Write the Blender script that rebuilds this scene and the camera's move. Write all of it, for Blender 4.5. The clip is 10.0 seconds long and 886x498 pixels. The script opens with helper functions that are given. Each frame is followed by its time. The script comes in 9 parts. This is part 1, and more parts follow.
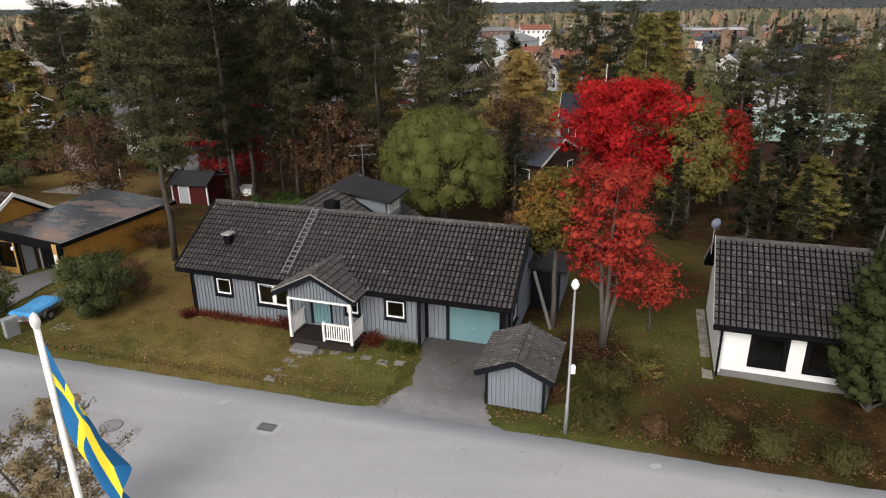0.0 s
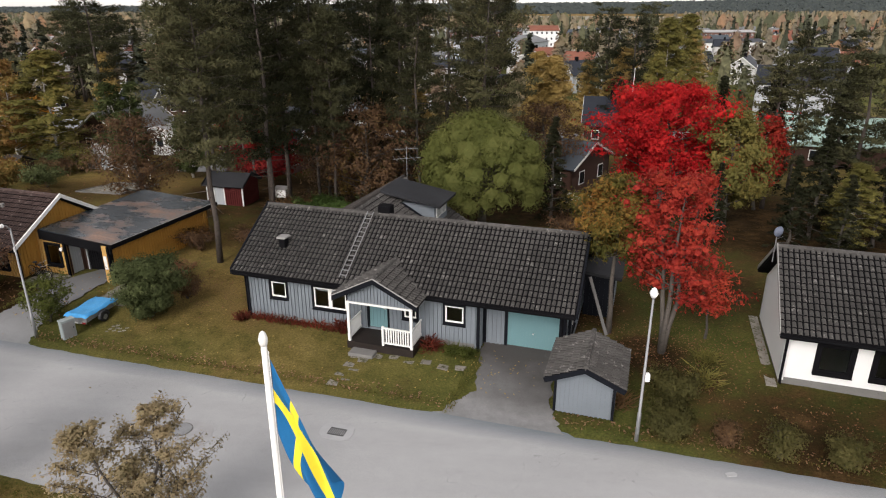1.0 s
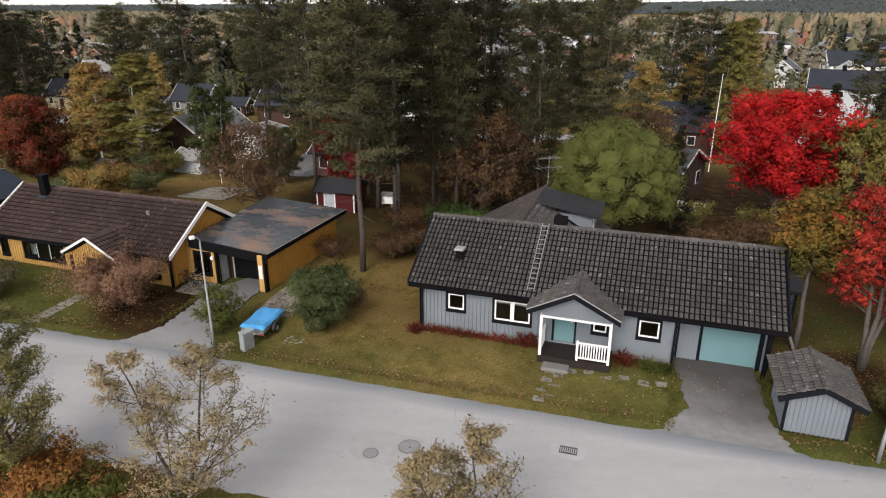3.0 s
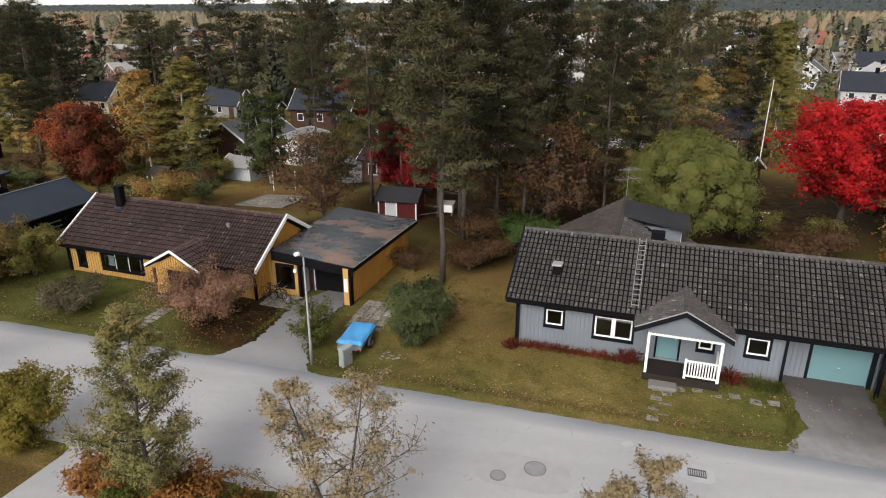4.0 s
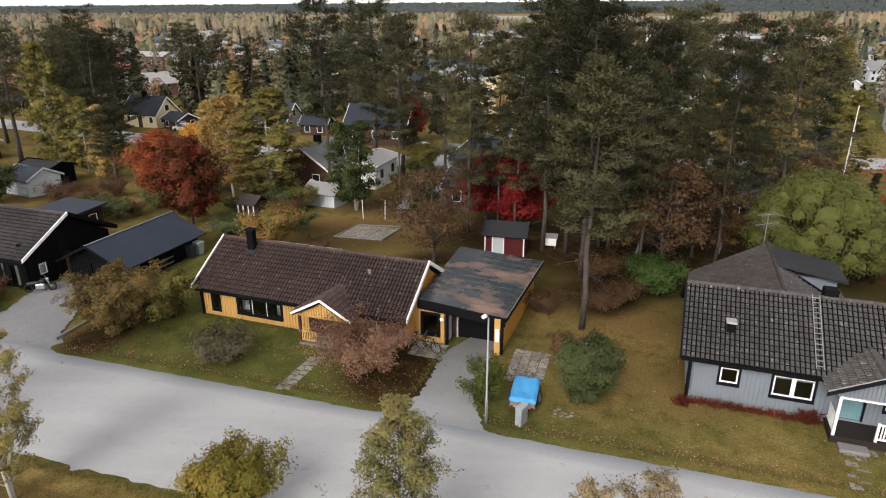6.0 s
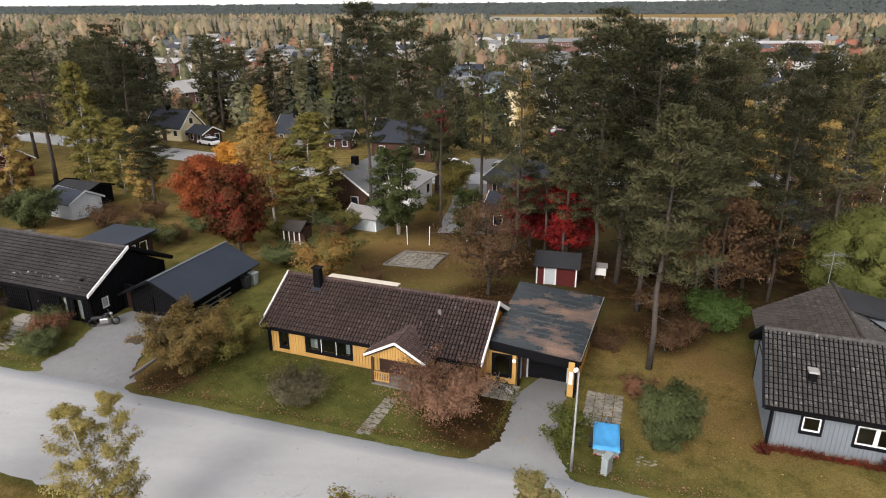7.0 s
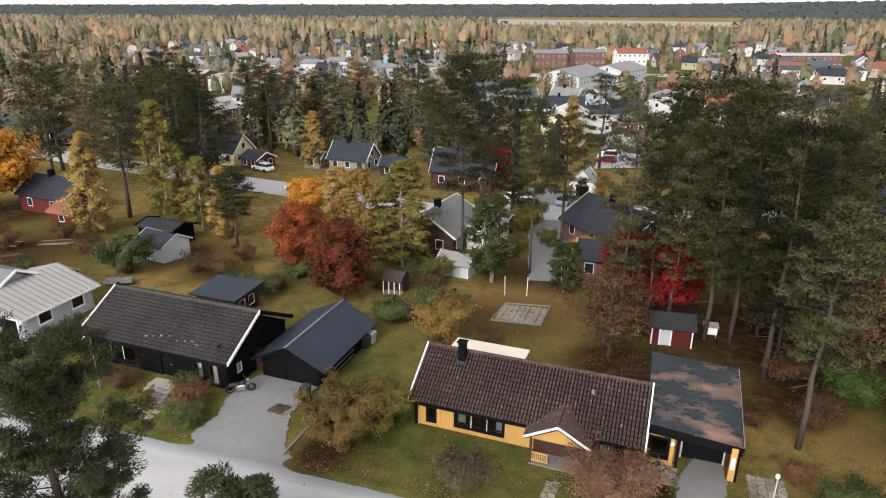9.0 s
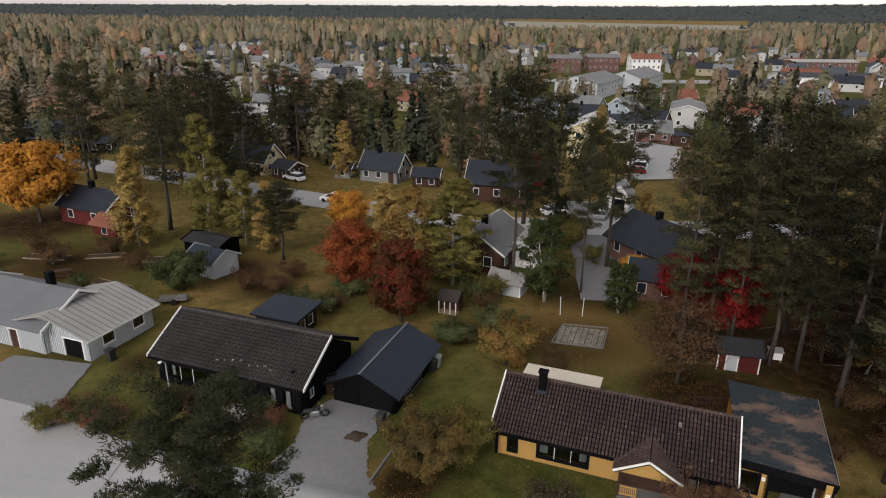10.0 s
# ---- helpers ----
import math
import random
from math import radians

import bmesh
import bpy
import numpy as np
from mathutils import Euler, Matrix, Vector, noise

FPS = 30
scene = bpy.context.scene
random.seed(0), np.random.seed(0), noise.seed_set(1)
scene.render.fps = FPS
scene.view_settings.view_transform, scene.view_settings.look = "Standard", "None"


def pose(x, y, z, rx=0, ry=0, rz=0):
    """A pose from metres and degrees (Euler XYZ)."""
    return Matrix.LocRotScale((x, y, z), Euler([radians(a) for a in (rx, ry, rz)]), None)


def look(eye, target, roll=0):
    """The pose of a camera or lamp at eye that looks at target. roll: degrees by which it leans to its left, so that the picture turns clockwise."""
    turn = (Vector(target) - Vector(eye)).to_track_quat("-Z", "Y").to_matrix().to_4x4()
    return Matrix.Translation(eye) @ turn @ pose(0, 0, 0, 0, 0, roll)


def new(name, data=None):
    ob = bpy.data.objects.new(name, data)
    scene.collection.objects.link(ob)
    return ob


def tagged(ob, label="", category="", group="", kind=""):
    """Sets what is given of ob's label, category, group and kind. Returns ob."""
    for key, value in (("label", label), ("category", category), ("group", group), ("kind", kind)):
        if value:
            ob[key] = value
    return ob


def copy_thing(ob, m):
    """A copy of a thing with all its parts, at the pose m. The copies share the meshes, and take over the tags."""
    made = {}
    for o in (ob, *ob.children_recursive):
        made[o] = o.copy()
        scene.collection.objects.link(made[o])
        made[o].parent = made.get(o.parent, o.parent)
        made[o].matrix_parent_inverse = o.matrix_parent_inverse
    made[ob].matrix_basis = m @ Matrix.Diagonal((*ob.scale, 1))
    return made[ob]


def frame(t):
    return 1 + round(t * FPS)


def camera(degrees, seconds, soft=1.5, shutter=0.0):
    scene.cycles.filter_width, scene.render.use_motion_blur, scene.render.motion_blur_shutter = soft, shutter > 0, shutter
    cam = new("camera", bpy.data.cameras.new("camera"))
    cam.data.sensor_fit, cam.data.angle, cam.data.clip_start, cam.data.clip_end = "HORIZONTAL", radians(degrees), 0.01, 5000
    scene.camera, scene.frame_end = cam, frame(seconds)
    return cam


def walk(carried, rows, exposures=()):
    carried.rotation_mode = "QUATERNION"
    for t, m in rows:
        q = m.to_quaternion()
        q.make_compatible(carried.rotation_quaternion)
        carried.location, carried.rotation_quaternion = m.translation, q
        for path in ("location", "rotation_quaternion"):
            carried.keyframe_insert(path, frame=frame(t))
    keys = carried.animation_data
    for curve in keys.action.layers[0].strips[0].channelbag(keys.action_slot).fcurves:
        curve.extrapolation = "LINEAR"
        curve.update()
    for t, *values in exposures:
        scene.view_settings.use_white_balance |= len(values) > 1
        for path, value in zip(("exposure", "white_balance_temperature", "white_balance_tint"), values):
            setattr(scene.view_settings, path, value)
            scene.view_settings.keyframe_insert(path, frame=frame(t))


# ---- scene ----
cam = camera(68.8, 10.0, soft=1.1)
PATH = [
    (0, (1.134, 0.108, 14.683), (1.057, 1.984, 13.991), -0.5),
    (0.5, (-0.125, 0.075, 14.842), (-0.204, 1.95, 14.15), -0.3),
    (1, (-1.487, 0.028, 14.953), (-1.569, 1.902, 14.261), -0.1),
    (1.5, (-3.143, 0.003, 15.033), (-3.23, 1.878, 14.341), 0.0),
    (2, (-5.212, -0.004, 15.129), (-5.3, 1.871, 14.438), 0.2),
    (2.5, (-7.634, 0.068, 15.268), (-7.726, 1.942, 14.575), 0.1),
    (3, (-10.083, 0.124, 15.427), (-10.177, 1.998, 14.734), 0.1),
    (4.5, (-16.766, 0.509, 16.528), (-16.883, 2.38, 15.832), -0.1),
    (5, (-18.893, 0.677, 17.016), (-19.011, 2.548, 16.32), -0.1),
    (5.5, (-20.907, 0.832, 17.697), (-21.027, 2.703, 17.001), -0.1),
    (7, (-27.003, 1.235, 21.066), (-27.129, 3.106, 20.37), -0.1),
    (7.5, (-29.219, 1.397, 22.335), (-29.344, 3.269, 21.641), 0.1),
    (8, (-31.484, 1.565, 23.628), (-31.611, 3.436, 22.934), 0.1),
    (8.5, (-33.882, 1.721, 24.789), (-34.01, 3.592, 24.094), 0.2),
    (9, (-36.356, 1.87, 25.727), (-36.487, 3.741, 25.032), 0.3),
    (9.5, (-38.928, 2.06, 26.585), (-39.062, 3.931, 25.89), 0.5),
    (10, (-41.495, 2.263, 27.315), (-41.635, 4.134, 26.623), 0.6),
]
EXPOSURES = [(t, stops, 6850, 14.5) for t, stops in ((0, 1.36), (3, 1.5), (5.5, 1.65), (9, 1.88), (9.7, 1.88), (9.8, 1.68), (9.9, 1.38), (10, 0.9))]
walk(cam, [(t, look(eye, target, roll)) for t, eye, target, roll in PATH], EXPOSURES)

# ---- world, sun, exposure ----
world = bpy.data.worlds.new("world")
scene.world = world
world.use_nodes = True
wn = world.node_tree.nodes
wl = world.node_tree.links
bg = wn["Background"]
sky = wn.new("ShaderNodeTexSky")
sky.sky_type = "NISHITA"
sky.sun_disc = False
sky.sun_elevation = radians(32)
sky.sun_rotation = radians(200)
sky.air_density, sky.dust_density, sky.ozone_density = 1.0, 1.0, 1.0
grey = wn.new("ShaderNodeHueSaturation")
grey.inputs["Saturation"].default_value = 0.16
wl.new(sky.outputs["Color"], grey.inputs["Color"])
wl.new(grey.outputs["Color"], bg.inputs["Color"])
bg.inputs["Strength"].default_value = 0.105

sun = new("sun", bpy.data.lights.new("sun", "SUN"))
sun.data.energy = 0.8
sun.data.angle = radians(25)
sun.data.color = (1.0, 0.98, 0.95)
sun.matrix_world = look((0, 0, 60), (0 + 0.34 * 60, 0.94 * 60, 60 - 0.75 * 60))

# ---- materials ----


def nodes_of(name):
    m = bpy.data.materials.new(name)
    m.use_nodes = True
    nt = m.node_tree
    return m, nt, nt.nodes["Principled BSDF"]


def noise_node(nt, scale, detail=4.0, rough=0.6, stretch=None):
    geo = nt.nodes.new("ShaderNodeNewGeometry")
    n = nt.nodes.new("ShaderNodeTexNoise")
    n.inputs["Scale"].default_value = scale
    n.inputs["Detail"].default_value = detail
    n.inputs["Roughness"].default_value = rough
    if stretch:
        mp = nt.nodes.new("ShaderNodeMapping")
        mp.inputs["Rotation"].default_value = (0, 0, stretch[3])
        mp.inputs["Scale"].default_value = stretch[:3]
        nt.links.new(geo.outputs["Position"], mp.inputs["Vector"])
        nt.links.new(mp.outputs["Vector"], n.inputs["Vector"])
    else:
        nt.links.new(geo.outputs["Position"], n.inputs["Vector"])
    return n.outputs["Fac"]


def ramp(nt, fac, stops):
    r = nt.nodes.new("ShaderNodeValToRGB")
    el = r.color_ramp.elements
    while len(el) < len(stops):
        el.new(0.5)
    for e, (p, c) in zip(el, stops):
        e.position = p
        e.color = (*c, 1) if len(c) == 3 else c
    nt.links.new(fac, r.inputs["Fac"])
    return r.outputs["Color"]


def blend(nt, fac, a, b, how="MIX"):
    m = nt.nodes.new("ShaderNodeMix")
    m.data_type, m.blend_type = "RGBA", how
    for sock, val in ((m.inputs["Factor"], fac), (m.inputs["A"], a), (m.inputs["B"], b)):
        if isinstance(val, (int, float)):
            sock.default_value = val
        elif isinstance(val, tuple):
            sock.default_value = (*val, 1)
        else:
            nt.links.new(val, sock)
    return m.outputs["Result"]


def maths(nt, op, a, b=0.0):
    m = nt.nodes.new("ShaderNodeMath")
    m.operation = op
    for sock, val in ((m.inputs[0], a), (m.inputs[1], b)):
        if isinstance(val, (int, float)):
            sock.default_value = val
        else:
            nt.links.new(val, sock)
    return m.outputs[0]


def bump(nt, bsdf, height, strength, dist=0.02):
    b = nt.nodes.new("ShaderNodeBump")
    b.inputs["Strength"].default_value = strength
    b.inputs["Distance"].default_value = dist
    nt.links.new(height, b.inputs["Height"])
    nt.links.new(b.outputs["Normal"], bsdf.inputs["Normal"])


def surf(name, c, var=0.25, scale=1.5, fine=14.0, rough=0.7, bumps=0.3, metal=0.0, dirt=None, dirt_at=0.62, island=0.0, spec=0.22):
    """Painted, wooden, stone or metal surface: two scales of variation, optional dirt patches and piece-to-piece variation."""
    m, nt, bsdf = nodes_of(name)
    big, small = noise_node(nt, scale), noise_node(nt, fine, 6.0, 0.7)
    lo, hi = tuple(x * (1 - var) for x in c), tuple(min(1, x * (1 + var)) for x in c)
    col = ramp(nt, big, [(0.3, lo), (0.7, hi)])
    col = blend(nt, 0.35, col, ramp(nt, small, [(0.3, tuple(x * (1 - var) for x in c)), (0.75, tuple(min(1, x * (1 + var)) for x in c))]))
    if dirt:
        patch = noise_node(nt, fine * 0.45, 8.0, 0.72)
        k = ramp(nt, patch, [(dirt_at, (0, 0, 0)), (min(1, dirt_at + 0.1), (1, 1, 1))])
        col = blend(nt, k, col, dirt)
    if island:
        geo = nt.nodes.new("ShaderNodeNewGeometry")
        info = nt.nodes.new("ShaderNodeObjectInfo")
        r = maths(nt, "FRACT", maths(nt, "ADD", geo.outputs["Random Per Island"], info.outputs["Random"]))
        k = maths(nt, "ADD", maths(nt, "MULTIPLY", r, island), 1 - island / 2)
        hsv = nt.nodes.new("ShaderNodeHueSaturation")
        nt.links.new(k, hsv.inputs["Value"])
        nt.links.new(col, hsv.inputs["Color"])
        col = hsv.outputs["Color"]
    nt.links.new(col, bsdf.inputs["Base Color"])
    bsdf.inputs["Roughness"].default_value = rough
    bsdf.inputs["Metallic"].default_value = metal
    bsdf.inputs["Specular IOR Level"].default_value = spec
    bump(nt, bsdf, small, bumps)
    return m


def leafy(name, stops, rough=0.65, through_light=0.4, by_tree=0.16):
    """Leaves or needles: colour by leaf along the stops, shifted a little by tree."""
    m, nt, bsdf = nodes_of(name)
    geo = nt.nodes.new("ShaderNodeNewGeometry")
    info = nt.nodes.new("ShaderNodeObjectInfo")
    clump = noise_node(nt, 0.55, 3.0)
    fac = maths(nt, "ADD", maths(nt, "MULTIPLY", geo.outputs["Random Per Island"], 0.28), maths(nt, "MULTIPLY", clump, 0.95))
    fac = maths(nt, "ADD", fac, maths(nt, "MULTIPLY", info.outputs["Random"], by_tree))
    fac = maths(nt, "SUBTRACT", fac, 0.115 + by_tree / 2)
    col = ramp(nt, fac, stops)
    nt.links.new(col, bsdf.inputs["Base Color"])
    bsdf.inputs["Roughness"].default_value = rough
    bsdf.inputs["Specular IOR Level"].default_value = 0.08
    tr = nt.nodes.new("ShaderNodeBsdfTranslucent")
    nt.links.new(col, tr.inputs["Color"])
    mix = nt.nodes.new("ShaderNodeMixShader")
    mix.inputs[0].default_value = through_light
    nt.links.new(bsdf.outputs[0], mix.inputs[1])
    nt.links.new(tr.outputs[0], mix.inputs[2])
    nt.links.new(mix.outputs[0], nt.nodes["Material Output"].inputs["Surface"])
    return m


def glass_mat():
    m, nt, bsdf = nodes_of("window_glass")
    bsdf.inputs["Base Color"].default_value = (0.75, 0.8, 0.8, 1)
    bsdf.inputs["Roughness"].default_value = 0.03
    bsdf.inputs["Transmission Weight"].default_value = 1.0
    bsdf.inputs["IOR"].default_value = 1.45
    return m


def ground_mat():
    m, nt, bsdf = nodes_of("ground_cover")
    att = nt.nodes.new("ShaderNodeAttribute")
    att.attribute_name = "litter_shade"
    big, mid, small = noise_node(nt, 0.16, 5.0), noise_node(nt, 0.9, 6.0, 0.65), noise_node(nt, 11.0, 8.0, 0.75)
    lawn = ramp(nt, big, [(0.3, (0.034, 0.047, 0.012)), (0.48, (0.072, 0.088, 0.023)), (0.6, (0.112, 0.118, 0.033)), (0.72, (0.16, 0.14, 0.048))])
    patch = ramp(nt, mid, [(0.33, (0.028, 0.034, 0.01)), (0.67, (0.14, 0.126, 0.042))])
    lawn = blend(nt, 0.45, lawn, patch)
    worn = noise_node(nt, 0.35, 7.0, 0.7)
    lawn = blend(nt, ramp(nt, worn, [(0.54, (0, 0, 0)), (0.7, (0.55, 0.55, 0.55))]), lawn, (0.11, 0.078, 0.033))
    # dead-leaf brown, deepened to carry the shade under trees as colour
    dead = ramp(nt, mid, [(0.3, (0.014, 0.009, 0.005)), (0.5, (0.037, 0.023, 0.01)), (0.72, (0.088, 0.053, 0.024))])
    dry = nt.nodes.new("ShaderNodeAttribute")
    dry.attribute_name = "dry"
    straw = ramp(nt, mid, [(0.32, (0.135, 0.084, 0.031)), (0.5, (0.235, 0.15, 0.058)), (0.7, (0.34, 0.22, 0.098))])
    lawn = blend(nt, maths(nt, "MULTIPLY", dry.outputs["Fac"], ramp(nt, big, [(0.3, (0.6, 0.6, 0.6)), (0.6, (1, 1, 1))])), lawn, straw)
    k = maths(nt, "ADD", att.outputs["Fac"], maths(nt, "MULTIPLY", maths(nt, "SUBTRACT", mid, 0.5), 0.9))
    col = blend(nt, ramp(nt, k, [(0.3, (0, 0, 0)), (0.7, (1, 1, 1))]), lawn, dead)
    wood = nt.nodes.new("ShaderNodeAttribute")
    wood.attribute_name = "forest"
    # far forest floor, blue-grey for distance haze put into its colour
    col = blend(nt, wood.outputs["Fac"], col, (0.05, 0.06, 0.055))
    tufts = ramp(nt, small, [(0.3, (0.4, 0.4, 0.42)), (0.58, (1.1, 1.08, 1.0)), (0.75, (1.8, 1.6, 1.3))])
    col = blend(nt, 1.0, col, tufts, "MULTIPLY")
    # single fallen leaves
    vor = nt.nodes.new("ShaderNodeTexVoronoi")
    vor.inputs["Scale"].default_value = 4.5
    geo = nt.nodes.new("ShaderNodeNewGeometry")
    nt.links.new(geo.outputs["Position"], vor.inputs["Vector"])
    spot = ramp(nt, vor.outputs["Distance"], [(0.17, (1, 1, 1)), (0.24, (0, 0, 0))])
    few = ramp(nt, noise_node(nt, 0.5, 5.0, 0.7), [(0.45, (0.04, 0.04, 0.04)), (0.68, (0.45, 0.45, 0.45))])
    hue = nt.nodes.new("ShaderNodeSeparateColor")
    nt.links.new(vor.outputs["Color"], hue.inputs[0])
    leaf = ramp(nt, hue.outputs[0], [(0.0, (0.1, 0.05, 0.02)), (0.5, (0.24, 0.14, 0.05)), (1.0, (0.36, 0.24, 0.09))])
    col = blend(nt, blend(nt, 1.0, spot, few, "MULTIPLY"), col, leaf)
    nt.links.new(col, bsdf.inputs["Base Color"])
    bsdf.inputs["Roughness"].default_value = 0.95
    bsdf.inputs["Specular IOR Level"].default_value = 0.04
    bump(nt, bsdf, small, 0.8, 0.06)
    return m


def asphalt_mat(name, c, edge=(0.1, 0.115, 0.135), stretch=True, mottle=0.3):
    m, nt, bsdf = nodes_of(name)
    att = nt.nodes.new("ShaderNodeAttribute")
    att.attribute_name = "edge"
    a = noise_node(nt, 0.35, 5.0, 0.6, (0.35, 1.6, 1, 0.237) if stretch else None)
    b = noise_node(nt, 2.2, 6.0, 0.65)
    s = noise_node(nt, 45.0, 3.0, 0.6)
    col = ramp(nt, a, [(0.3, tuple(x * 0.88 for x in c)), (0.55, c), (0.75, tuple(x * 1.1 for x in c))])
    col = blend(nt, mottle, col, ramp(nt, b, [(0.35, tuple(x * (1 - mottle) for x in c)), (0.65, tuple(x * 1.2 for x in c))]))
    k = maths(nt, "ADD", att.outputs["Fac"], maths(nt, "MULTIPLY", maths(nt, "SUBTRACT", a, 0.5), 0.8))
    col = blend(nt, ramp(nt, k, [(0.2, (0, 0, 0)), (0.85, (1, 1, 1))]), col, edge)
    col = blend(nt, 1.0, col, ramp(nt, s, [(0.35, (0.86, 0.86, 0.86)), (0.7, (1.1, 1.1, 1.1))]), "MULTIPLY")
    vor = nt.nodes.new("ShaderNodeTexVoronoi")
    vor.feature = "DISTANCE_TO_EDGE"
    vor.inputs["Scale"].default_value = 0.16
    geo = nt.nodes.new("ShaderNodeNewGeometry")
    warp = nt.nodes.new("ShaderNodeVectorMath")
    warp.operation = "ADD"
    nt.links.new(geo.outputs["Position"], warp.inputs[0])
    wob = nt.nodes.new("ShaderNodeTexNoise")
    wob.inputs["Scale"].default_value = 0.8
    wob.inputs["Detail"].default_value = 6.0
    nt.links.new(geo.outputs["Position"], wob.inputs["Vector"])
    wsc = nt.nodes.new("ShaderNodeVectorMath")
    wsc.operation = "SCALE"
    wsc.inputs["Scale"].default_value = 3.0
    nt.links.new(wob.outputs["Color"], wsc.inputs[0])
    nt.links.new(wsc.outputs["Vector"], warp.inputs[1])
    nt.links.new(warp.outputs["Vector"], vor.inputs["Vector"])
    crack = ramp(nt, vor.outputs["Distance"], [(0.0, (1, 1, 1)), (0.006, (0, 0, 0))])
    gaps = ramp(nt, b, [(0.5, (0, 0, 0)), (0.6, (0.55, 0.55, 0.55))])
    col = blend(nt, blend(nt, 1.0, crack, gaps, "MULTIPLY"), col, tuple(x * 0.45 for x in c))
    nt.links.new(col, bsdf.inputs["Base Color"])
    bsdf.inputs["Roughness"].default_value = 0.85
    bsdf.inputs["Specular IOR Level"].default_value = 0.3
    bump(nt, bsdf, s, 0.25, 0.01)
    return m


GROUND = ground_mat()
ASPHALT = asphalt_mat("worn_asphalt", (0.346, 0.35, 0.352), (0.15, 0.17, 0.188), True, 0.14)
DRIVE = asphalt_mat("driveway_asphalt", (0.178, 0.182, 0.185), (0.125, 0.122, 0.12), False, 0.3)
DARK_DRIVE = asphalt_mat("dark_asphalt", (0.21, 0.21, 0.21), (0.062, 0.058, 0.055), False, 0.4)
MID_DRIVE = asphalt_mat("grey_drive_asphalt", (0.225, 0.23, 0.234), (0.13, 0.13, 0.13), False, 0.2)
GRAVEL = surf("gravel", (0.22, 0.2, 0.17), 0.3, 0.8, 20, 0.95, 0.8)
GLASS = glass_mat()
TILE_GREY = surf("grey_concrete_tile", (0.062, 0.059, 0.056), 0.4, 0.22, 7, 0.8, 0.5, dirt=(0.2, 0.192, 0.18), dirt_at=0.57, island=0.34, spec=0.15)
TILE_BROWN = surf("brown_concrete_tile", (0.058, 0.039, 0.035), 0.42, 0.25, 7, 0.8, 0.5, dirt=(0.2, 0.16, 0.15), dirt_at=0.58, island=0.35, spec=0.15)
TILE_BLACK = surf("dark_brown_roof_tile", (0.05, 0.046, 0.045), 0.4, 0.25, 7, 0.8, 0.5, dirt=(0.18, 0.17, 0.165), dirt_at=0.6, island=0.3, spec=0.15)
TILE_WORN = surf("brown_lichen_tile", (0.046, 0.04, 0.036), 0.3, 0.6, 12, 0.85, 0.5, dirt=(0.2, 0.19, 0.17), island=0.4)
PAINT_GREY = surf("blue_grey_paint", (0.16, 0.184, 0.207), 0.12, 0.5, 18, 0.6, 0.2, dirt=(0.11, 0.12, 0.13), dirt_at=0.66)
PAINT_YELLOW = surf("ochre_yellow_paint", (0.46, 0.275, 0.088), 0.12, 0.5, 18, 0.65, 0.2, dirt=(0.36, 0.19, 0.05), dirt_at=0.68)
PAINT_ORANGE = surf("weathered_ochre_paint", (0.38, 0.195, 0.04), 0.15, 0.5, 18, 0.65, 0.2, dirt=(0.25, 0.12, 0.03), dirt_at=0.66)
PAINT_BLACK = surf("black_stain", (0.006, 0.006, 0.007), 0.3, 0.6, 16, 0.75, 0.25, spec=0.05)
PAINT_NAVY = surf("blue_black_paint", (0.006, 0.007, 0.01), 0.25, 0.6, 16, 0.6, 0.2, spec=0.1)
PAINT_WHITE = surf("white_paint", (0.74, 0.74, 0.72), 0.06, 0.7, 18, 0.5, 0.15, dirt=(0.55, 0.54, 0.5), dirt_at=0.7)
RENDER_WHITE = surf("white_render", (0.7, 0.71, 0.7), 0.06, 0.4, 22, 0.85, 0.35, dirt=(0.55, 0.54, 0.5), dirt_at=0.69)
PAINT_PALE = surf("pale_grey_paint", (0.42, 0.45, 0.47), 0.08, 0.5, 16, 0.6, 0.2)
PAINT_RED = surf("falu_red_paint", (0.08, 0.014, 0.013), 0.2, 0.6, 16, 0.85, 0.3)
PAINT_BROWN = surf("brown_stain", (0.055, 0.028, 0.02), 0.25, 0.6, 16, 0.75, 0.3)
PAINT_CREAM = surf("cream_paint", (0.6, 0.52, 0.33), 0.08, 0.5, 16, 0.6, 0.2)
PAINT_TEAL = surf("pale_teal_paint", (0.12, 0.225, 0.245), 0.07, 0.4, 15, 0.5, 0.12)
BRICK_RED = surf("red_brick", (0.14, 0.076, 0.064), 0.3, 1.0, 12, 0.85, 0.4)
CONCRETE = surf("concrete", (0.16, 0.157, 0.15), 0.2, 0.8, 14, 0.9, 0.4, dirt=(0.09, 0.087, 0.08))
STONE = surf("paving_stone", (0.21, 0.195, 0.17), 0.25, 1.0, 12, 0.9, 0.5, dirt=(0.07, 0.068, 0.035), dirt_at=0.5, island=0.4)
FELT_DARK = surf("dark_blue_roof_sheet", (0.02, 0.027, 0.04), 0.25, 0.35, 8, 0.55, 0.2)
FELT_BLACK = surf("black_roofing_felt", (0.022, 0.023, 0.026), 0.3, 0.5, 10, 0.75, 0.3)
METAL_PALE = surf("pale_roof_metal", (0.32, 0.315, 0.305), 0.12, 0.4, 8, 0.45, 0.1, metal=0.25)
METAL_GREY = surf("grey_roof_metal", (0.14, 0.15, 0.16), 0.15, 0.4, 8, 0.5, 0.1, metal=0.2)
GALV = surf("galvanised_steel", (0.26, 0.265, 0.27), 0.15, 2, 20, 0.55, 0.1, metal=0.5)
RUBBER = surf("black_rubber", (0.015, 0.015, 0.015), 0.2, 3, 20, 0.8, 0.2)
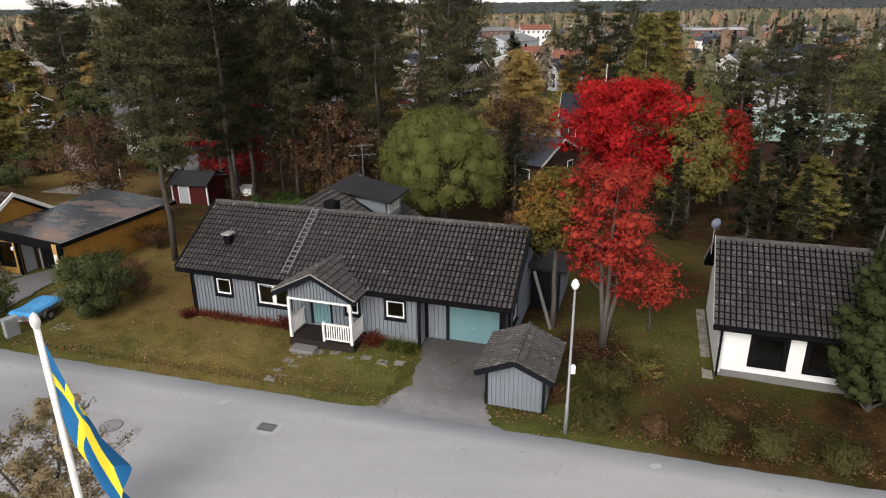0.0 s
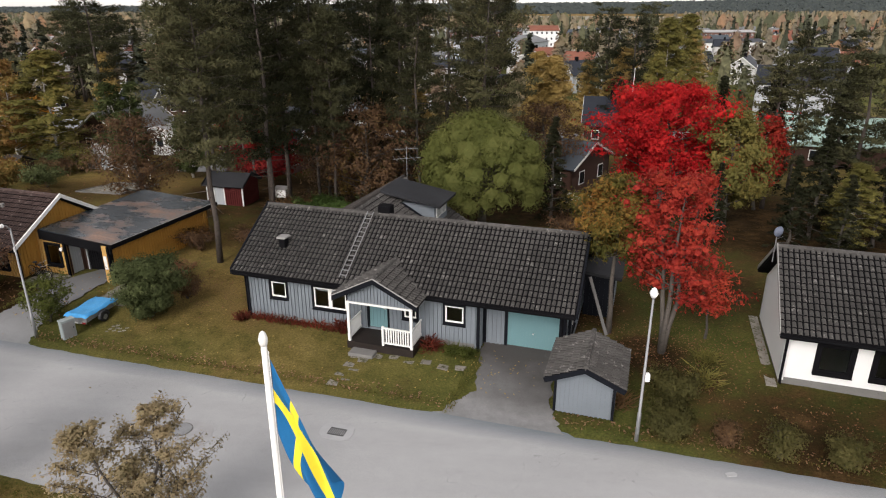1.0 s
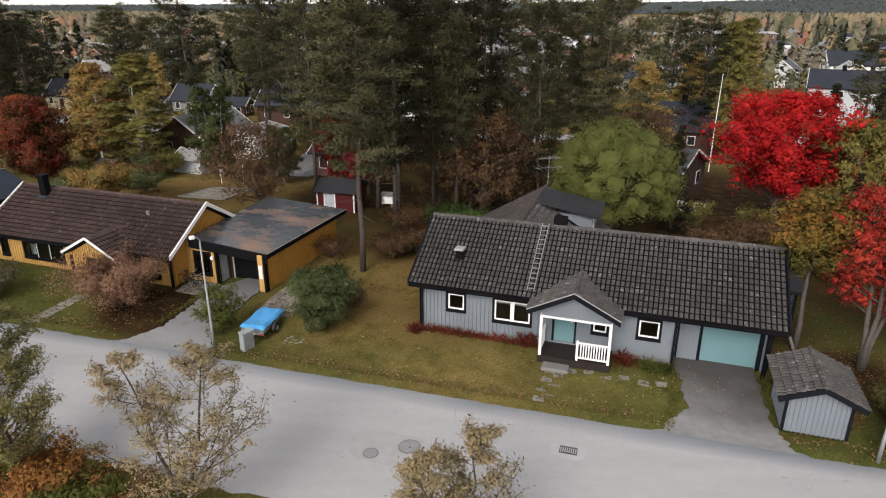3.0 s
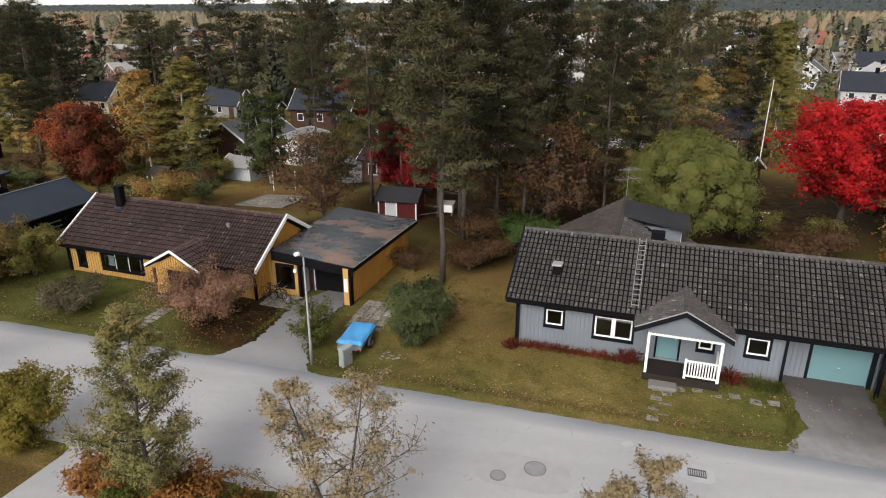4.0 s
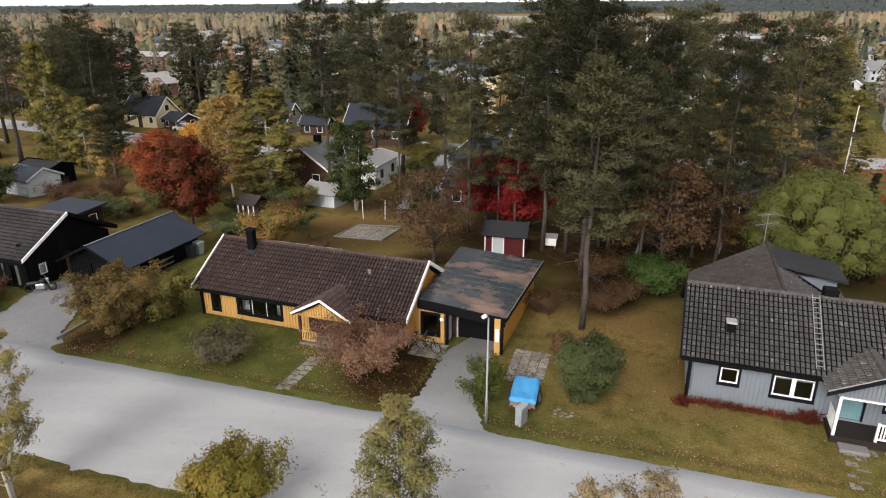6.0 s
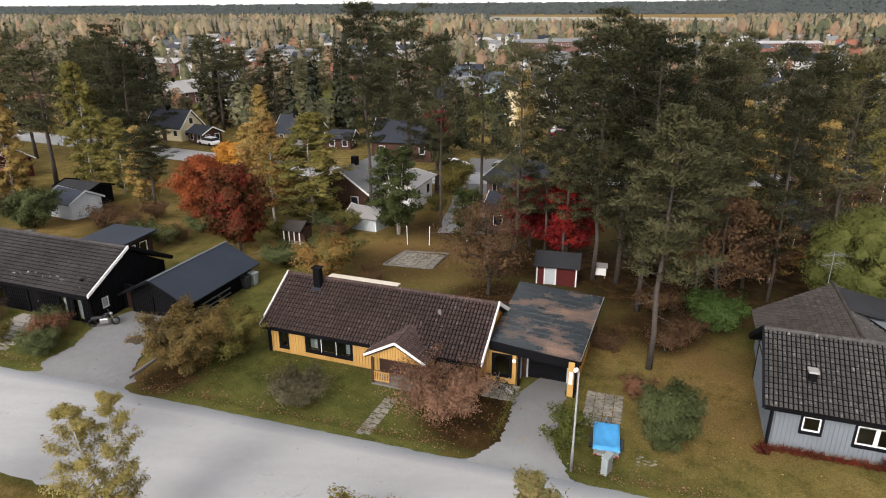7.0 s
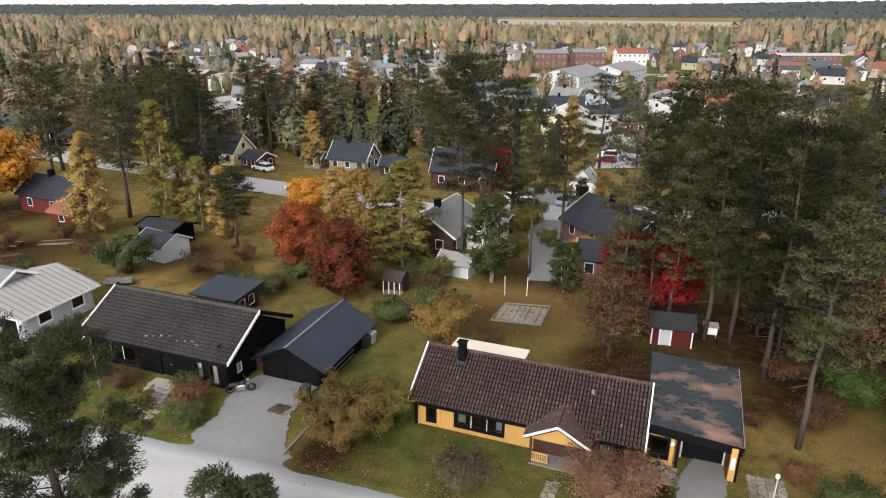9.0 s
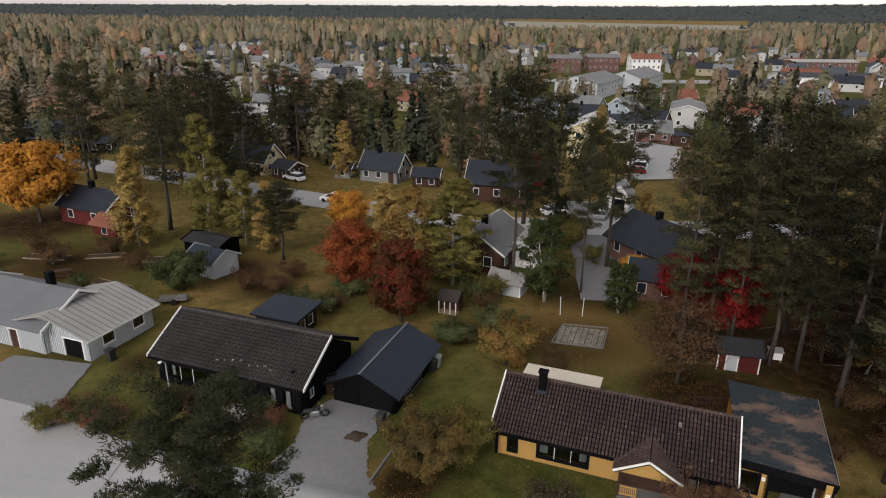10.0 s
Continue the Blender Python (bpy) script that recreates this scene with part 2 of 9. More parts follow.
CHROME = surf("dull_chrome", (0.5, 0.5, 0.5), 0.1, 3, 20, 0.3, 0.1, metal=0.9)
TARP = surf("blue_tarpaulin", (0.06, 0.31, 0.62), 0.15, 2.5, 9, 0.4, 0.8)
PLASTIC_DARK = surf("dark_plastic", (0.03, 0.032, 0.035), 0.2, 3, 20, 0.5, 0.1)
PLASTIC_GREY = surf("grey_cabinet_steel", (0.27, 0.31, 0.31), 0.12, 3, 20, 0.55, 0.1)
WOOD_RAW = surf("bare_wood", (0.25, 0.19, 0.13), 0.25, 2, 20, 0.8, 0.4)
CAR_WHITE = surf("white_car_paint", (0.75, 0.76, 0.77), 0.03, 1, 20, 0.25, 0.02)
CAR_RED = surf("dark_red_car_paint", (0.2, 0.02, 0.02), 0.05, 1, 20, 0.25, 0.02)
CAR_GREY = surf("silver_car_paint", (0.35, 0.36, 0.37), 0.05, 1, 20, 0.3, 0.02, metal=0.4)
CAR_BLACK = surf("black_car_paint", (0.015, 0.016, 0.018), 0.05, 1, 20, 0.25, 0.02)
BARK_PINE = surf("pine_bark", (0.068, 0.056, 0.048), 0.3, 1.2, 10, 0.95, 0.9, dirt=(0.04, 0.034, 0.03), dirt_at=0.52)
BARK_GREY = surf("grey_bark", (0.085, 0.075, 0.065), 0.3, 1.5, 12, 0.95, 0.8, dirt=(0.05, 0.045, 0.04), dirt_at=0.55)
BARK_BIRCH = surf("birch_bark", (0.42, 0.4, 0.37), 0.2, 1.5, 7, 0.85, 0.5, dirt=(0.04, 0.035, 0.03), dirt_at=0.55)
FLAG_BLUE = surf("flag_blue_cloth", (0.007, 0.11, 0.27), 0.15, 3, 20, 0.8, 0.2)
FLAG_YELLOW = surf("flag_yellow_cloth", (0.76, 0.62, 0.04), 0.1, 3, 20, 0.8, 0.2)
LAMP_GLASS = surf("opal_lamp_glass", (0.8, 0.8, 0.78), 0.04, 3, 20, 0.3, 0.05)
SOIL = surf("dark_garden_soil", (0.05, 0.036, 0.025), 0.35, 1.5, 10, 0.95, 0.9)


def felt_leaf_mat():
    """Dark flat roofing with drifts of rust-brown needles lying on it."""
    m, nt, bsdf = nodes_of("felt_with_needles")
    drift = noise_node(nt, 0.2, 12.0, 0.7, (1.0, 1.8, 1, -0.85))
    s = noise_node(nt, 9.0, 5.0)
    base = ramp(nt, s, [(0.3, (0.022, 0.029, 0.034)), (0.7, (0.04, 0.049, 0.056))])
    rust = ramp(nt, s, [(0.3, (0.19, 0.1, 0.065)), (0.7, (0.36, 0.22, 0.15))])
    k = ramp(nt, drift, [(0.52, (0, 0, 0)), (0.63, (0.75, 0.75, 0.75))])
    nt.links.new(blend(nt, k, base, rust), bsdf.inputs["Base Color"])
    nt.links.new(maths(nt, "ADD", maths(nt, "MULTIPLY", k, 0.45), 0.25), bsdf.inputs["Roughness"])
    bsdf.inputs["Specular IOR Level"].default_value = 0.9
    bump(nt, bsdf, s, 0.15)
    return m


FELT_LEAF = felt_leaf_mat()
PINE = leafy("pine_needles", [(0.1, (0.024, 0.026, 0.013)), (0.5, (0.064, 0.065, 0.032)), (0.9, (0.12, 0.115, 0.057)), (1.0, (0.155, 0.14, 0.073))], 0.75, 0.45, 0.75)
NEAR_PINE = leafy("grey_green_pine_needles", [(0.1, (0.03, 0.035, 0.018)), (0.5, (0.056, 0.062, 0.032)), (0.9, (0.095, 0.098, 0.052))], 0.75, 0.45)
SPRUCE = leafy("spruce_needles", [(0.15, (0.017, 0.019, 0.01)), (0.5, (0.03, 0.032, 0.016)), (0.85, (0.05, 0.05, 0.026))], 0.75, 0.35)
RED = leafy("scarlet_leaves", [(0.1, (0.17, 0.008, 0.01)), (0.45, (0.43, 0.016, 0.019)), (0.8, (0.58, 0.036, 0.028))])
RED_ORANGE = leafy("orange_red_leaves", [(0.1, (0.13, 0.016, 0.013)), (0.42, (0.35, 0.036, 0.027)), (0.7, (0.44, 0.07, 0.037)), (0.95, (0.34, 0.14, 0.05))])
DARK_RED = leafy("dark_red_leaves", [(0.1, (0.04, 0.04, 0.014)), (0.38, (0.1, 0.045, 0.02)), (0.62, (0.2, 0.032, 0.022)), (0.95, (0.28, 0.05, 0.026))])
CRIMSON = leafy("crimson_leaves", [(0.1, (0.08, 0.008, 0.01)), (0.5, (0.21, 0.016, 0.018)), (0.9, (0.3, 0.04, 0.022))])
ORANGE = leafy("orange_leaves", [(0.1, (0.27, 0.12, 0.028)), (0.5, (0.55, 0.26, 0.05)), (0.9, (0.66, 0.38, 0.08))])
YELLOW = leafy("yellow_birch_leaves", [(0.1, (0.15, 0.108, 0.034)), (0.5, (0.34, 0.24, 0.082)), (0.9, (0.5, 0.365, 0.15))])
YELLOW_GREEN = leafy("yellow_green_leaves", [(0.1, (0.065, 0.064, 0.018)), (0.5, (0.155, 0.142, 0.042)), (0.9, (0.3, 0.235, 0.075))])
OLIVE = leafy("olive_green_leaves", [(0.1, (0.04, 0.05, 0.012)), (0.5, (0.09, 0.105, 0.025)), (0.9, (0.17, 0.18, 0.05))])
GREEN = leafy("green_leaves", [(0.1, (0.03, 0.042, 0.014)), (0.5, (0.06, 0.075, 0.026)), (0.9, (0.1, 0.115, 0.045))])
DEEP_GREEN = leafy("dark_green_leaves", [(0.1, (0.03, 0.042, 0.016)), (0.5, (0.088, 0.106, 0.042)), (0.9, (0.21, 0.235, 0.11))])
RUSSET = leafy("russet_leaves", [(0.1, (0.075, 0.04, 0.024)), (0.5, (0.2, 0.1, 0.06)), (0.9, (0.3, 0.16, 0.09))])
CHERRY = leafy("orange_russet_leaves", [(0.1, (0.13, 0.078, 0.048)), (0.5, (0.27, 0.155, 0.1)), (0.9, (0.38, 0.23, 0.15))])
BROWN = leafy("brown_leaves", [(0.1, (0.05, 0.03, 0.02)), (0.5, (0.12, 0.07, 0.04)), (0.9, (0.2, 0.12, 0.05))])
AUTUMN_MIX = leafy("mixed_autumn_leaves", [(0.05, (0.08, 0.075, 0.022)), (0.35, (0.17, 0.145, 0.045)), (0.6, (0.3, 0.18, 0.06)), (0.9, (0.33, 0.14, 0.065))])
PALE_AUTUMN = leafy("thin_autumn_leaves", [(0.05, (0.12, 0.11, 0.055)), (0.4, (0.23, 0.19, 0.105)), (0.75, (0.36, 0.28, 0.17)), (0.95, (0.28, 0.28, 0.12))])
HEDGE = leafy("conifer_hedge", [(0.1, (0.016, 0.022, 0.008)), (0.5, (0.034, 0.043, 0.015)), (0.9, (0.06, 0.065, 0.025))], 0.75, 0.1)
GRASS_TUFT = leafy("grass_blades", [(0.1, (0.045, 0.055, 0.012)), (0.5, (0.085, 0.085, 0.02)), (0.9, (0.16, 0.13, 0.045))], 0.9, 0.2)
WITHERED = leafy("withered_red_leaves", [(0.1, (0.05, 0.02, 0.012)), (0.5, (0.12, 0.028, 0.018)), (0.9, (0.24, 0.045, 0.025))])
DECK = surf("dark_deck_boards", (0.02, 0.015, 0.013), 0.3, 1.5, 16, 0.6, 0.3)
WILLOW = leafy("willow_leaves", [(0.1, (0.08, 0.094, 0.027)), (0.5, (0.12, 0.132, 0.038)), (0.9, (0.17, 0.172, 0.056))], 0.65, 0.45)
FAR_SPRUCE = leafy("far_spruce_needles", [(0.15, (0.018, 0.022, 0.014)), (0.5, (0.032, 0.036, 0.024)), (0.85, (0.05, 0.054, 0.036))], 0.8, 0.1)

# ---- building tools ----


class Shape:
    """Collects vertices and faces of one mesh; dz shifts all of it up."""

    def __init__(self, dz=0.0):
        self.v, self.f, self.dz = [], [], dz

    def add(self, verts, faces):
        n = len(self.v)
        self.v += [(x, y, z + self.dz) for x, y, z in verts]
        self.f += [tuple(i + n for i in f) for f in faces]
        return self

    def hexa(self, a, b):
        """a: four lower corners, b: the four above them."""
        return self.add([*a, *b], [(3, 2, 1, 0), (4, 5, 6, 7), (0, 1, 5, 4), (1, 2, 6, 5), (2, 3, 7, 6), (3, 0, 4, 7)])

    def box(self, x0, y0, z0, x1, y1, z1):
        x0, x1, y0, y1, z0, z1 = min(x0, x1), max(x0, x1), min(y0, y1), max(y0, y1), min(z0, z1), max(z0, z1)
        return self.hexa([(x0, y0, z0), (x1, y0, z0), (x1, y1, z0), (x0, y1, z0)], [(x0, y0, z1), (x1, y0, z1), (x1, y1, z1), (x0, y1, z1)])

    def soft_box(self, x0, y0, z0, x1, y1, z1, r):
        """A box with its top and upright edges chamfered."""
        ring = lambda d, z: [(x0 + d + r, y0 + d, z), (x1 - d - r, y0 + d, z), (x1 - d, y0 + d + r, z), (x1 - d, y1 - d - r, z), (x1 - d - r, y1 - d, z), (x0 + d + r, y1 - d, z), (x0 + d, y1 - d - r, z), (x0 + d, y0 + d + r, z)]
        v = ring(0, z0) + ring(0, z1 - r) + ring(r * 0.7, z1)
        f = [tuple(range(7, -1, -1)), tuple(range(16, 24))]
        for k in (0, 8):
            f += [(k + i, k + (i + 1) % 8, k + 8 + (i + 1) % 8, k + 8 + i) for i in range(8)]
        return self.add(v, f)

    def slab(self, quad, th):
        """A flat quad thickened by th below its upper face."""
        q = [Vector(p) for p in quad]
        n = (q[1] - q[0]).cross(q[3] - q[0]).normalized()
        return self.hexa([tuple(p - n * th) for p in q], [tuple(p) for p in q])

    def beam(self, p, q, w, h):
        """A straight timber from p to q, w wide and h high."""
        p, q = Vector(p), Vector(q)
        d = (q - p).normalized()
        s = d.cross(Vector((0, 0, 1)))
        s = Vector((1, 0, 0)) if s.length < 1e-4 else s.normalized()
        u = s.cross(d)
        c = lambda o: [tuple(o + s * a + u * b) for a, b in ((-w / 2, -h / 2), (w / 2, -h / 2), (w / 2, h / 2), (-w / 2, h / 2))]
        return self.hexa(c(p), c(q))

    def tube(self, pts, radii, n=8, cap=True):
        rings = []
        pts = [Vector(p) for p in pts]
        for i, p in enumerate(pts):
            d = (pts[min(i + 1, len(pts) - 1)] - pts[max(i - 1, 0)]).normalized()
            s = d.cross(Vector((0.31, 0.95, 0.05)))
            s = d.cross(Vector((1, 0, 0))).normalized() if s.length < 1e-3 else s.normalized()
            u = d.cross(s)
            rings.append([tuple(p + (s * math.cos(2 * math.pi * k / n) + u * math.sin(2 * math.pi * k / n)) * radii[i]) for k in range(n)])
        v = [p for r in rings for p in r]
        f = [(i * n + k, i * n + (k + 1) % n, (i + 1) * n + (k + 1) % n, (i + 1) * n + k) for i in range(len(pts) - 1) for k in range(n)]
        if cap:
            f += [tuple(range(n - 1, -1, -1)), tuple((len(pts) - 1) * n + k for k in range(n))]
        return self.add(v, f)

    def ball(self, c, r, n=10, m=6, squash=1.0):
        pts = [(c[0], c[1], c[2] - r * squash * math.cos(math.pi * i / m)) for i in range(m + 1)]
        return self.tube(pts, [max(0.001, r * math.sin(math.pi * i / m)) for i in range(m + 1)], n)


def mesh_of(name, shape, material, smooth=False):
    me = bpy.data.meshes.new(name)
    vs, fs = shape.v, shape.f
    if not smooth:
        # weld corners that meet, so that a part is one piece
        seen, first = {}, []
        for p in vs:
            first.append(seen.setdefault((round(p[0], 4), round(p[1], 4), round(p[2], 4)), len(seen)))
        vs = list(seen)
        fs = [tuple(first[i] for i in f) for f in fs]
        fs = [f for f in fs if len(set(f)) == len(f)]
    me.from_pydata(vs, [], fs)
    me.materials.append(material)
    if smooth:
        me.shade_smooth()
    me.update()
    return me


def part(name, shape, material, parent, label="", smooth=False):
    ob = new(name, mesh_of(name, shape, material, smooth))
    ob.parent = parent
    if label:
        ob["label"] = label
    return ob


def base_of(name, x, y, z, turn, label, category, group="", kind=""):
    ob = new(name)
    ob.empty_display_size = 0.3
    ob.matrix_basis = pose(x, y, z, 0, 0, turn)
    return tagged(ob, label, category, group, kind)


def cards(name, verts, material, per=3, heart=None, lift=0.35, clump=None):
    """A mesh of many separate small faces from an array of corners; with a heart the leaves are shaded softly as one crown round it, with clumps also as tufts."""
    n = len(verts) // per
    soft = None
    if heart is not None:
        v = np.asarray(verts, dtype=np.float64).reshape(n, 3, 3)
        mid = v.mean(1)
        out = mid - np.asarray(heart)
        out[:, 2] *= 0.8
        out = unit(out)
        if clump is not None:
            out = unit(out * 0.45 + unit(mid - clump) * 0.75)
        out[:, 2] += lift
        out = unit(out)
        face = unit(np.cross(v[:, 1] - v[:, 0], v[:, 2] - v[:, 0]))
        flip = (face * out).sum(1) < 0
        v[flip] = v[flip][:, ::-1]
        face[flip] *= -1
        soft = np.repeat(unit(out * 0.8 + face * 0.2), 3, 0)
        verts = v.reshape(-1, 3)
    me = bpy.data.meshes.new(name)
    me.vertices.add(n * per)
    me.vertices.foreach_set("co", np.ascontiguousarray(verts, dtype=np.float32).ravel())
    me.loops.add(n * per)
    me.loops.foreach_set("vertex_index", np.arange(n * per, dtype=np.int32))
    me.polygons.add(n)
    me.polygons.foreach_set("loop_start", np.arange(0, n * per, per, dtype=np.int32))
    me.polygons.foreach_set("loop_total", np.full(n, per, dtype=np.int32))
    me.materials.append(material)
    me.update(calc_edges=True)
    if soft is not None:
        me.normals_split_custom_set_from_vertices(soft.tolist())
    return me


ROAD_SLOPE = -0.242


def beyond(x, y):
    """Metres from the far kerb line of the street, away from the camera."""
    return y - (21.35 + ROAD_SLOPE * x)


def ground_z(x, y):
    w = beyond(x, y)
    return float(np.interp(w, [-400, -9, 0, 6, 20, 34, 100, 1000], [0, 0.02, 0.02, 0.45, 0.4, -0.5, -3.2, -3.5]))


def unit(v):
    return v / np.maximum(np.linalg.norm(v, axis=-1, keepdims=True), 1e-6)


_g = (1 + 5 ** 0.5) / 2
BALL_V = unit(np.array([(-1, _g, 0), (1, _g, 0), (-1, -_g, 0), (1, -_g, 0), (0, -1, _g), (0, 1, _g), (0, -1, -_g), (0, 1, -_g), (_g, 0, -1), (_g, 0, 1), (-_g, 0, -1), (-_g, 0, 1)]))
BALL_F = np.array([(0, 11, 5), (0, 5, 1), (0, 1, 7), (0, 7, 10), (0, 10, 11), (1, 5, 9), (5, 11, 4), (11, 10, 2), (10, 7, 6), (7, 1, 8), (3, 9, 4), (3, 4, 2), (3, 2, 6), (3, 6, 8), (3, 8, 9), (4, 9, 5), (2, 4, 11), (6, 2, 10), (8, 6, 7), (9, 8, 1)])


def tufts_of(rng, centres, radius, flat=0.8):
    """Uneven dense hearts of foliage, twenty faces each, that the leaves of a clump stand on."""
    n = len(centres)
    r = radius * (0.85 + 0.3 * rng.random((n, 12, 1)))
    v = np.asarray(centres)[:, None] + BALL_V[None] * r * np.array([1, 1, flat])
    return v[:, BALL_F].reshape(-1, 3), np.repeat(np.asarray(centres), 20, 0)


def leaf_faces(rng, centres, size, ratio=0.55, droop=0.0, along=None, spread=1.0, face=None, loose=0.6):
    """Three corners of a small leaf at every centre; face is the way its upper side tends to look."""
    n = len(centres)
    a = unit(rng.normal(size=(n, 3)))
    if along is not None:
        a = unit(along + rng.normal(size=(n, 3)) * spread)
    a[:, 2] -= droop
    a = unit(a)
    if face is not None:
        f = unit(unit(face) + rng.normal(size=(n, 3)) * loose)
        b = unit(np.cross(f, a))
        a = unit(np.cross(b, f))
    else:
        b = unit(np.cross(a, unit(rng.normal(size=(n, 3)))))
    s = (size * (0.65 + 0.7 * rng.random((n, 1))))
    tip, side = a * s, b * s * ratio
    lift = np.cross(a, b) * s * 0.18
    return np.stack([centres - tip * 0.5 + side * 0.5, centres + tip * 0.5 + lift, centres - tip * 0.5 - side * 0.5], 1).reshape(-1, 3)

# ---- ground, street, drives ----
TURN = math.atan(ROAD_SLOPE)
CT, ST = math.cos(TURN), math.sin(TURN)


def street(u, w):
    """World x, y of a place u metres along the street and w metres beyond its far edge."""
    return u * CT - w * ST, 21.35 + u * ST + w * CT


def smooth(a, b, x):
    k = np.clip((x - a) / (b - a), 0, 1)
    return k * k * (3 - 2 * k)


def build_ground():
    us = np.concatenate([-np.geomspace(5200, 125, 26), np.arange(-120, 45, 0.6), np.geomspace(48, 5200, 30)])
    ws = np.concatenate([-np.geomspace(900, 26, 10), np.arange(-25, 45, 0.5), np.arange(45, 160, 4), np.geomspace(165, 1500, 30), np.arange(1540, 1900, 30), np.geomspace(1950, 4900, 16)])
    U, W = np.meshgrid(us, ws)
    X, Y = U * CT - W * ST, 21.35 + U * ST + W * CT
    WV = Y - (21.35 + ROAD_SLOPE * X)
    Z = np.interp(WV, [-400, -9, 0, 6, 20, 34, 100, 1000, 1700, 2600, 4900], [0, 0.02, 0.02, 0.45, 0.4, -0.5, -3.2, -3.5, -3.5, 4, 50])
    Z += 34 * smooth(200, 2200, X - 0.25 * Y + 500) * smooth(2200, 4700, Y)
    plain = Z.copy()
    rng = np.random.default_rng(4)
    near = np.exp(-((WV - 8) / 40) ** 2)
    Z += (rng.random(Z.shape) - 0.5) * 0.02 * near + 0.03 * np.sin(X * 0.7 + 2 * np.sin(Y * 0.4)) * np.sin(Y * 0.6) * near * (WV > 1)
    wob = 0.05 * np.sin(U * 1.7) + 0.05 * np.sin(U * 4.1 + 1) + 0.04 * np.sin(U * 9.3)
    under = smooth(0.0, 0.6, -(WV - wob * 0.6)) * smooth(-8.4, -7.75, WV + wob * 1.5)
    Z -= 0.13 * under
    for x0, y0, x1, y1, half in DIPS:
        d = np.array([x1 - x0, y1 - y0])
        ln = np.hypot(*d)
        d /= ln
        a, b = (X - x0) * d[0] + (Y - y0) * d[1], np.abs(-(X - x0) * d[1] + (Y - y0) * d[0])
        flat = smooth(-1.2, -0.3, a) * smooth(-1.2, -0.3, ln - a) * smooth(half + 1.4, half + 0.5, b)
        Z = Z * (1 - flat) + np.minimum(Z, plain - 0.06) * flat
    shape = U.shape
    idx = np.arange(shape[0] * shape[1]).reshape(shape)
    faces = np.stack([idx[:-1, :-1], idx[:-1, 1:], idx[1:, 1:], idx[1:, :-1]], -1).reshape(-1, 4)
    me = bpy.data.meshes.new("ground")
    me.from_pydata(np.stack([X, Y, Z], -1).reshape(-1, 3).tolist(), [], faces.tolist())
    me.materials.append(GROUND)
    litter_shade = np.zeros(shape)
    for x, y, r, k in LITTER_SHADE:
        litter_shade = np.maximum(litter_shade, k * np.exp(-(((X - x) ** 2 + (Y - y) ** 2) / r ** 2)))
    litter_shade = np.maximum(litter_shade, 0.55 * smooth(-0.2, 0.2, WV) * smooth(0.9, 0.3, WV))
    litter_shade = np.maximum(litter_shade, 0.5 * smooth(-9.0, -9.8, WV))
    litter_shade = np.maximum(litter_shade, 0.3 * smooth(110, 200, Y))
    att = me.attributes.new("litter_shade", "FLOAT", "POINT")
    att.data.foreach_set("value", litter_shade.ravel().astype(np.float32))
    dry = 0.5 * smooth(22, 45, WV) * smooth(140, 100, WV)
    for x, y, r, k in DRY:
        dry = np.maximum(dry, k * np.exp(-(((X - x) ** 2 + (Y - y) ** 2) / r ** 2)))
    dry = np.maximum(dry, 0.9 * smooth(1200, 1400, Y))
    dry = np.maximum(dry, 0.62 * smooth(-8.0, -8.6, WV))
    att = me.attributes.new("dry", "FLOAT", "POINT")
    att.data.foreach_set("value", dry.ravel().astype(np.float32))
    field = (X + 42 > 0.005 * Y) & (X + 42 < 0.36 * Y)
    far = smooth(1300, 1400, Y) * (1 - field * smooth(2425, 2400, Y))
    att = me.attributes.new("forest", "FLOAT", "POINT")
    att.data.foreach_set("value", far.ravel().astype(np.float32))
    me.shade_smooth()
    return tagged(new("ground", me), "patchy autumn lawn and woodland floor with fallen leaves", "ground", kind="structure")


# drives sunk a little into the lawns: x, y of both ends, half width
DIPS = [
    (-25.3, 25.8, -22.9, 37.5, 1.9),
    (-0.5, 19.8, 1.0, 27.2, 1.8),
    (-51.4, 32.0, -50.9, 41.5, 2.7),
    (-77, 37.5, -76.4, 45.8, 4.2),
    (-29.4, 64.5, -24.5, 108, 3.6),
    (-28.6, 21.2, -31.2, 11.5, 1.0),
]
# fallen leaves or wear, some tree shade put into colour: x, y, radius, strength
LITTER_SHADE = [
    (6, 60, 22, 1.0), (6.5, 26, 2.6, 0.95), (7, 21, 1.6, 0.6), (-12, 52, 12, 1.0), (-20, 56, 9, 0.95), (25, 45, 16, 1.0), (12, 34, 6, 0.8), (10.9, 21.5, 0.9, 0.8), (11, 20.5, 5.5, 0.76), (16, 18.5, 5, 0.8), (8, 24, 4, 0.6),
    (15.5, 21.2, 2.0, 0.9), (-26, 46, 4.5, 1.0), (-22, 47, 4, 0.8), (-15, 42, 5, 0.85), (-27.2, 31.2, 3.4, 1.15),
    (-54, 64, 8, 0.5), (-70, 68, 8, 0.7), (-64, 62, 5, 0.7), (-34, 54, 9, 0.6), (-31, 66, 8, 0.7), (-103, 82, 10, 1.0), (-75, 48, 6, 0.6), (-69, 46, 3, 0.7),
    (-46, 34.2, 2.5, 0.9), (-88, 66, 12, 0.7), (4, 31, 5, 0.8), (-12, 30.5, 5.5, 0.42), (-13, 38, 5, 0.45), (-21, 31, 2.5, 0.45), (-13, 27.5, 2.5, 0.3), (3, 23, 2.5, 0.4), (-60, 38, 3, 0.4),
]
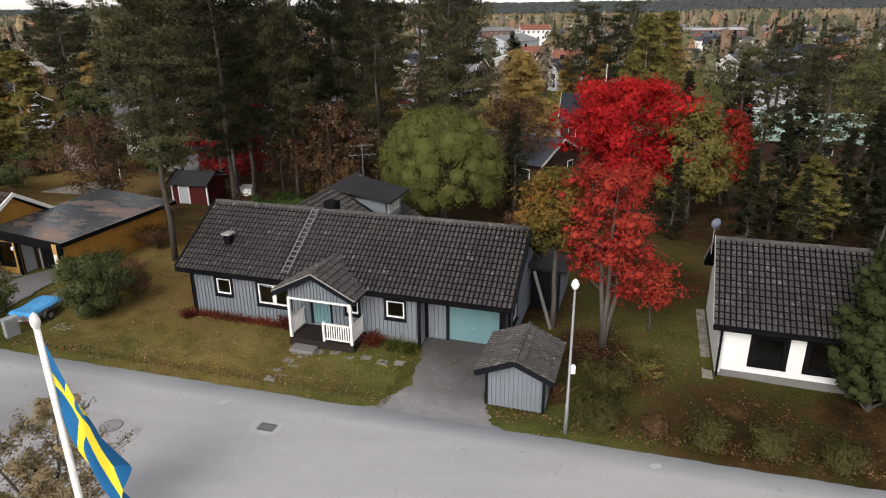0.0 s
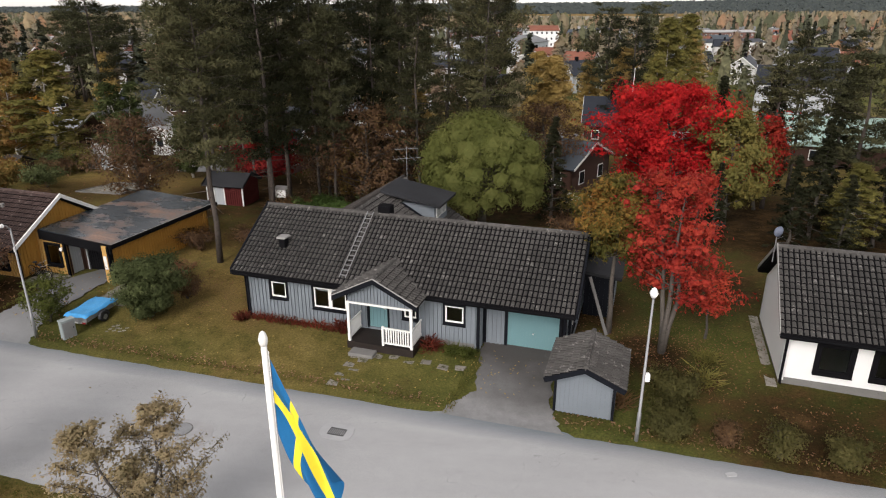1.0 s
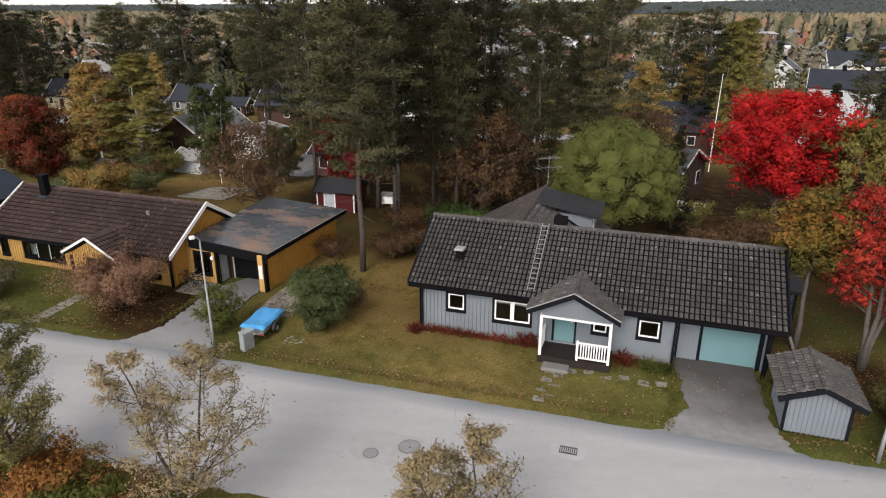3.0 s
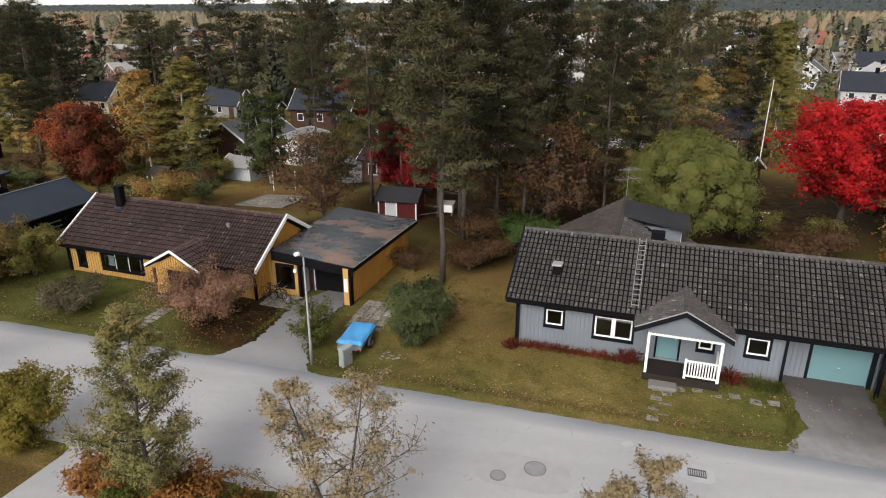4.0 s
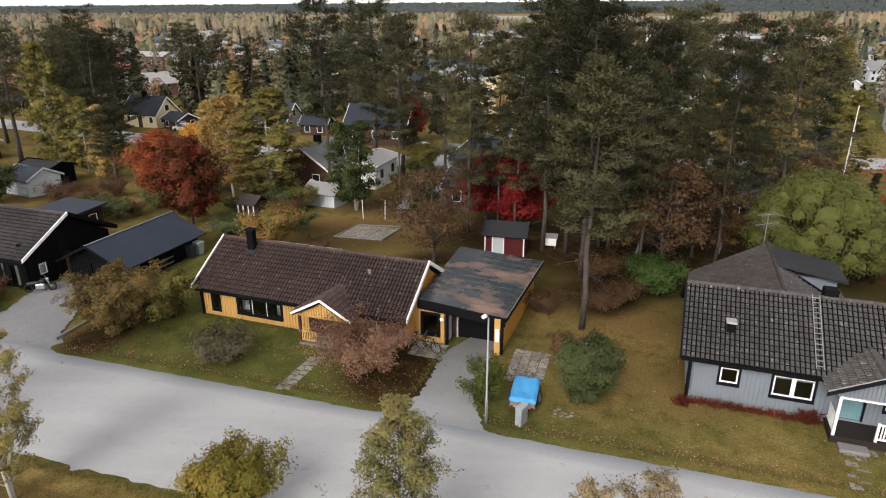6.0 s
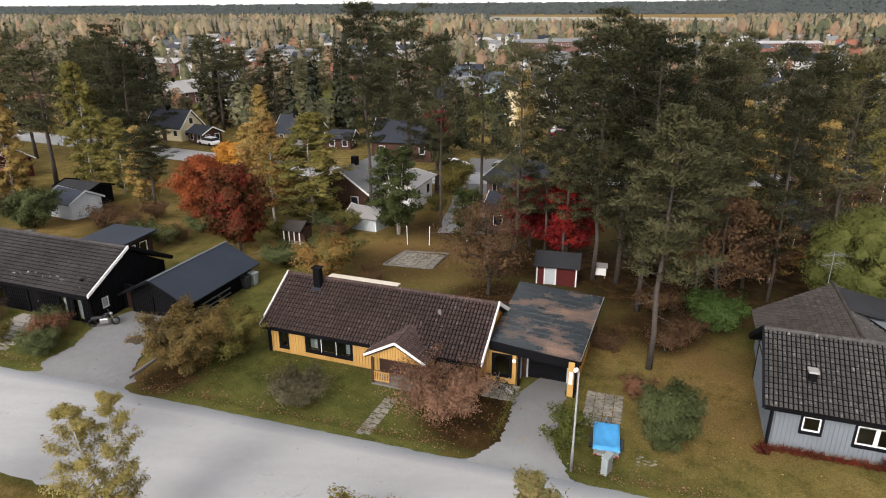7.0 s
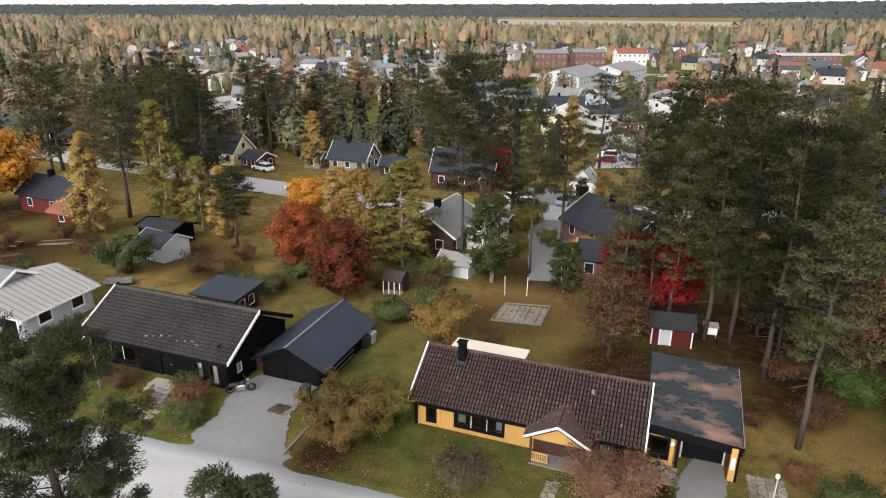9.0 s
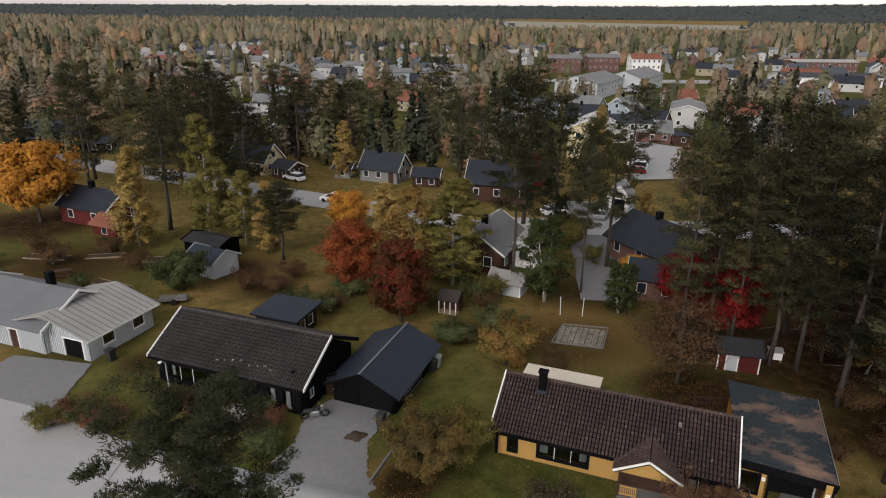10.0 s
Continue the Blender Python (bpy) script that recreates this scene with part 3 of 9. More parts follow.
# dry straw-coloured grass: x, y, radius, strength
DRY = [(-12.5, 31.0, 4.5, 0.75), (-12, 35, 4, 0.8), (-15, 41, 4, 0.7), (-10.5, 28.5, 3.5, 0.5), (-15, 33, 4.5, 0.85), (-13.5, 37.5, 4, 0.8), (-16.5, 30, 3.5, 0.6), (-19, 39, 5, 0.65), (-33, 57, 9, 1.0), (-62, 55, 8, 0.8), (-36, 66, 7, 0.8), (-20, 40, 5, 0.7), (-18, 33, 4, 0.5), (-68, 66, 9, 0.9), (-60, 64, 7, 0.7), (-29, 72, 6, 0.8), (-88, 64, 9, 0.6), (-47, 56, 6, 0.6), (-9, 25.5, 4, 0.3), (3.2, 27.5, 2, 0.6), (-47.9, 34.6, 1.5, 1.0), (-10, 26, 5, 0.45), (-16, 28, 4, 0.3), (-70, 60, 6, 0.8), (-82, 44, 4, 0.9), (-76, 52, 4, 0.6)]
build_ground()


def strip(name, rows, material, label, edge=True, z=0.0, kind="structure", category="road", run=False):
    """A paved strip from pairs of border points, laid over the ground with a thin visible edge."""
    cols = 20 if edge else 10
    v, f, att = [], [], []
    for r, ((x0, y0), (x1, y1)) in enumerate(rows):
        for i in range(cols + 1):
            k = i / cols
            x, y = x0 + (x1 - x0) * k, y0 + (y1 - y0) * k
            v.append((x, y, z(x, y) if callable(z) else z))
            att.append((max(0.0, 1 - k / 0.2) ** 0.8 + 0.5 * max(0.0, (k - 0.85) / 0.15)) if edge else (1.1 * r / len(rows) if run else 0.25))
    m = cols + 1
    f = [(r * m + i, r * m + i + 1, (r + 1) * m + i + 1, (r + 1) * m + i) for r in range(len(rows) - 1) for i in range(cols)]
    me = bpy.data.meshes.new(name)
    me.from_pydata(v, [], f)
    me.materials.append(material)
    a = me.attributes.new("edge", "FLOAT", "POINT")
    a.data.foreach_set("value", np.array(att, dtype=np.float32))
    me.shade_smooth()
    ob = new(name, me)
    return tagged(ob, label, category, kind=kind)


def line(p, q, n):
    return [(p[0] + (q[0] - p[0]) * i / n, p[1] + (q[1] - p[1]) * i / n) for i in range(n + 1)]


road_rows = []
for i in range(-8, 121):
    u = 60 - i * 1.5
    x0, y0 = street(u, 0.35)
    x1, y1 = street(u, -8.5)
    road_rows.append(((x0, y0), (x1, y1)))
strip("road", road_rows, ASPHALT, "wide worn grey asphalt residential street", z=lambda x, y: -0.012 - 0.006 * abs(beyond(x, y) + 4.1))


def mouth(h):
    """Height of a drive, running out level into the street."""
    def z(x, y):
        k = float(smooth(-0.3, 1.6, beyond(x, y)))
        return -0.033 * (1 - k) + (ground_z(x, y) + h) * k
    return z


def over(h):
    return lambda x, y: ground_z(x, y) + h


def drive(name, left, right, material, label, h=0.012, n=14, run=False):
    wav = lambda pts, k: [(x + 0.07 * math.sin(i * 2.3 + k) + 0.05 * math.sin(i * 5.1 + k), y) for i, (x, y) in enumerate(pts)]
    way = lambda pts: [p for i in range(len(pts) - 1) for p in line(pts[i], pts[i + 1], n)[: n + (i == len(pts) - 2)]]
    strip(name, list(zip(wav(way(left), 0), wav(way(right), 2))), material, label, False, mouth(h), category="driveway", run=run)


drive("driveway_1", [(-27.7, 27.8), (-26.0, 29.2), (-25.4, 31.2), (-25.15, 33.0), (-24.75, 34.3), (-23.6, 38.2)], [(-22.6, 26.6), (-23.2, 29.0), (-22.2, 33.2), (-21.2, 37.9)], MID_DRIVE, "grey asphalt drive leading to the yellow house", run=True)
drive("driveway_2", [(-2.9, 21.9), (-1.2, 23.2), (-0.75, 27.6)], [(2.1, 20.6), (1.8, 22.4), (2.6, 26.6)], DARK_DRIVE, "dark damp asphalt drive before the teal garage door", run=True)
drive("driveway_3", [(-55.4, 34.5), (-53.9, 37.3), (-53.95, 40.0), (-52.6, 42.3)], [(-46.9, 32.6), (-48.5, 34.7), (-49.0, 37.6), (-48.0, 41.0)], DRIVE, "pale cracked asphalt drive beside the black house")
drive("driveway_4", [(-82.0, 40.9), (-80.0, 46.2)], [(-72.2, 38.6), (-72.8, 45.4)], DRIVE, "grey asphalt drive before the pale house")
drive("path_behind", [(-31.8, 64.0), (-29.5, 108)], [(-27.0, 64.0), (-17.5, 108)], DRIVE, "pale gravel lane between the gardens")
strip("near_path", list(zip(line((-30.2, 21.1), (-33.2, 11.0), 8), line((-27.3, 20.4), (-30.0, 10.2), 8))), ASPHALT, "pale asphalt path joining the street", False, lambda x, y: -0.03)
strip("far_road", list(zip(line((-150, 140), (-44, 95), 20), line((-150, 131), (-44, 86.5), 20))), ASPHALT, "pale back street between the gardens", False, over(0.08))
strip("far_road_2", list(zip(line((-44, 95), (70, 104), 16), line((-44, 86.5), (70, 95), 16))), ASPHALT, "pale back street between the gardens", False, over(0.08))
strip("parking_yard", list(zip(line((-16, 126), (-6, 128), 4), line((-6, 168), (4, 160), 4))), ASPHALT, "pale asphalt parking yard", False, over(0.25))
strip("far_road_3", list(zip(line((-260, 300), (190, 345), 20), line((-260, 285), (190, 328), 20))), ASPHALT, "pale town street", False, over(0.3))
strip("side_street", list(zip(line((-64.5, 36.4), (-84, 44.0), 10), line((-64, 27.8), (-88, 33.5), 10))), ASPHALT, "worn grey asphalt turning place", False, lambda x, y: 0.03)

# ---- houses ----


class Wall:
    """A straight wall of a house from p to q (u, v), outside on the right hand of that way."""

    def __init__(self, house, p, q, z0, top, thick=0.2, cuts=()):
        self.h, self.p = house, Vector(p)
        d = Vector(q) - self.p
        self.len = d.length
        self.d = d.normalized()
        self.n = Vector((self.d.y, -self.d.x))
        self.z0, self.top, self.thick, self.cuts = z0, top, thick, list(cuts)

    def ztop(self, s):
        return float(np.interp(s, [a for a, _ in self.top], [b for _, b in self.top])) if isinstance(self.top, list) else self.top

    def at(self, s, out, z):
        c = self.p + self.d * s + self.n * out
        return (c.x, c.y, z)

    def block(self, shape, s0, s1, o0, o1, z0, z1, z1b=None):
        z1b = z1 if z1b is None else z1b
        a, b = min(o0, o1), max(o0, o1)
        shape.hexa([self.at(s0, b, z0), self.at(s1, b, z0), self.at(s1, a, z0), self.at(s0, a, z0)],
                   [self.at(s0, b, z1), self.at(s1, b, z1b), self.at(s1, a, z1b), self.at(s0, a, z1)])

    def build(self, material, battens=0.2, name="wall", label=""):
        dz = -self.h["z0"]
        body = Shape(dz)
        tops = [a for a, _ in self.top] if isinstance(self.top, list) else []
        br = sorted({0.0, self.len, *tops, *[c[0] for c in self.cuts], *[c[2] for c in self.cuts]})
        for s0, s1 in zip(br, br[1:]):
            if s1 - s0 < 1e-4:
                continue
            mid = (s0 + s1) / 2
            z = self.z0
            for c in sorted((c for c in self.cuts if c[0] < mid < c[2]), key=lambda c: c[1]):
                if c[1] > z + 1e-4:
                    self.block(body, s0, s1, 0, -self.thick, z, c[1])
                z = c[3]
            self.block(body, s0, s1, 0, -self.thick, z, self.ztop(s0), self.ztop(s1))
        ob = part(name, body, material, self.h, label)
        if battens:
            bs = Shape(dz)
            n = int(self.len / battens)
            for i in range(1, n):
                s = i * self.len / n
                w = 0.03
                z = self.z0
                for c in sorted((c for c in self.cuts if c[0] - 0.12 < s < c[2] + 0.12), key=lambda c: c[1]):
                    if c[1] - 0.12 > z:
                        self.block(bs, s - w, s + w, 0.045, 0, z, c[1] - 0.12)
                    z = c[3] + 0.12
                t = self.ztop(s) - 0.02
                if t > z + 0.03:
                    self.block(bs, s - w, s + w, 0.045, 0, z, t)
            if bs.v:
                part("batten", bs, material, ob)["kind"] = "stuff"
        return ob

    def window(self, s0, z0, s1, z1, trim, sash, lights=1, trim_w=0.11, sill=True, label=""):
        dz = -self.h["z0"]
        t = Shape(dz)
        o = 0.045
        self.block(t, s0 - trim_w, s0, o, -0.06, z0 - trim_w, z1 + trim_w)
        self.block(t, s1, s1 + trim_w, o, -0.06, z0 - trim_w, z1 + trim_w)
        self.block(t, s0, s1, o, -0.06, z1, z1 + trim_w)
        self.block(t, s0, s1, o, -0.06, z0 - trim_w, z0)
        win = part("window", t, trim, self.h, label)
        step = (s1 - s0) / lights
        for k in range(lights):
            a, b = s0 + k * step, s0 + (k + 1) * step
            if lights > 1:
                a, b = a + 0.02 * (k > 0), b - 0.02 * (k < lights - 1)
            f = Shape(dz)
            e = 0.075
            self.block(f, a, a + e, 0.01, -0.05, z0, z1)
            self.block(f, b - e, b, 0.01, -0.05, z0, z1)
            self.block(f, a + e, b - e, 0.01, -0.05, z1 - e, z1)
            self.block(f, a + e, b - e, 0.01, -0.05, z0, z0 + e)
            part("window_frame", f, sash, win)
            g = Shape(dz)
            self.block(g, a + e, b - e, -0.02, -0.03, z0 + e, z1 - e)
            part("pane", g, GLASS, win)
        if lights > 1:
            m = Shape(dz)
            for k in range(1, lights):
                self.block(m, s0 + k * step - 0.02, s0 + k * step + 0.02, 0.02, -0.05, z0, z1)
            part("mullion", m, sash if sash is not trim else PAINT_WHITE, win)
        if sill:
            q = Shape(dz)
            self.block(q, s0 - trim_w, s1 + trim_w, 0.11, o, z0 - trim_w - 0.03, z0 - trim_w)
            part("sill", q, trim, win)
        return win

    def blind(self, s0, z0, s1, z1, material, depth=0.35):
        """A pale curtain hanging inside a window."""
        c = Shape(-self.h["z0"])
        n = max(3, int((s1 - s0) / 0.07))
        for i in range(n):
            a, b = s0 + (s1 - s0) * i / n, s0 + (s1 - s0) * (i + 1) / n
            self.block(c, a, b, -depth - 0.02 * (i % 2), -depth - 0.03 - 0.02 * (i % 2), z0, z1)
        part("curtain", c, material, self.h)


def house_base(name, O, A, z0, label, category="house", group=""):
    h = base_of(name, O[0], O[1], z0, A, label, category, group)
    h["z0"] = z0
    return h


TILED = []


def gable_roof(h, u0, u1, v0, v1, ze, zr, material, th=0.16, tile=None, barge=None, barge_w=0.2, rows=True, gutter=PAINT_BLACK, tiles_on=(0, 1), vr=None, pipes=True, name="roof", barge_back=None):
    """A ridged roof along u; ze is the upper face at the eaves, zr at the ridge."""
    dz = -h["z0"]
    vr = (v0 + v1) / 2 if vr is None else vr
    s = Shape(dz)
    s.slab([(u0, v0, ze), (u1, v0, ze), (u1, vr, zr), (u0, vr, zr)], th)
    s.slab([(u1, v1, ze), (u0, v1, ze), (u0, vr, zr), (u1, vr, zr)], th)
    # black base seen between tiles puts the channels' shade into the colour
    roof = part(name, s, material if not tile else PAINT_BLACK, h)
    if tile:
        if 0 in tiles_on:
            TILED.append((roof, Vector((u0, v0, ze + dz)), Vector((1, 0, 0)), Vector((0, vr - v0, zr - ze)), u1 - u0, tile))
        if 1 in tiles_on:
            TILED.append((roof, Vector((u1, v1, ze + dz)), Vector((-1, 0, 0)), Vector((0, vr - v1, zr - ze)), u1 - u0, tile))
        cap = Shape(dz)
        n = int((u1 - u0) / 0.36)
        for i in range(n):
            a, b = u0 + (u1 - u0) * i / n, u0 + (u1 - u0) * (i + 1) / n + 0.02
            cap.tube([(a, vr, zr + 0.0), (b, vr, zr + 0.018)], [0.125, 0.11], 8)
        part("ridge_tile", cap, tile, roof)["kind"] = "stuff"
    if barge:
        for u, sg in ((u0, -1), (u1, 1)):
            for va in (v0, v1):
                b = Shape(dz)
                o = (0.085 if barge_w > 0.14 else 0.035) * sg
                za = lambda v: ze + (zr - ze) * abs(v - va) / abs(vr - va)
                lo = [(u, va, ze - barge_w + 0.07), (u + o, va, ze - barge_w + 0.07), (u + o, vr, zr - barge_w + 0.07), (u, vr, zr - barge_w + 0.07)]
                hi = [(x, y, z + barge_w + 0.08) for x, y, z in lo]
                b.hexa(lo if (sg > 0) == (va == v0) else lo[::-1], hi if (sg > 0) == (va == v0) else hi[::-1])
                part("bargeboard", b, barge if va == v0 or not barge_back else barge_back, roof)
    if gutter:
        for va, sg in ((v0, -1), (v1, 1)):
            g = Shape(dz)
            n = 6
            ring = [(va + sg * 0.07 + 0.06 * math.cos(math.pi + math.pi * k / n), ze - 0.09 + 0.06 * math.sin(math.pi + math.pi * k / n)) for k in range(n + 1)]
            inner = [(va + sg * 0.07 + 0.05 * math.cos(math.pi + math.pi * k / n), ze - 0.088 + 0.05 * math.sin(math.pi + math.pi * k / n)) for k in range(n, -1, -1)]
            prof = ring + inner
            m = len(prof)
            g.add([(u0, y, z) for y, z in prof] + [(u1, y, z) for y, z in prof], [(i, (i + 1) % m, m + (i + 1) % m, m + i) for i in range(m)])
            part("gutter", g, gutter, roof)
            f = Shape(dz)
            f.box(u0 + 0.02, va - sg * 0.02, ze - 0.2, u1 - 0.02, va, ze - 0.03)
            part("fascia", f, gutter, roof)
    return roof


def downpipe(h, u, v, z0, z1, out, material=PAINT_BLACK):
    p = Shape(-h["z0"])
    p.tube([(u, v - out - 0.02, z1), (u, v - out * 0.6, z1 - 0.12), (u, v - 0.06, z1 - 0.3), (u, v - 0.06, z0 + 0.12), (u, v - 0.2, z0 + 0.02)], [0.04] * 5, 8)
    part("downpipe", p, material, h)


def corner_board(h, u, v, z0, z1, material, w=0.12):
    c = Shape(-h["z0"])
    c.box(u - w / 2, v - w / 2, z0, u + w / 2, v + w / 2, z1)
    part("corner_board", c, material, h)


def plinth(h, u0, v0, u1, v1, z0, z1, material=CONCRETE, inset=0.03):
    c = Shape(-h["z0"])
    c.box(u0 + inset, v0 + inset, z0, u1 - inset, v1 - inset, z1)
    part("plinth", c, material, h)


def door(w, s0, z0, s1, z1, material, trim, recess=0.08, label="", handle=True, panels=0):
    h = w.h
    dz = -h["z0"]
    d = Shape(dz)
    w.block(d, s0, s1, -recess, -recess - 0.05, z0, z1)
    ob = part("door", d, material, h, label)
    n = max(2, int((s1 - s0) / 0.16))
    for i in range(n):
        b_ = Shape(dz)
        w.block(b_, s0 + (s1 - s0) * i / n + 0.008, s0 + (s1 - s0) * (i + 1) / n - 0.008, -recess + 0.014, -recess, z0 + 0.03, z1 - 0.03)
        part("board", b_, material, ob)
    f = Shape(dz)
    w.block(f, s0 - 0.09, s0, 0.035, -0.12, z0, z1 + 0.09)
    w.block(f, s1, s1 + 0.09, 0.035, -0.12, z0, z1 + 0.09)
    w.block(f, s0, s1, 0.035, -0.12, z1, z1 + 0.09)
    part("door_frame", f, trim, h)
    if handle:
        k = Shape(dz)
        w.block(k, s1 - 0.14, s1 - 0.11, -recess + 0.05, -recess, z0 + 0.98, z0 + 1.1)
        w.block(k, s1 - 0.24, s1 - 0.11, -recess + 0.06, -recess + 0.035, z0 + 1.04, z0 + 1.07)
        part("door_handle", k, CHROME, ob)
    return ob


# -- grey house with teal garage door --
gh = house_base("house", (-13.2, 29.1), -15.4, 0.25, "blue-grey boarded bungalow with dark tiled roof and white porch")
EV, RG = 2.93, 5.3
front_cuts = [(1.37, 1.62, 2.18, 2.43), (3.71, 1.38, 5.44, 2.43), (6.6, 0.72, 7.55, 2.62), (8.4, 1.5, 9.0, 2.2), (10.4, 1.58, 11.28, 2.4)]
gf = Wall(gh, (0.5, 0.5), (12.5, 0.5), 0.62, 2.85, cuts=front_cuts)
gf.build(PAINT_GREY)
for c, n in zip([front_cuts[0], front_cuts[1], front_cuts[3], front_cuts[4]], (1, 2, 1, 1)):
    gf.window(c[0], c[1], c[2], c[3], PAINT_NAVY, PAINT_WHITE, n)
    if n == 2:
        gf.blind(c[0], c[3] - 0.35, c[2], c[3], PAINT_PALE)
door(gf, 6.6, 0.72, 7.55, 2.62, PAINT_TEAL, PAINT_NAVY, label="pale teal boarded front door")
side_top = [(0, 2.85), (3.3, 5.0), (6.6, 2.85)]
lw = Wall(gh, (0.5, 7.1), (0.5, 0.5), 0.45, side_top)
lw.build(PAINT_GREY)
Wall(gh, (16.45, 7.1), (0.5, 7.1), 0.45, 2.85).build(PAINT_GREY)
rw = Wall(gh, (16.45, 1.25), (16.45, 7.1), 0.2, [(0, 3.25), (2.55, 5.0), (5.85, 2.85)], cuts=[(0.6, 1.35, 1.5, 2.3)])
rw.build(PAINT_GREY)
rw.window(0.6, 1.35, 1.5, 2.3, PAINT_NAVY, PAINT_WHITE)
# garage front, set back under the eaves
Wall(gh, (12.5, 0.5), (12.5, 1.25), 0.2, 2.85).build(PAINT_GREY)
gw = Wall(gh, (12.5, 1.25), (16.45, 1.25), 0.12, 3.0, cuts=[(1.15, 0.12, 3.5, 2.3)])
gw.build(PAINT_GREY)
gd = Shape(-0.25)
gw.block(gd, 1.15, 3.5, -0.08, -0.13, 0.14, 2.3)
gdo = part("garage_door", gd, PAINT_TEAL, gh, "pale teal up-and-over garage door")
for i in range(16):
    k = Shape(-0.25)
    gw.block(k, 1.16 + 2.33 * i / 16 + 0.005, 1.16 + 2.33 * (i + 1) / 16 - 0.005, -0.07, -0.08, 0.18, 2.27)
    part("board", k, PAINT_TEAL, gdo)
k = Shape(-0.25)
gw.block(k, 2.28, 2.38, -0.02, -0.08, 1.12, 1.16)
part("handle", k, CHROME, gdo)
k = Shape(-0.25)
for s0, s1 in ((1.02, 1.15), (3.5, 3.68)):
    gw.block(k, s0, s1, 0.04, -0.1, 0.12, 2.45)
gw.block(k, 1.15, 3.5, 0.04, -0.1, 2.3, 2.45)
gw.block(k, 0.0, 0.16, 0.04, 0.0, 0.12, 2.9)
part("garage_door_frame", k, PAINT_NAVY, gh)
for u, v in ((0.5, 0.5), (12.46, 0.5), (16.45, 1.25), (0.5, 7.1)):
    corner_board(gh, u, v, 0.3, 2.85, PAINT_NAVY)
corner_board(gh, 16.3, 0.75, 0.1, 2.8, PAINT_NAVY, 0.14)
plinth(gh, 0.5, 0.5, 12.5, 7.1, -0.1, 0.62)
plinth(gh, 12.5, 1.3, 16.45, 7.1, -0.1, 0.12)
g_roof = gable_roof(gh, 0.0, 16.8, 0.0, 7.6, EV, RG, TILE_GREY, tile=TILE_GREY, barge=PAINT_NAVY)
downpipe(gh, 0.42, 0.5, 0.4, EV - 0.08, 0.5)
downpipe(gh, 16.2, 0.7, 0.2, EV - 0.08, 0.6)
# soffit
sf = Shape(-0.25)
sf.box(0.05, 0.02, 2.74, 16.75, 0.5, 2.77)
sf.box(12.5, 0.5, 2.74, 16.75, 1.25, 2.77)
part("soffit", sf, PAINT_NAVY, gh)
# roof vent, roof ladder
v = Shape(-0.25)
v.soft_box(1.95, 1.35, 3.5, 2.3, 1.75, 4.38, 0.03)
part("roof_vent", v, PAINT_BLACK, gh)
v = Shape(-0.25)
v.soft_box(1.88, 1.26, 4.38, 2.37, 1.84, 4.46, 0.03)
part("vent_cap", v, METAL_PALE, gh, "pale grey vent cap")
lad = Shape(-0.25)
sl = (RG - EV) / 3.8
for i in range(14):
    vv = 0.3 + i * 0.25
    lad.beam((5.78, vv, EV + sl * vv + 0.21), (6.1, vv, EV + sl * vv + 0.21), 0.04, 0.03)
for u in (5.78, 6.1):
    lad.beam((u, 0.2, EV + sl * 0.2 + 0.19), (u, 3.7, EV + sl * 3.7 + 0.19), 0.035, 0.04)
part("roof_ladder", lad, GALV, gh, "weathered grey roof ladder")
ch = Shape(-0.25)
ch.soft_box(6.3, 3.75, 4.9, 6.95, 4.35, 5.75, 0.03)
part("chimney", ch, PAINT_BLACK, gh, "black sheet-metal chimney")
# porch
pr = Shape(-0.25)
pz, pf, pu = 3.92, -1.15, 8.1
pl, prr = 6.05, 10.15
pe = 2.88
depth_in = (pz - EV) / sl
pr.slab([(pl, pf, pe), (pu, pf, pz), (pu, depth_in, pz), (pl, 0.0, pe)], 0.12)
pr.slab([(pu, pf, pz), (prr, pf, pe), (prr, 0.0, pe), (pu, depth_in, pz)], 0.12)
proof = part("porch_roof", pr, PAINT_BLACK, gh)
TILED.append((proof, Vector((pl, depth_in, pe - 0.25)), Vector((0, -1, 0)), Vector((pu - pl, 0, pz - pe)), depth_in - pf, TILE_GREY, ("porch_l", pl, pu, depth_in)))
TILED.append((proof, Vector((prr, pf, pe - 0.25)), Vector((0, 1, 0)), Vector((pu - prr, 0, pz - pe)), depth_in - pf, TILE_GREY, ("porch_r", prr, pu, depth_in)))
cap = Shape(-0.25)
for i in range(9):
    a = pf + (depth_in - pf) * i / 9
    cap.tube([(pu, a, pz + 0.03), (pu, a + 0.33, pz + 0.015)], [0.12, 0.105], 8)
part("ridge_tile", cap, TILE_GREY, proof)
pb = Shape(-0.25)
for ua, sg in ((pl, -1), (prr, 1)):
    lo = [(ua, pf, pe - 0.2), (pu, pf, pz - 0.2), (pu, pf - 0.035, pz - 0.2), (ua, pf - 0.035, pe - 0.2)]
    hi = [(x, y, z + 0.26) for x, y, z in lo]
    pb.hexa(lo if sg > 0 else lo[::-1], hi if sg > 0 else hi[::-1])
part("porch_bargeboard", pb, PAINT_NAVY, proof)
pb = Shape(-0.25)
for ua in (pl, prr):
    pb.beam((ua, pf - 0.04, pe + 0.07), (pu, pf - 0.04, pz + 0.07), 0.05, 0.035)
part("porch_verge", pb, METAL_PALE, proof)
pg = Wall(gh, (6.7, -0.85), (9.75, -0.85), 2.62, [(0, 2.9), (1.4, 3.66), (3.05, 2.86)], 0.1)
pg.build(PAINT_GREY, 0.16, "porch_gable")
pw = Shape(-0.25)
pw.box(6.65, -0.91, 2.54, 9.8, -0.79, 2.63)
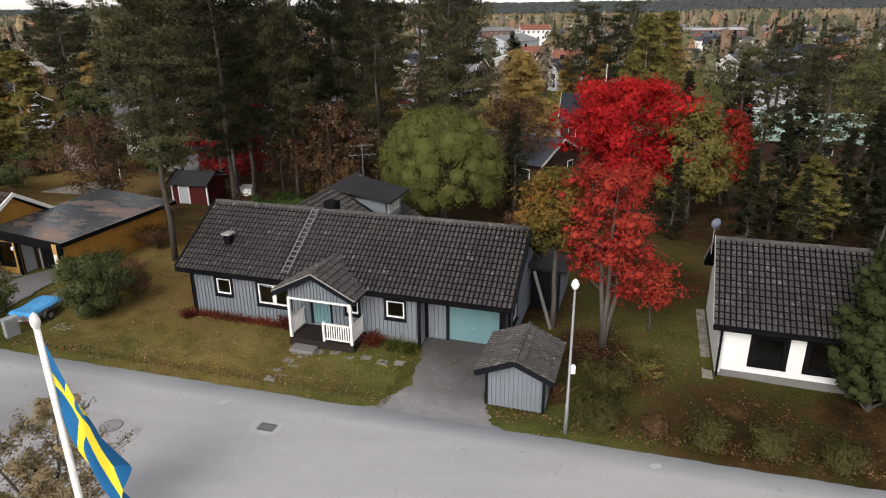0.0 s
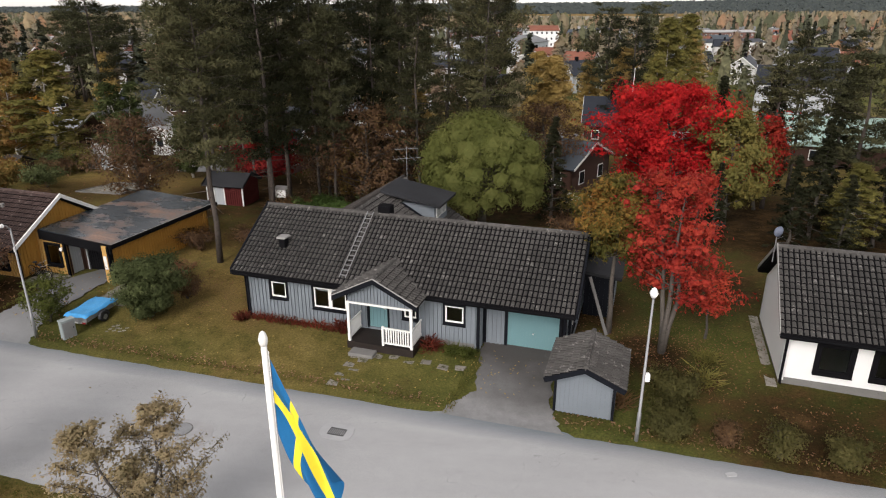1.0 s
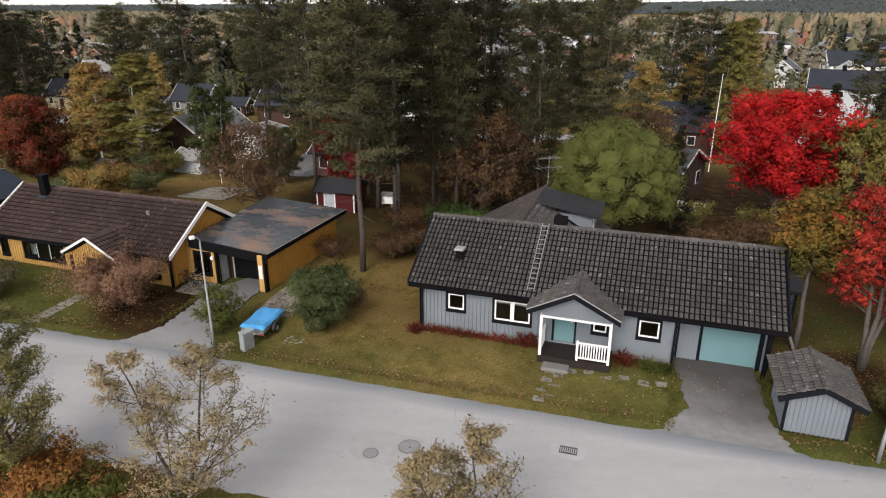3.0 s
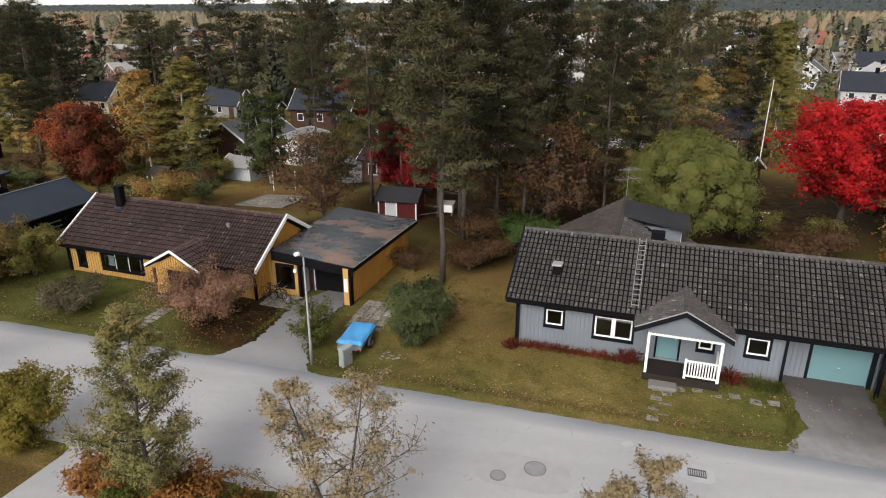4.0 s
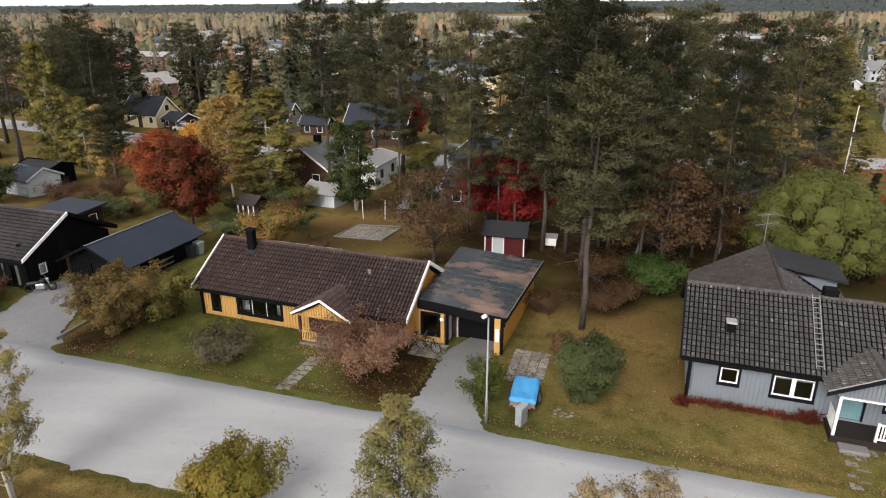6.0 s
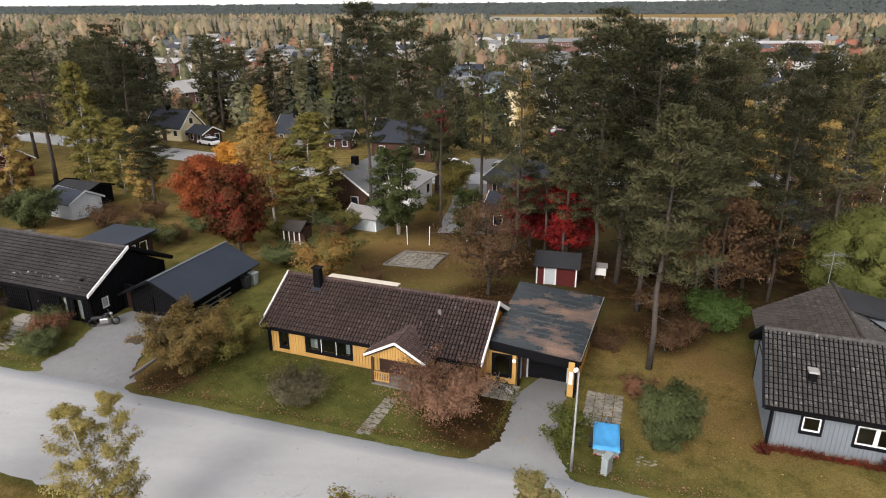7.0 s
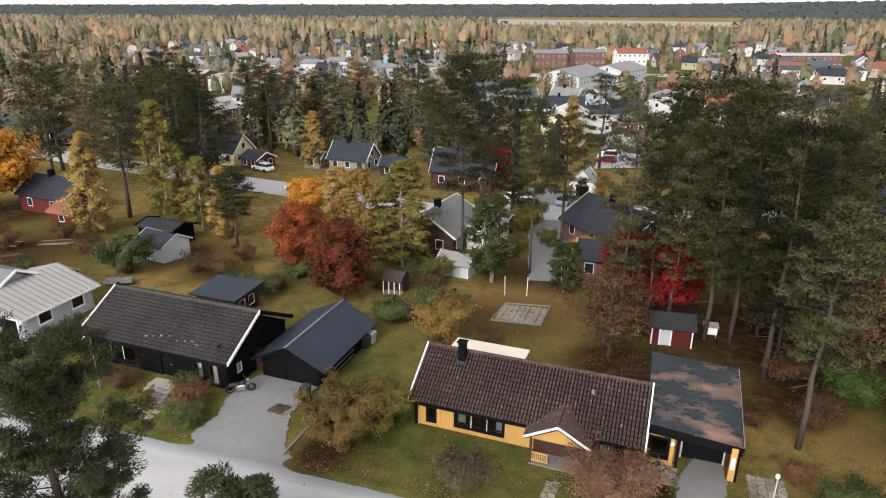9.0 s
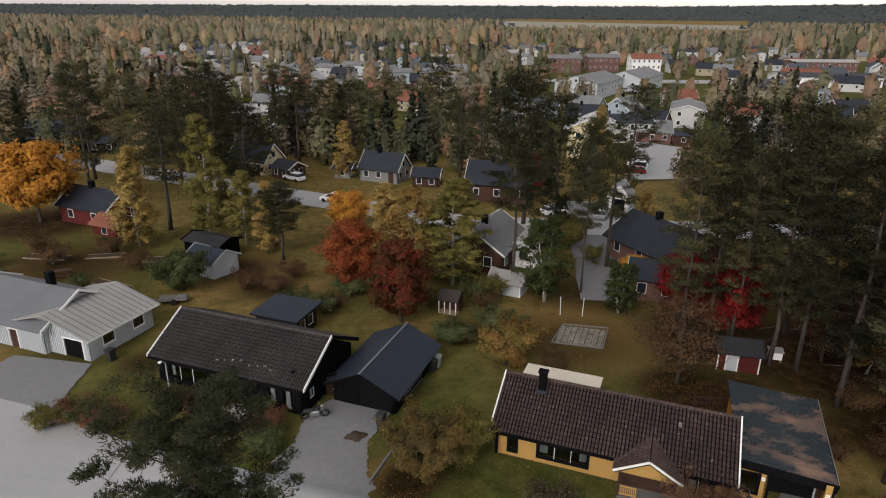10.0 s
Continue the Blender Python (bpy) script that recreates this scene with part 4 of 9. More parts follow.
pw.box(6.65, -0.79, 2.54, 6.75, 0.4, 2.63)
pw.box(9.7, -0.79, 2.54, 9.8, 0.4, 2.63)
part("porch_beam", pw, PAINT_WHITE, gh)
for u in (6.7, 9.75):
    p = Shape(-0.25)
    p.box(u - 0.06, -0.91, 0.45, u + 0.06, -0.79, 2.54)
    part("porch_post", p, PAINT_WHITE, gh)
p = Shape(-0.25)
p.box(8.32, -0.9, 0.6, 8.42, -0.8, 1.58)
part("railing_post", p, PAINT_WHITE, gh)


def railing(h, p, q, z0, z1, step=0.11):
    r, low = Shape(-0.25), Shape(-0.25)
    p, q = Vector((*p, 0)), Vector((*q, 0))
    d = q - p
    n = int(d.length / step)
    r.beam((p.x, p.y, z1), (q.x, q.y, z1), 0.06, 0.07)
    low.beam((p.x, p.y, z0 + 0.06), (q.x, q.y, z0 + 0.06), 0.06, 0.07)
    rail = part("railing", r, PAINT_WHITE, h, "white slatted porch railing")
    part("lower_rail", low, PAINT_WHITE, rail)
    for i in range(1, n):
        s = Shape(-0.25)
        c = p + d * i / n
        s.box(c.x - 0.028, c.y - 0.02, z0 + 0.05, c.x + 0.028, c.y + 0.02, z1)
        part("slat", s, PAINT_WHITE, rail)


railing(gh, (8.42, -0.85), (9.7, -0.85), 0.7, 1.5)
railing(gh, (9.75, -0.8), (9.75, 0.45), 0.7, 1.5)
railing(gh, (6.7, -0.8), (6.7, 0.45), 0.7, 1.5)
p = Shape(-0.25)
p.box(6.6, -0.95, 0.15, 9.85, 0.5, 0.62)
part("porch_deck", p, DECK, gh, "dark brown wooden porch deck")
p = Shape(-0.25)
p.soft_box(6.9, -1.55, 0.15, 8.1, -0.97, 0.38, 0.03)
part("doorstep", p, CONCRETE, gh, "grey concrete doorstep")
# rear wing
wl_ = Wall(gh, (0.9, 11.2), (0.9, 7.1), 0.3, 2.85)
wl_.build(PAINT_GREY)
wb = Wall(gh, (8.4, 11.2), (0.9, 11.2), 0.3, [(0, 2.85), (3.75, 5.0), (7.5, 2.85)])
wb.build(PAINT_GREY)
Wall(gh, (8.4, 7.1), (8.4, 11.2), 0.3, 2.85).build(PAINT_GREY)
wr = Shape(-0.25)
wr.slab([(0.45, 11.6, 2.8), (0.45, 3.9, 2.8), (4.65, 3.9, 5.28), (4.65, 11.6, 5.28)], 0.14)
wr.slab([(8.85, 3.9, 2.8), (8.85, 11.6, 2.8), (4.65, 11.6, 5.28), (4.65, 3.9, 5.28)], 0.14)
wing = part("wing_roof", wr, PAINT_BLACK, gh)
TILED.append((wing, Vector((0.45, 11.6, 2.55)), Vector((0, -1, 0)), Vector((4.2, 0, 2.48)), 7.6, TILE_WORN, ("wing", 0, 0, 0)))
TILED.append((wing, Vector((8.85, 4.0, 2.55)), Vector((0, 1, 0)), Vector((-4.2, 0, 2.48)), 7.6, TILE_GREY, ("wing", 0, 0, 0)))
cap = Shape(-0.25)
for i in range(20):
    a = 4.2 + 7.4 * i / 20
    cap.tube([(4.65, a, 5.3), (4.65, a + 0.39, 5.315)], [0.12, 0.11], 8)
part("ridge_tile", cap, TILE_WORN, wing)
dm = Shape(-0.25)
dm.box(5.9, 8.05, 3.2, 7.85, 10.4, 4.72)
part("dormer", dm, PAINT_GREY, gh)
dm = Shape(-0.25)
dm.slab([(4.7, 7.7, 5.42), (8.3, 7.7, 4.78), (8.3, 10.8, 4.78), (4.7, 10.8, 5.42)], 0.14)
part("dormer_roof", dm, FELT_BLACK, gh)
for k in (0, 1):
    dw = Shape(-0.25)
    dw.box(7.85, 8.35 + 0.95 * k, 3.85, 7.9, 9.1 + 0.95 * k, 4.55)
    d_ = part("dormer_window", dw, PAINT_WHITE, gh)
    dw = Shape(-0.25)
    dw.box(7.9, 8.43 + 0.95 * k, 3.93, 7.91, 9.02 + 0.95 * k, 4.47)
    part("pane", dw, GLASS, d_)
dw = Shape(-0.25)
dw.beam((5.9, 8.03, 4.65), (7.9, 8.03, 3.5), 0.05, 0.22)
part("dormer_trim", dw, PAINT_NAVY, gh)
# side annex behind the garage
ax = house_base("annex", (-13.2, 29.1), -15.4, 0.25, "dark boarded lean-to annex with flat felt roof", "outbuilding")
aw = Wall(ax, (16.6, 5.6), (18.0, 5.6), 0.2, 2.7, cuts=[])
aw.build(PAINT_NAVY)
Wall(ax, (18.0, 5.6), (18.0, 9.5), 0.2, 2.6).build(PAINT_GREY)
Wall(ax, (18.0, 9.5), (16.6, 9.5), 0.2, 2.6).build(PAINT_NAVY)
s = Shape(-0.25)
s.slab([(16.5, 5.2, 2.95), (18.4, 5.2, 2.75), (18.4, 9.9, 2.75), (16.5, 9.9, 2.95)], 0.16)
part("roof", s, FELT_BLACK, ax)
corner_board(ax, 18.0, 5.6, 0.2, 2.65, PAINT_NAVY)

# -- small garden shed by the drive --
sh = house_base("garden_shed", (-13.2, 29.1), -15.4, 0.3, "small grey boarded shed with dark tiled gable roof", "shed")
for p, q, top in (((16.5, -3.1), (18.7, -3.1), [(0, 1.85), (1.1, 2.35), (2.2, 1.85)]), ((18.7, -3.1), (18.7, -0.5), 1.85), ((18.7, -0.5), (16.5, -0.5), [(0, 1.85), (1.1, 2.35), (2.2, 1.85)]), ((16.5, -0.5), (16.5, -3.1), 1.85)):
    Wall(sh, p, q, 0.3, top, 0.08).build(PAINT_GREY, 0.16)
s = Shape(-0.3)
u0, um, u1 = 16.1, 17.6, 19.1
s.slab([(u0, -0.2, 1.85), (u0, -3.45, 1.85), (um, -3.45, 2.5), (um, -0.2, 2.5)], 0.1)
s.slab([(u1, -3.45, 1.85), (u1, -0.2, 1.85), (um, -0.2, 2.5), (um, -3.45, 2.5)], 0.1)
sroof = part("roof", s, PAINT_BLACK, sh)
TILED.append((sroof, Vector((u0, -0.2, 1.55)), Vector((0, -1, 0)), Vector((um - u0, 0, 0.65)), 3.25, TILE_GREY, ("shed", 0, 0, 0)))
TILED.append((sroof, Vector((u1, -3.45, 1.55)), Vector((0, 1, 0)), Vector((um - u1, 0, 0.65)), 3.25, TILE_GREY, ("shed", 0, 0, 0)))
s = Shape(-0.3)
for i in range(9):
    s.tube([(um, -3.45 + 0.36 * i, 2.53), (um, -3.45 + 0.36 * i + 0.38, 2.515)], [0.12, 0.105], 8)
part("ridge_tile", s, TILE_GREY, sroof)
s = Shape(-0.3)
for ua in (u0, u1):
    s.beam((ua, -3.47, 1.79), (um, -3.47, 2.44), 0.04, 0.2)
part("bargeboard", s, PAINT_NAVY, sroof)
for u in (16.5, 18.7):
    corner_board(sh, u, -3.1, 0.3, 1.85, PAINT_NAVY, 0.1)

# -- yellow house with carport --
yh = house_base("house", (-40.97, 36.98), -16.1, 0.3, "ochre yellow boarded bungalow with brown tiled roof and white verges")
ycuts = [(0.75, 0.95, 1.28, 1.98), (2.65, 1.0, 5.75, 1.95), (9.3, 0.45, 10.2, 2.05), (11.3, 0.95, 12.9, 1.95)]
yf = Wall(yh, (0.4, 0.4), (14.15, 0.4), 0.5, 2.25, cuts=ycuts)
yf.build(PAINT_YELLOW)
yf.window(*ycuts[0], PAINT_BLACK, PAINT_BLACK)
yf.window(*ycuts[1], PAINT_BLACK, PAINT_BLACK, 3)
yf.window(*ycuts[3], PAINT_BLACK, PAINT_BLACK, 2)
yf.blind(2.7, 1.0, 3.2, 1.95, PAINT_PALE)
yf.blind(5.2, 1.0, 5.7, 1.95, PAINT_PALE)
yf.blind(11.6, 0.95, 12.0, 1.95, PAINT_WHITE)
door(yf, 9.3, 0.45, 10.2, 2.05, PAINT_BROWN, PAINT_BLACK, label="brown wooden front door")
ytop = [(0, 2.25), (3.25, 4.35), (6.5, 2.25)]
Wall(yh, (0.4, 6.9), (0.4, 0.4), 0.4, ytop).build(PAINT_YELLOW)
Wall(yh, (14.15, 0.4), (14.15, 6.9), 0.4, ytop).build(PAINT_ORANGE)
Wall(yh, (14.15, 6.9), (0.4, 6.9), 0.4, 2.25).build(PAINT_YELLOW)
plinth(yh, 0.4, 0.4, 14.15, 6.9, 0.0, 0.5, SOIL)
gable_roof(yh, 0.0, 14.5, 0.0, 7.2, 2.36, 4.58, TILE_BROWN, tile=TILE_BROWN, barge=PAINT_WHITE, barge_w=0.17)
for u in (0.4, 14.15):
    corner_board(yh, u, 0.4, 0.4, 2.25, PAINT_BLACK)
downpipe(yh, 0.3, 0.4, 0.35, 2.28, 0.42)
c = Shape(-0.3)
c.soft_box(2.35, 2.75, 3.3, 2.85, 3.2, 5.5, 0.04)
ych = part("chimney", c, PAINT_BLACK, yh, "black sheet-metal chimney")
c = Shape(-0.3)
c.box(2.28, 2.68, 5.5, 2.92, 3.27, 5.56)
part("chimney_cap", c, PAINT_BLACK, ych)
c = Shape(-0.3)
c.slab([(2.28, 2.55, 4.1), (2.92, 2.55, 4.1), (2.92, 2.75, 4.22), (2.28, 2.75, 4.22)], 0.04)
part("chimney_flashing", c, FELT_DARK, ych)
c = Shape(-0.3)
c.soft_box(11.05, 2.38, 3.7, 11.25, 2.55, 4.14, 0.03)
part("roof_vent", c, CONCRETE, yh)
# yellow porch
qf, qz, qu, ql, qr, qe = -1.0, 3.32, 9.7, 7.75, 11.6, 2.25
qin = (qz - 2.36) / ((4.58 - 2.36) / 3.6)
c = Shape(-0.3)
c.slab([(ql, 0.0, qe), (ql, qf, qe), (qu, qf, qz), (qu, qin, qz)], 0.12)
c.slab([(qr, qf, qe), (qr, 0.0, qe), (qu, qin, qz), (qu, qf, qz)], 0.12)
qroof = part("porch_roof", c, PAINT_BLACK, yh)
TILED.append((qroof, Vector((ql, qin, qe - 0.3)), Vector((0, -1, 0)), Vector((qu - ql, 0, qz - qe)), qin - qf, TILE_BROWN, ("porch_l", ql, qu, qin)))
TILED.append((qroof, Vector((qr, qf, qe - 0.3)), Vector((0, 1, 0)), Vector((qu - qr, 0, qz - qe)), qin - qf, TILE_BROWN, ("porch_r", qr, qu, qin)))
c = Shape(-0.3)
for ua in (ql, qr):
    c.beam((ua, qf - 0.02, qe + 0.05), (qu, qf - 0.02, qz + 0.05), 0.06, 0.13)
part("porch_bargeboard", c, PAINT_WHITE, qroof)
Wall(yh, (8.1, -0.75), (11.3, -0.75), 2.12, [(0, 2.22), (1.6, 3.1), (3.2, 2.22)], 0.08).build(PAINT_YELLOW, 0.16, "porch_gable")
# added dark sheet: the porch recess's shade given as a brown panel
c = Shape(-0.3)
c.box(8.1, 0.28, 0.45, 11.3, 0.34, 2.2)
part("porch_panelling", c, PAINT_BROWN, yh, "dark brown sheet standing in for the shaded porch recess")
for u in (8.15, 11.25):
    c = Shape(-0.3)
    c.box(u - 0.07, -0.82, 0.2, u + 0.07, -0.68, 2.1)
    part("porch_post", c, PAINT_BROWN, yh)
c = Shape(-0.3)
c.box(8.1, -0.85, 0.1, 11.3, 0.4, 0.42)
part("porch_deck", c, CONCRETE, yh)
c = Shape(-0.3)
c.beam((8.2, -0.75, 1.15), (9.2, -0.75, 1.15), 0.05, 0.07)
yrail = part("porch_railing", c, PAINT_YELLOW, yh)
c = Shape(-0.3)
c.beam((8.2, -0.75, 0.6), (9.2, -0.75, 0.6), 0.05, 0.07)
part("lower_rail", c, PAINT_YELLOW, yrail)
for i in range(9):
    c = Shape(-0.3)
    c.box(8.25 + i * 0.11, -0.78, 0.55, 8.3 + i * 0.11, -0.74, 1.13)
    part("slat", c, PAINT_YELLOW, yrail)
# entrance wall and carport
cw = Wall(yh, (14.15, 1.8), (16.3, 1.8), 0.4, [(0, 2.85), (2.15, 2.7)], cuts=[(0.62, 0.95, 1.62, 2.2)])
cw.build(PAINT_YELLOW)
cw.window(0.62, 0.95, 1.62, 2.2, PAINT_BLACK, PAINT_BLACK)
cside = Wall(yh, (16.3, 1.8), (16.3, 2.9), 0.35, 2.75, cuts=[(0.16, 0.37, 0.98, 2.3)])
cside.build(PAINT_BROWN)
door(cside, 0.16, 0.37, 0.98, 2.3, PAINT_PALE, PAINT_BROWN, label="pale grey side door in the carport")
cg = Wall(yh, (16.3, 2.9), (19.3, 2.9), 0.35, 2.5, cuts=[(0.3, 0.37, 2.6, 2.25)])
cg.build(PAINT_BROWN, 0.25)
door(cg, 0.3, 0.37, 2.6, 2.25, PAINT_BLACK, PAINT_PALE, label="black slatted garage door", handle=False)
c = Shape(-0.3)
c.tube([(16.0, 1.78, 2.0), (16.0, 1.66, 2.0)], [0.11, 0.11], 12)
part("wall_lamp", c, LAMP_GLASS, yh, "round white wall lamp")
Wall(yh, (19.5, 1.9), (19.5, 10.3), 0.4, 2.45).build(PAINT_ORANGE)
Wall(yh, (19.5, 10.3), (14.5, 10.3), 0.4, 2.45).build(PAINT_ORANGE)
Wall(yh, (14.5, 10.3), (14.5, 6.9), 0.4, 2.45).build(PAINT_ORANGE)
c = Shape(-0.3)
c.box(19.13, 1.62, 0.35, 19.47, 1.9, 2.6)
pil = part("carport_pillar", c, PAINT_YELLOW, yh)
c = Shape(-0.3)
c.box(19.47, 1.6, 0.35, 19.6, 1.9, 2.55)
part("corner_board", c, PAINT_BLACK, yh)
c = Shape(-0.3)
c.box(19.19, 1.59, 1.2, 19.4, 1.62, 2.0)
part("notice_board", c, PAINT_WHITE, yh, "small white board on the pillar")
corner_board(yh, 16.3, 1.7, 0.4, 2.5, PAINT_BLACK, 0.13)
# flat roof falling to the open side, with deep black fascias
c = Shape(-0.3)
c.slab([(14.5, 1.75, 3.08), (19.7, 1.75, 2.68), (19.9, 10.9, 2.7), (14.2, 10.5, 3.2)], 0.1)
croof = part("carport_roof", c, FELT_LEAF, yh, "dark flat roof strewn with rust-brown pine needles")
for i in range(1, 12):
    c = Shape(-0.3)
    k = i / 12
    c.beam((14.5 - 0.3 * k, 1.75 + 8.75 * k, 3.075 + 0.12 * k), (19.68 + 0.2 * k, 1.75 + 9.15 * k, 2.678 + 0.02 * k), 0.03, 0.022)
    part("roof_seam", c, FELT_LEAF, croof)
c = Shape(-0.3)
c.hexa([(14.52, 1.66, 2.5), (19.72, 1.66, 2.14), (19.72, 1.744, 2.14), (14.52, 1.744, 2.5)],
       [(14.52, 1.66, 3.06), (19.72, 1.66, 2.66), (19.72, 1.744, 2.66), (14.52, 1.744, 3.06)])
part("fascia", c, PAINT_BLACK, croof)
c = Shape(-0.3)
c.beam((19.75, 1.7, 2.56), (19.94, 10.9, 2.58), 0.06, 0.26)
part("fascia", c, PAINT_BLACK, croof)
c = Shape(-0.3)
c.beam((19.76, 1.72, 2.69), (19.95, 10.9, 2.71), 0.04, 0.03)
part("roof_edge", c, METAL_PALE, croof)
# patio roof behind the yellow house
pt = house_base("patio_roof", (-40.97, 36.98), -16.1, 0.3, "pale flat patio canopy on slim posts", "canopy")
c = Shape(-0.3)
c.slab([(0.4, 6.95, 2.75), (5.9, 6.95, 2.75), (5.9, 8.6, 2.62), (0.4, 8.6, 2.62)], 0.08)
part("canopy", c, surf("cream_canopy_sheet", (0.62, 0.57, 0.47), 0.06, 0.6, 14, 0.5, 0.1), pt)
for u in (0.6, 3.1, 5.7):
    c = Shape(-0.3)
    c.box(u - 0.05, 8.4, 0.1, u + 0.05, 8.5, 2.55)
    part("post", c, PAINT_WHITE, pt)

# -- black house with garage --
bh = house_base("house", (-66.74, 43.22), -15.9, 0.2, "black-stained boarded bungalow with dark tiled roof and white verges")
bcuts = [(0.95, 1.0, 4.4, 2.15), (6.75, 0.35, 7.75, 2.3), (9.7, 0.75, 10.5, 2.2), (11.0, 0.45, 11.9, 2.2)]
bf = Wall(bh, (0.4, 0.5), (13.05, 0.5), 0.3, 2.6, cuts=bcuts)
bf.build(PAINT_BLACK)
bf.window(*bcuts[0], PAINT_BLACK, PAINT_BLACK, 3)
bf.blind(1.0, 1.0, 1.25, 2.15, PAINT_PALE)
bf.window(*bcuts[2], PAINT_BLACK, PAINT_BLACK)
bf.blind(9.75, 0.75, 10.2, 2.2, PAINT_WHITE)
bf.window(*bcuts[3], PAINT_BLACK, PAINT_BLACK)
bf.blind(11.05, 0.45, 11.4, 2.2, PAINT_WHITE)
door(bf, 6.75, 0.35, 7.75, 2.3, PAINT_BLACK, PAINT_BLACK, label="dark wooden front door")
btop = [(0, 2.6), (3.6, 4.7), (7.2, 2.6)]
Wall(bh, (0.4, 7.7), (0.4, 0.5), 0.3, btop).build(PAINT_BLACK)
brw = Wall(bh, (13.05, 0.5), (13.05, 7.7), 0.2, btop, cuts=[(0.9, 1.2, 1.5, 2.0)])
brw.build(PAINT_BLACK)
brw.window(0.9, 1.2, 1.5, 2.0, PAINT_BLACK, PAINT_WHITE)
brw.blind(0.9, 1.2, 1.5, 2.0, PAINT_WHITE, 0.15)
Wall(bh, (13.05, 7.7), (0.4, 7.7), 0.3, 2.6).build(PAINT_BLACK)
plinth(bh, 0.4, 0.5, 13.05, 7.7, -0.3, 0.3)
gable_roof(bh, 0.0, 13.47, 0.0, 8.17, 2.75, 4.96, TILE_BLACK, tile=TILE_BLACK, barge=PAINT_WHITE, barge_back=PAINT_BLACK, barge_w=0.15)
c = Shape(-0.2)
c.soft_box(11.9, 0.95, 3.05, 12.25, 1.3, 3.5, 0.03)
part("roof_vent", c, PAINT_BLACK, bh)
for u, v, n in ((5.7, 0.75, 3), (8.4, 0.85, 4), (6.9, 1.0, 2)):
    for i in range(n):
        c = Shape(-0.2)
        a, b = u + i * 0.6, v + 0.1 * ((i * 7) % 3)
        c.soft_box(a, b, 2.75 + 0.541 * b, a + 0.22, b + 0.1, 2.84 + 0.541 * b, 0.01)
        part("snow_guard", c, METAL_PALE, bh)
# black garage, ridge across the street line
ga = house_base("garage", (-66.74, 43.22), -15.9, 0.0, "black boarded garage with blue-grey sheet roof", "garage")
gtop = [(0, 2.0), (2.45, 3.25), (4.9, 1.95)]
gfw = Wall(ga, (14.1, 3.0), (19.0, 3.0), -0.1, gtop, cuts=[(2.0, 0.0, 4.4, 1.95)])
gfw.build(PAINT_BLACK)
door(gfw, 2.0, 0.0, 4.4, 1.95, PAINT_BLACK, PAINT_BLACK, label="black boarded garage door", handle=False)
Wall(ga, (19.0, 3.0), (19.0, 10.6), -0.4, 1.95).build(PAINT_BLACK)
Wall(ga, (19.0, 10.6), (14.1, 10.6), -0.4, [(0, 1.95), (2.45, 3.25), (4.9, 2.0)]).build(PAINT_BLACK)
Wall(ga, (14.1, 10.6), (14.1, 3.0), -0.4, 2.0).build(PAINT_BLACK)
lk = Wall(ga, (13.05, 3.4), (14.1, 3.4), 0.0, 2.3, cuts=[(0.15, 0.0, 0.9, 2.0)])
lk.build(PAINT_BLACK)
door(lk, 0.15, 0.0, 0.9, 2.0, PAINT_BROWN, PAINT_BLACK)
c = Shape()
c.slab([(13.5, 11.0, 1.98), (13.5, 2.45, 1.98), (16.5, 2.45, 3.42), (16.5, 11.0, 3.42)], 0.12)
c.slab([(19.55, 2.45, 1.95), (19.55, 11.0, 1.95), (16.5, 11.0, 3.42), (16.5, 2.45, 3.42)], 0.12)
groof = part("roof", c, FELT_DARK, ga)
c = Shape()
c.beam((16.5, 2.4, 3.44), (16.5, 11.05, 3.44), 0.16, 0.03)
part("ridge_cap", c, METAL_GREY, groof)
for ua, ub in ((13.5, 16.5), (19.55, 16.5)):
    c = Shape()
    c.beam((ua, 2.43, 1.9), (ub, 2.43, 3.36), 0.04, 0.17)
    part("bargeboard", c, PAINT_BLACK, groof)
c = Shape()
for zz in (0.75, 1.15):
    c.beam((19.15, 4.4, zz), (19.15, 7.6, zz), 0.05, 0.09)
part("ladder", c, METAL_GREY, ga, "grey ladder hung along the garage wall")
# flat-roofed annex behind the black house
an = house_base("annex", (-66.74, 43.22), -15.9, 0.2, "dark flat-roofed garden room", "outbuilding")
for p, q in (((2.6, 9.8), (6.6, 9.8)), ((6.6, 9.8), (6.6, 13.2)), ((6.6, 13.2), (2.6, 13.2)), ((2.6, 13.2), (2.6, 9.8))):
    cuts = [(0.6, 0.9, 1.5, 1.9), (1.9, 0.9, 2.8, 1.9)] if p[0] == 6.6 and q[0] == 6.6 else []
    w = Wall(an, p, q, 0.0, 2.35, 0.1, cuts)
    w.build(PAINT_BROWN)
    for cc in cuts:
        w.window(*cc, PAINT_BLACK, PAINT_WHITE)
c = Shape(-0.2)
c.slab([(2.2, 9.4, 2.42), (7.0, 9.4, 2.42), (7.0, 13.6, 2.6), (2.2, 13.6, 2.6)], 0.16)
part("roof", c, FELT_DARK, an)

# -- white house by the tall hedge --
wh = house_base("house", (10.85, 23.45), -15.8, 0.35, "white rendered house with dark tiled roof and black trim")
wc = [(1.3, 1.25, 2.45, 2.4), (3.3, 1.25, 4.45, 2.4)]
wf = Wall(wh, (0.35, 0.55), (11.6, 0.55), 0.75, 2.8, cuts=wc)
wf.build(RENDER_WHITE, 0)
wf.window(*wc[0], PAINT_BLACK, PAINT_BLACK, 1, 0.14)
wf.window(*wc[1], PAINT_BLACK, PAINT_BLACK, 1, 0.14)
wtop = [(0, 2.8), (3.1, 5.05), (6.2, 2.8)]
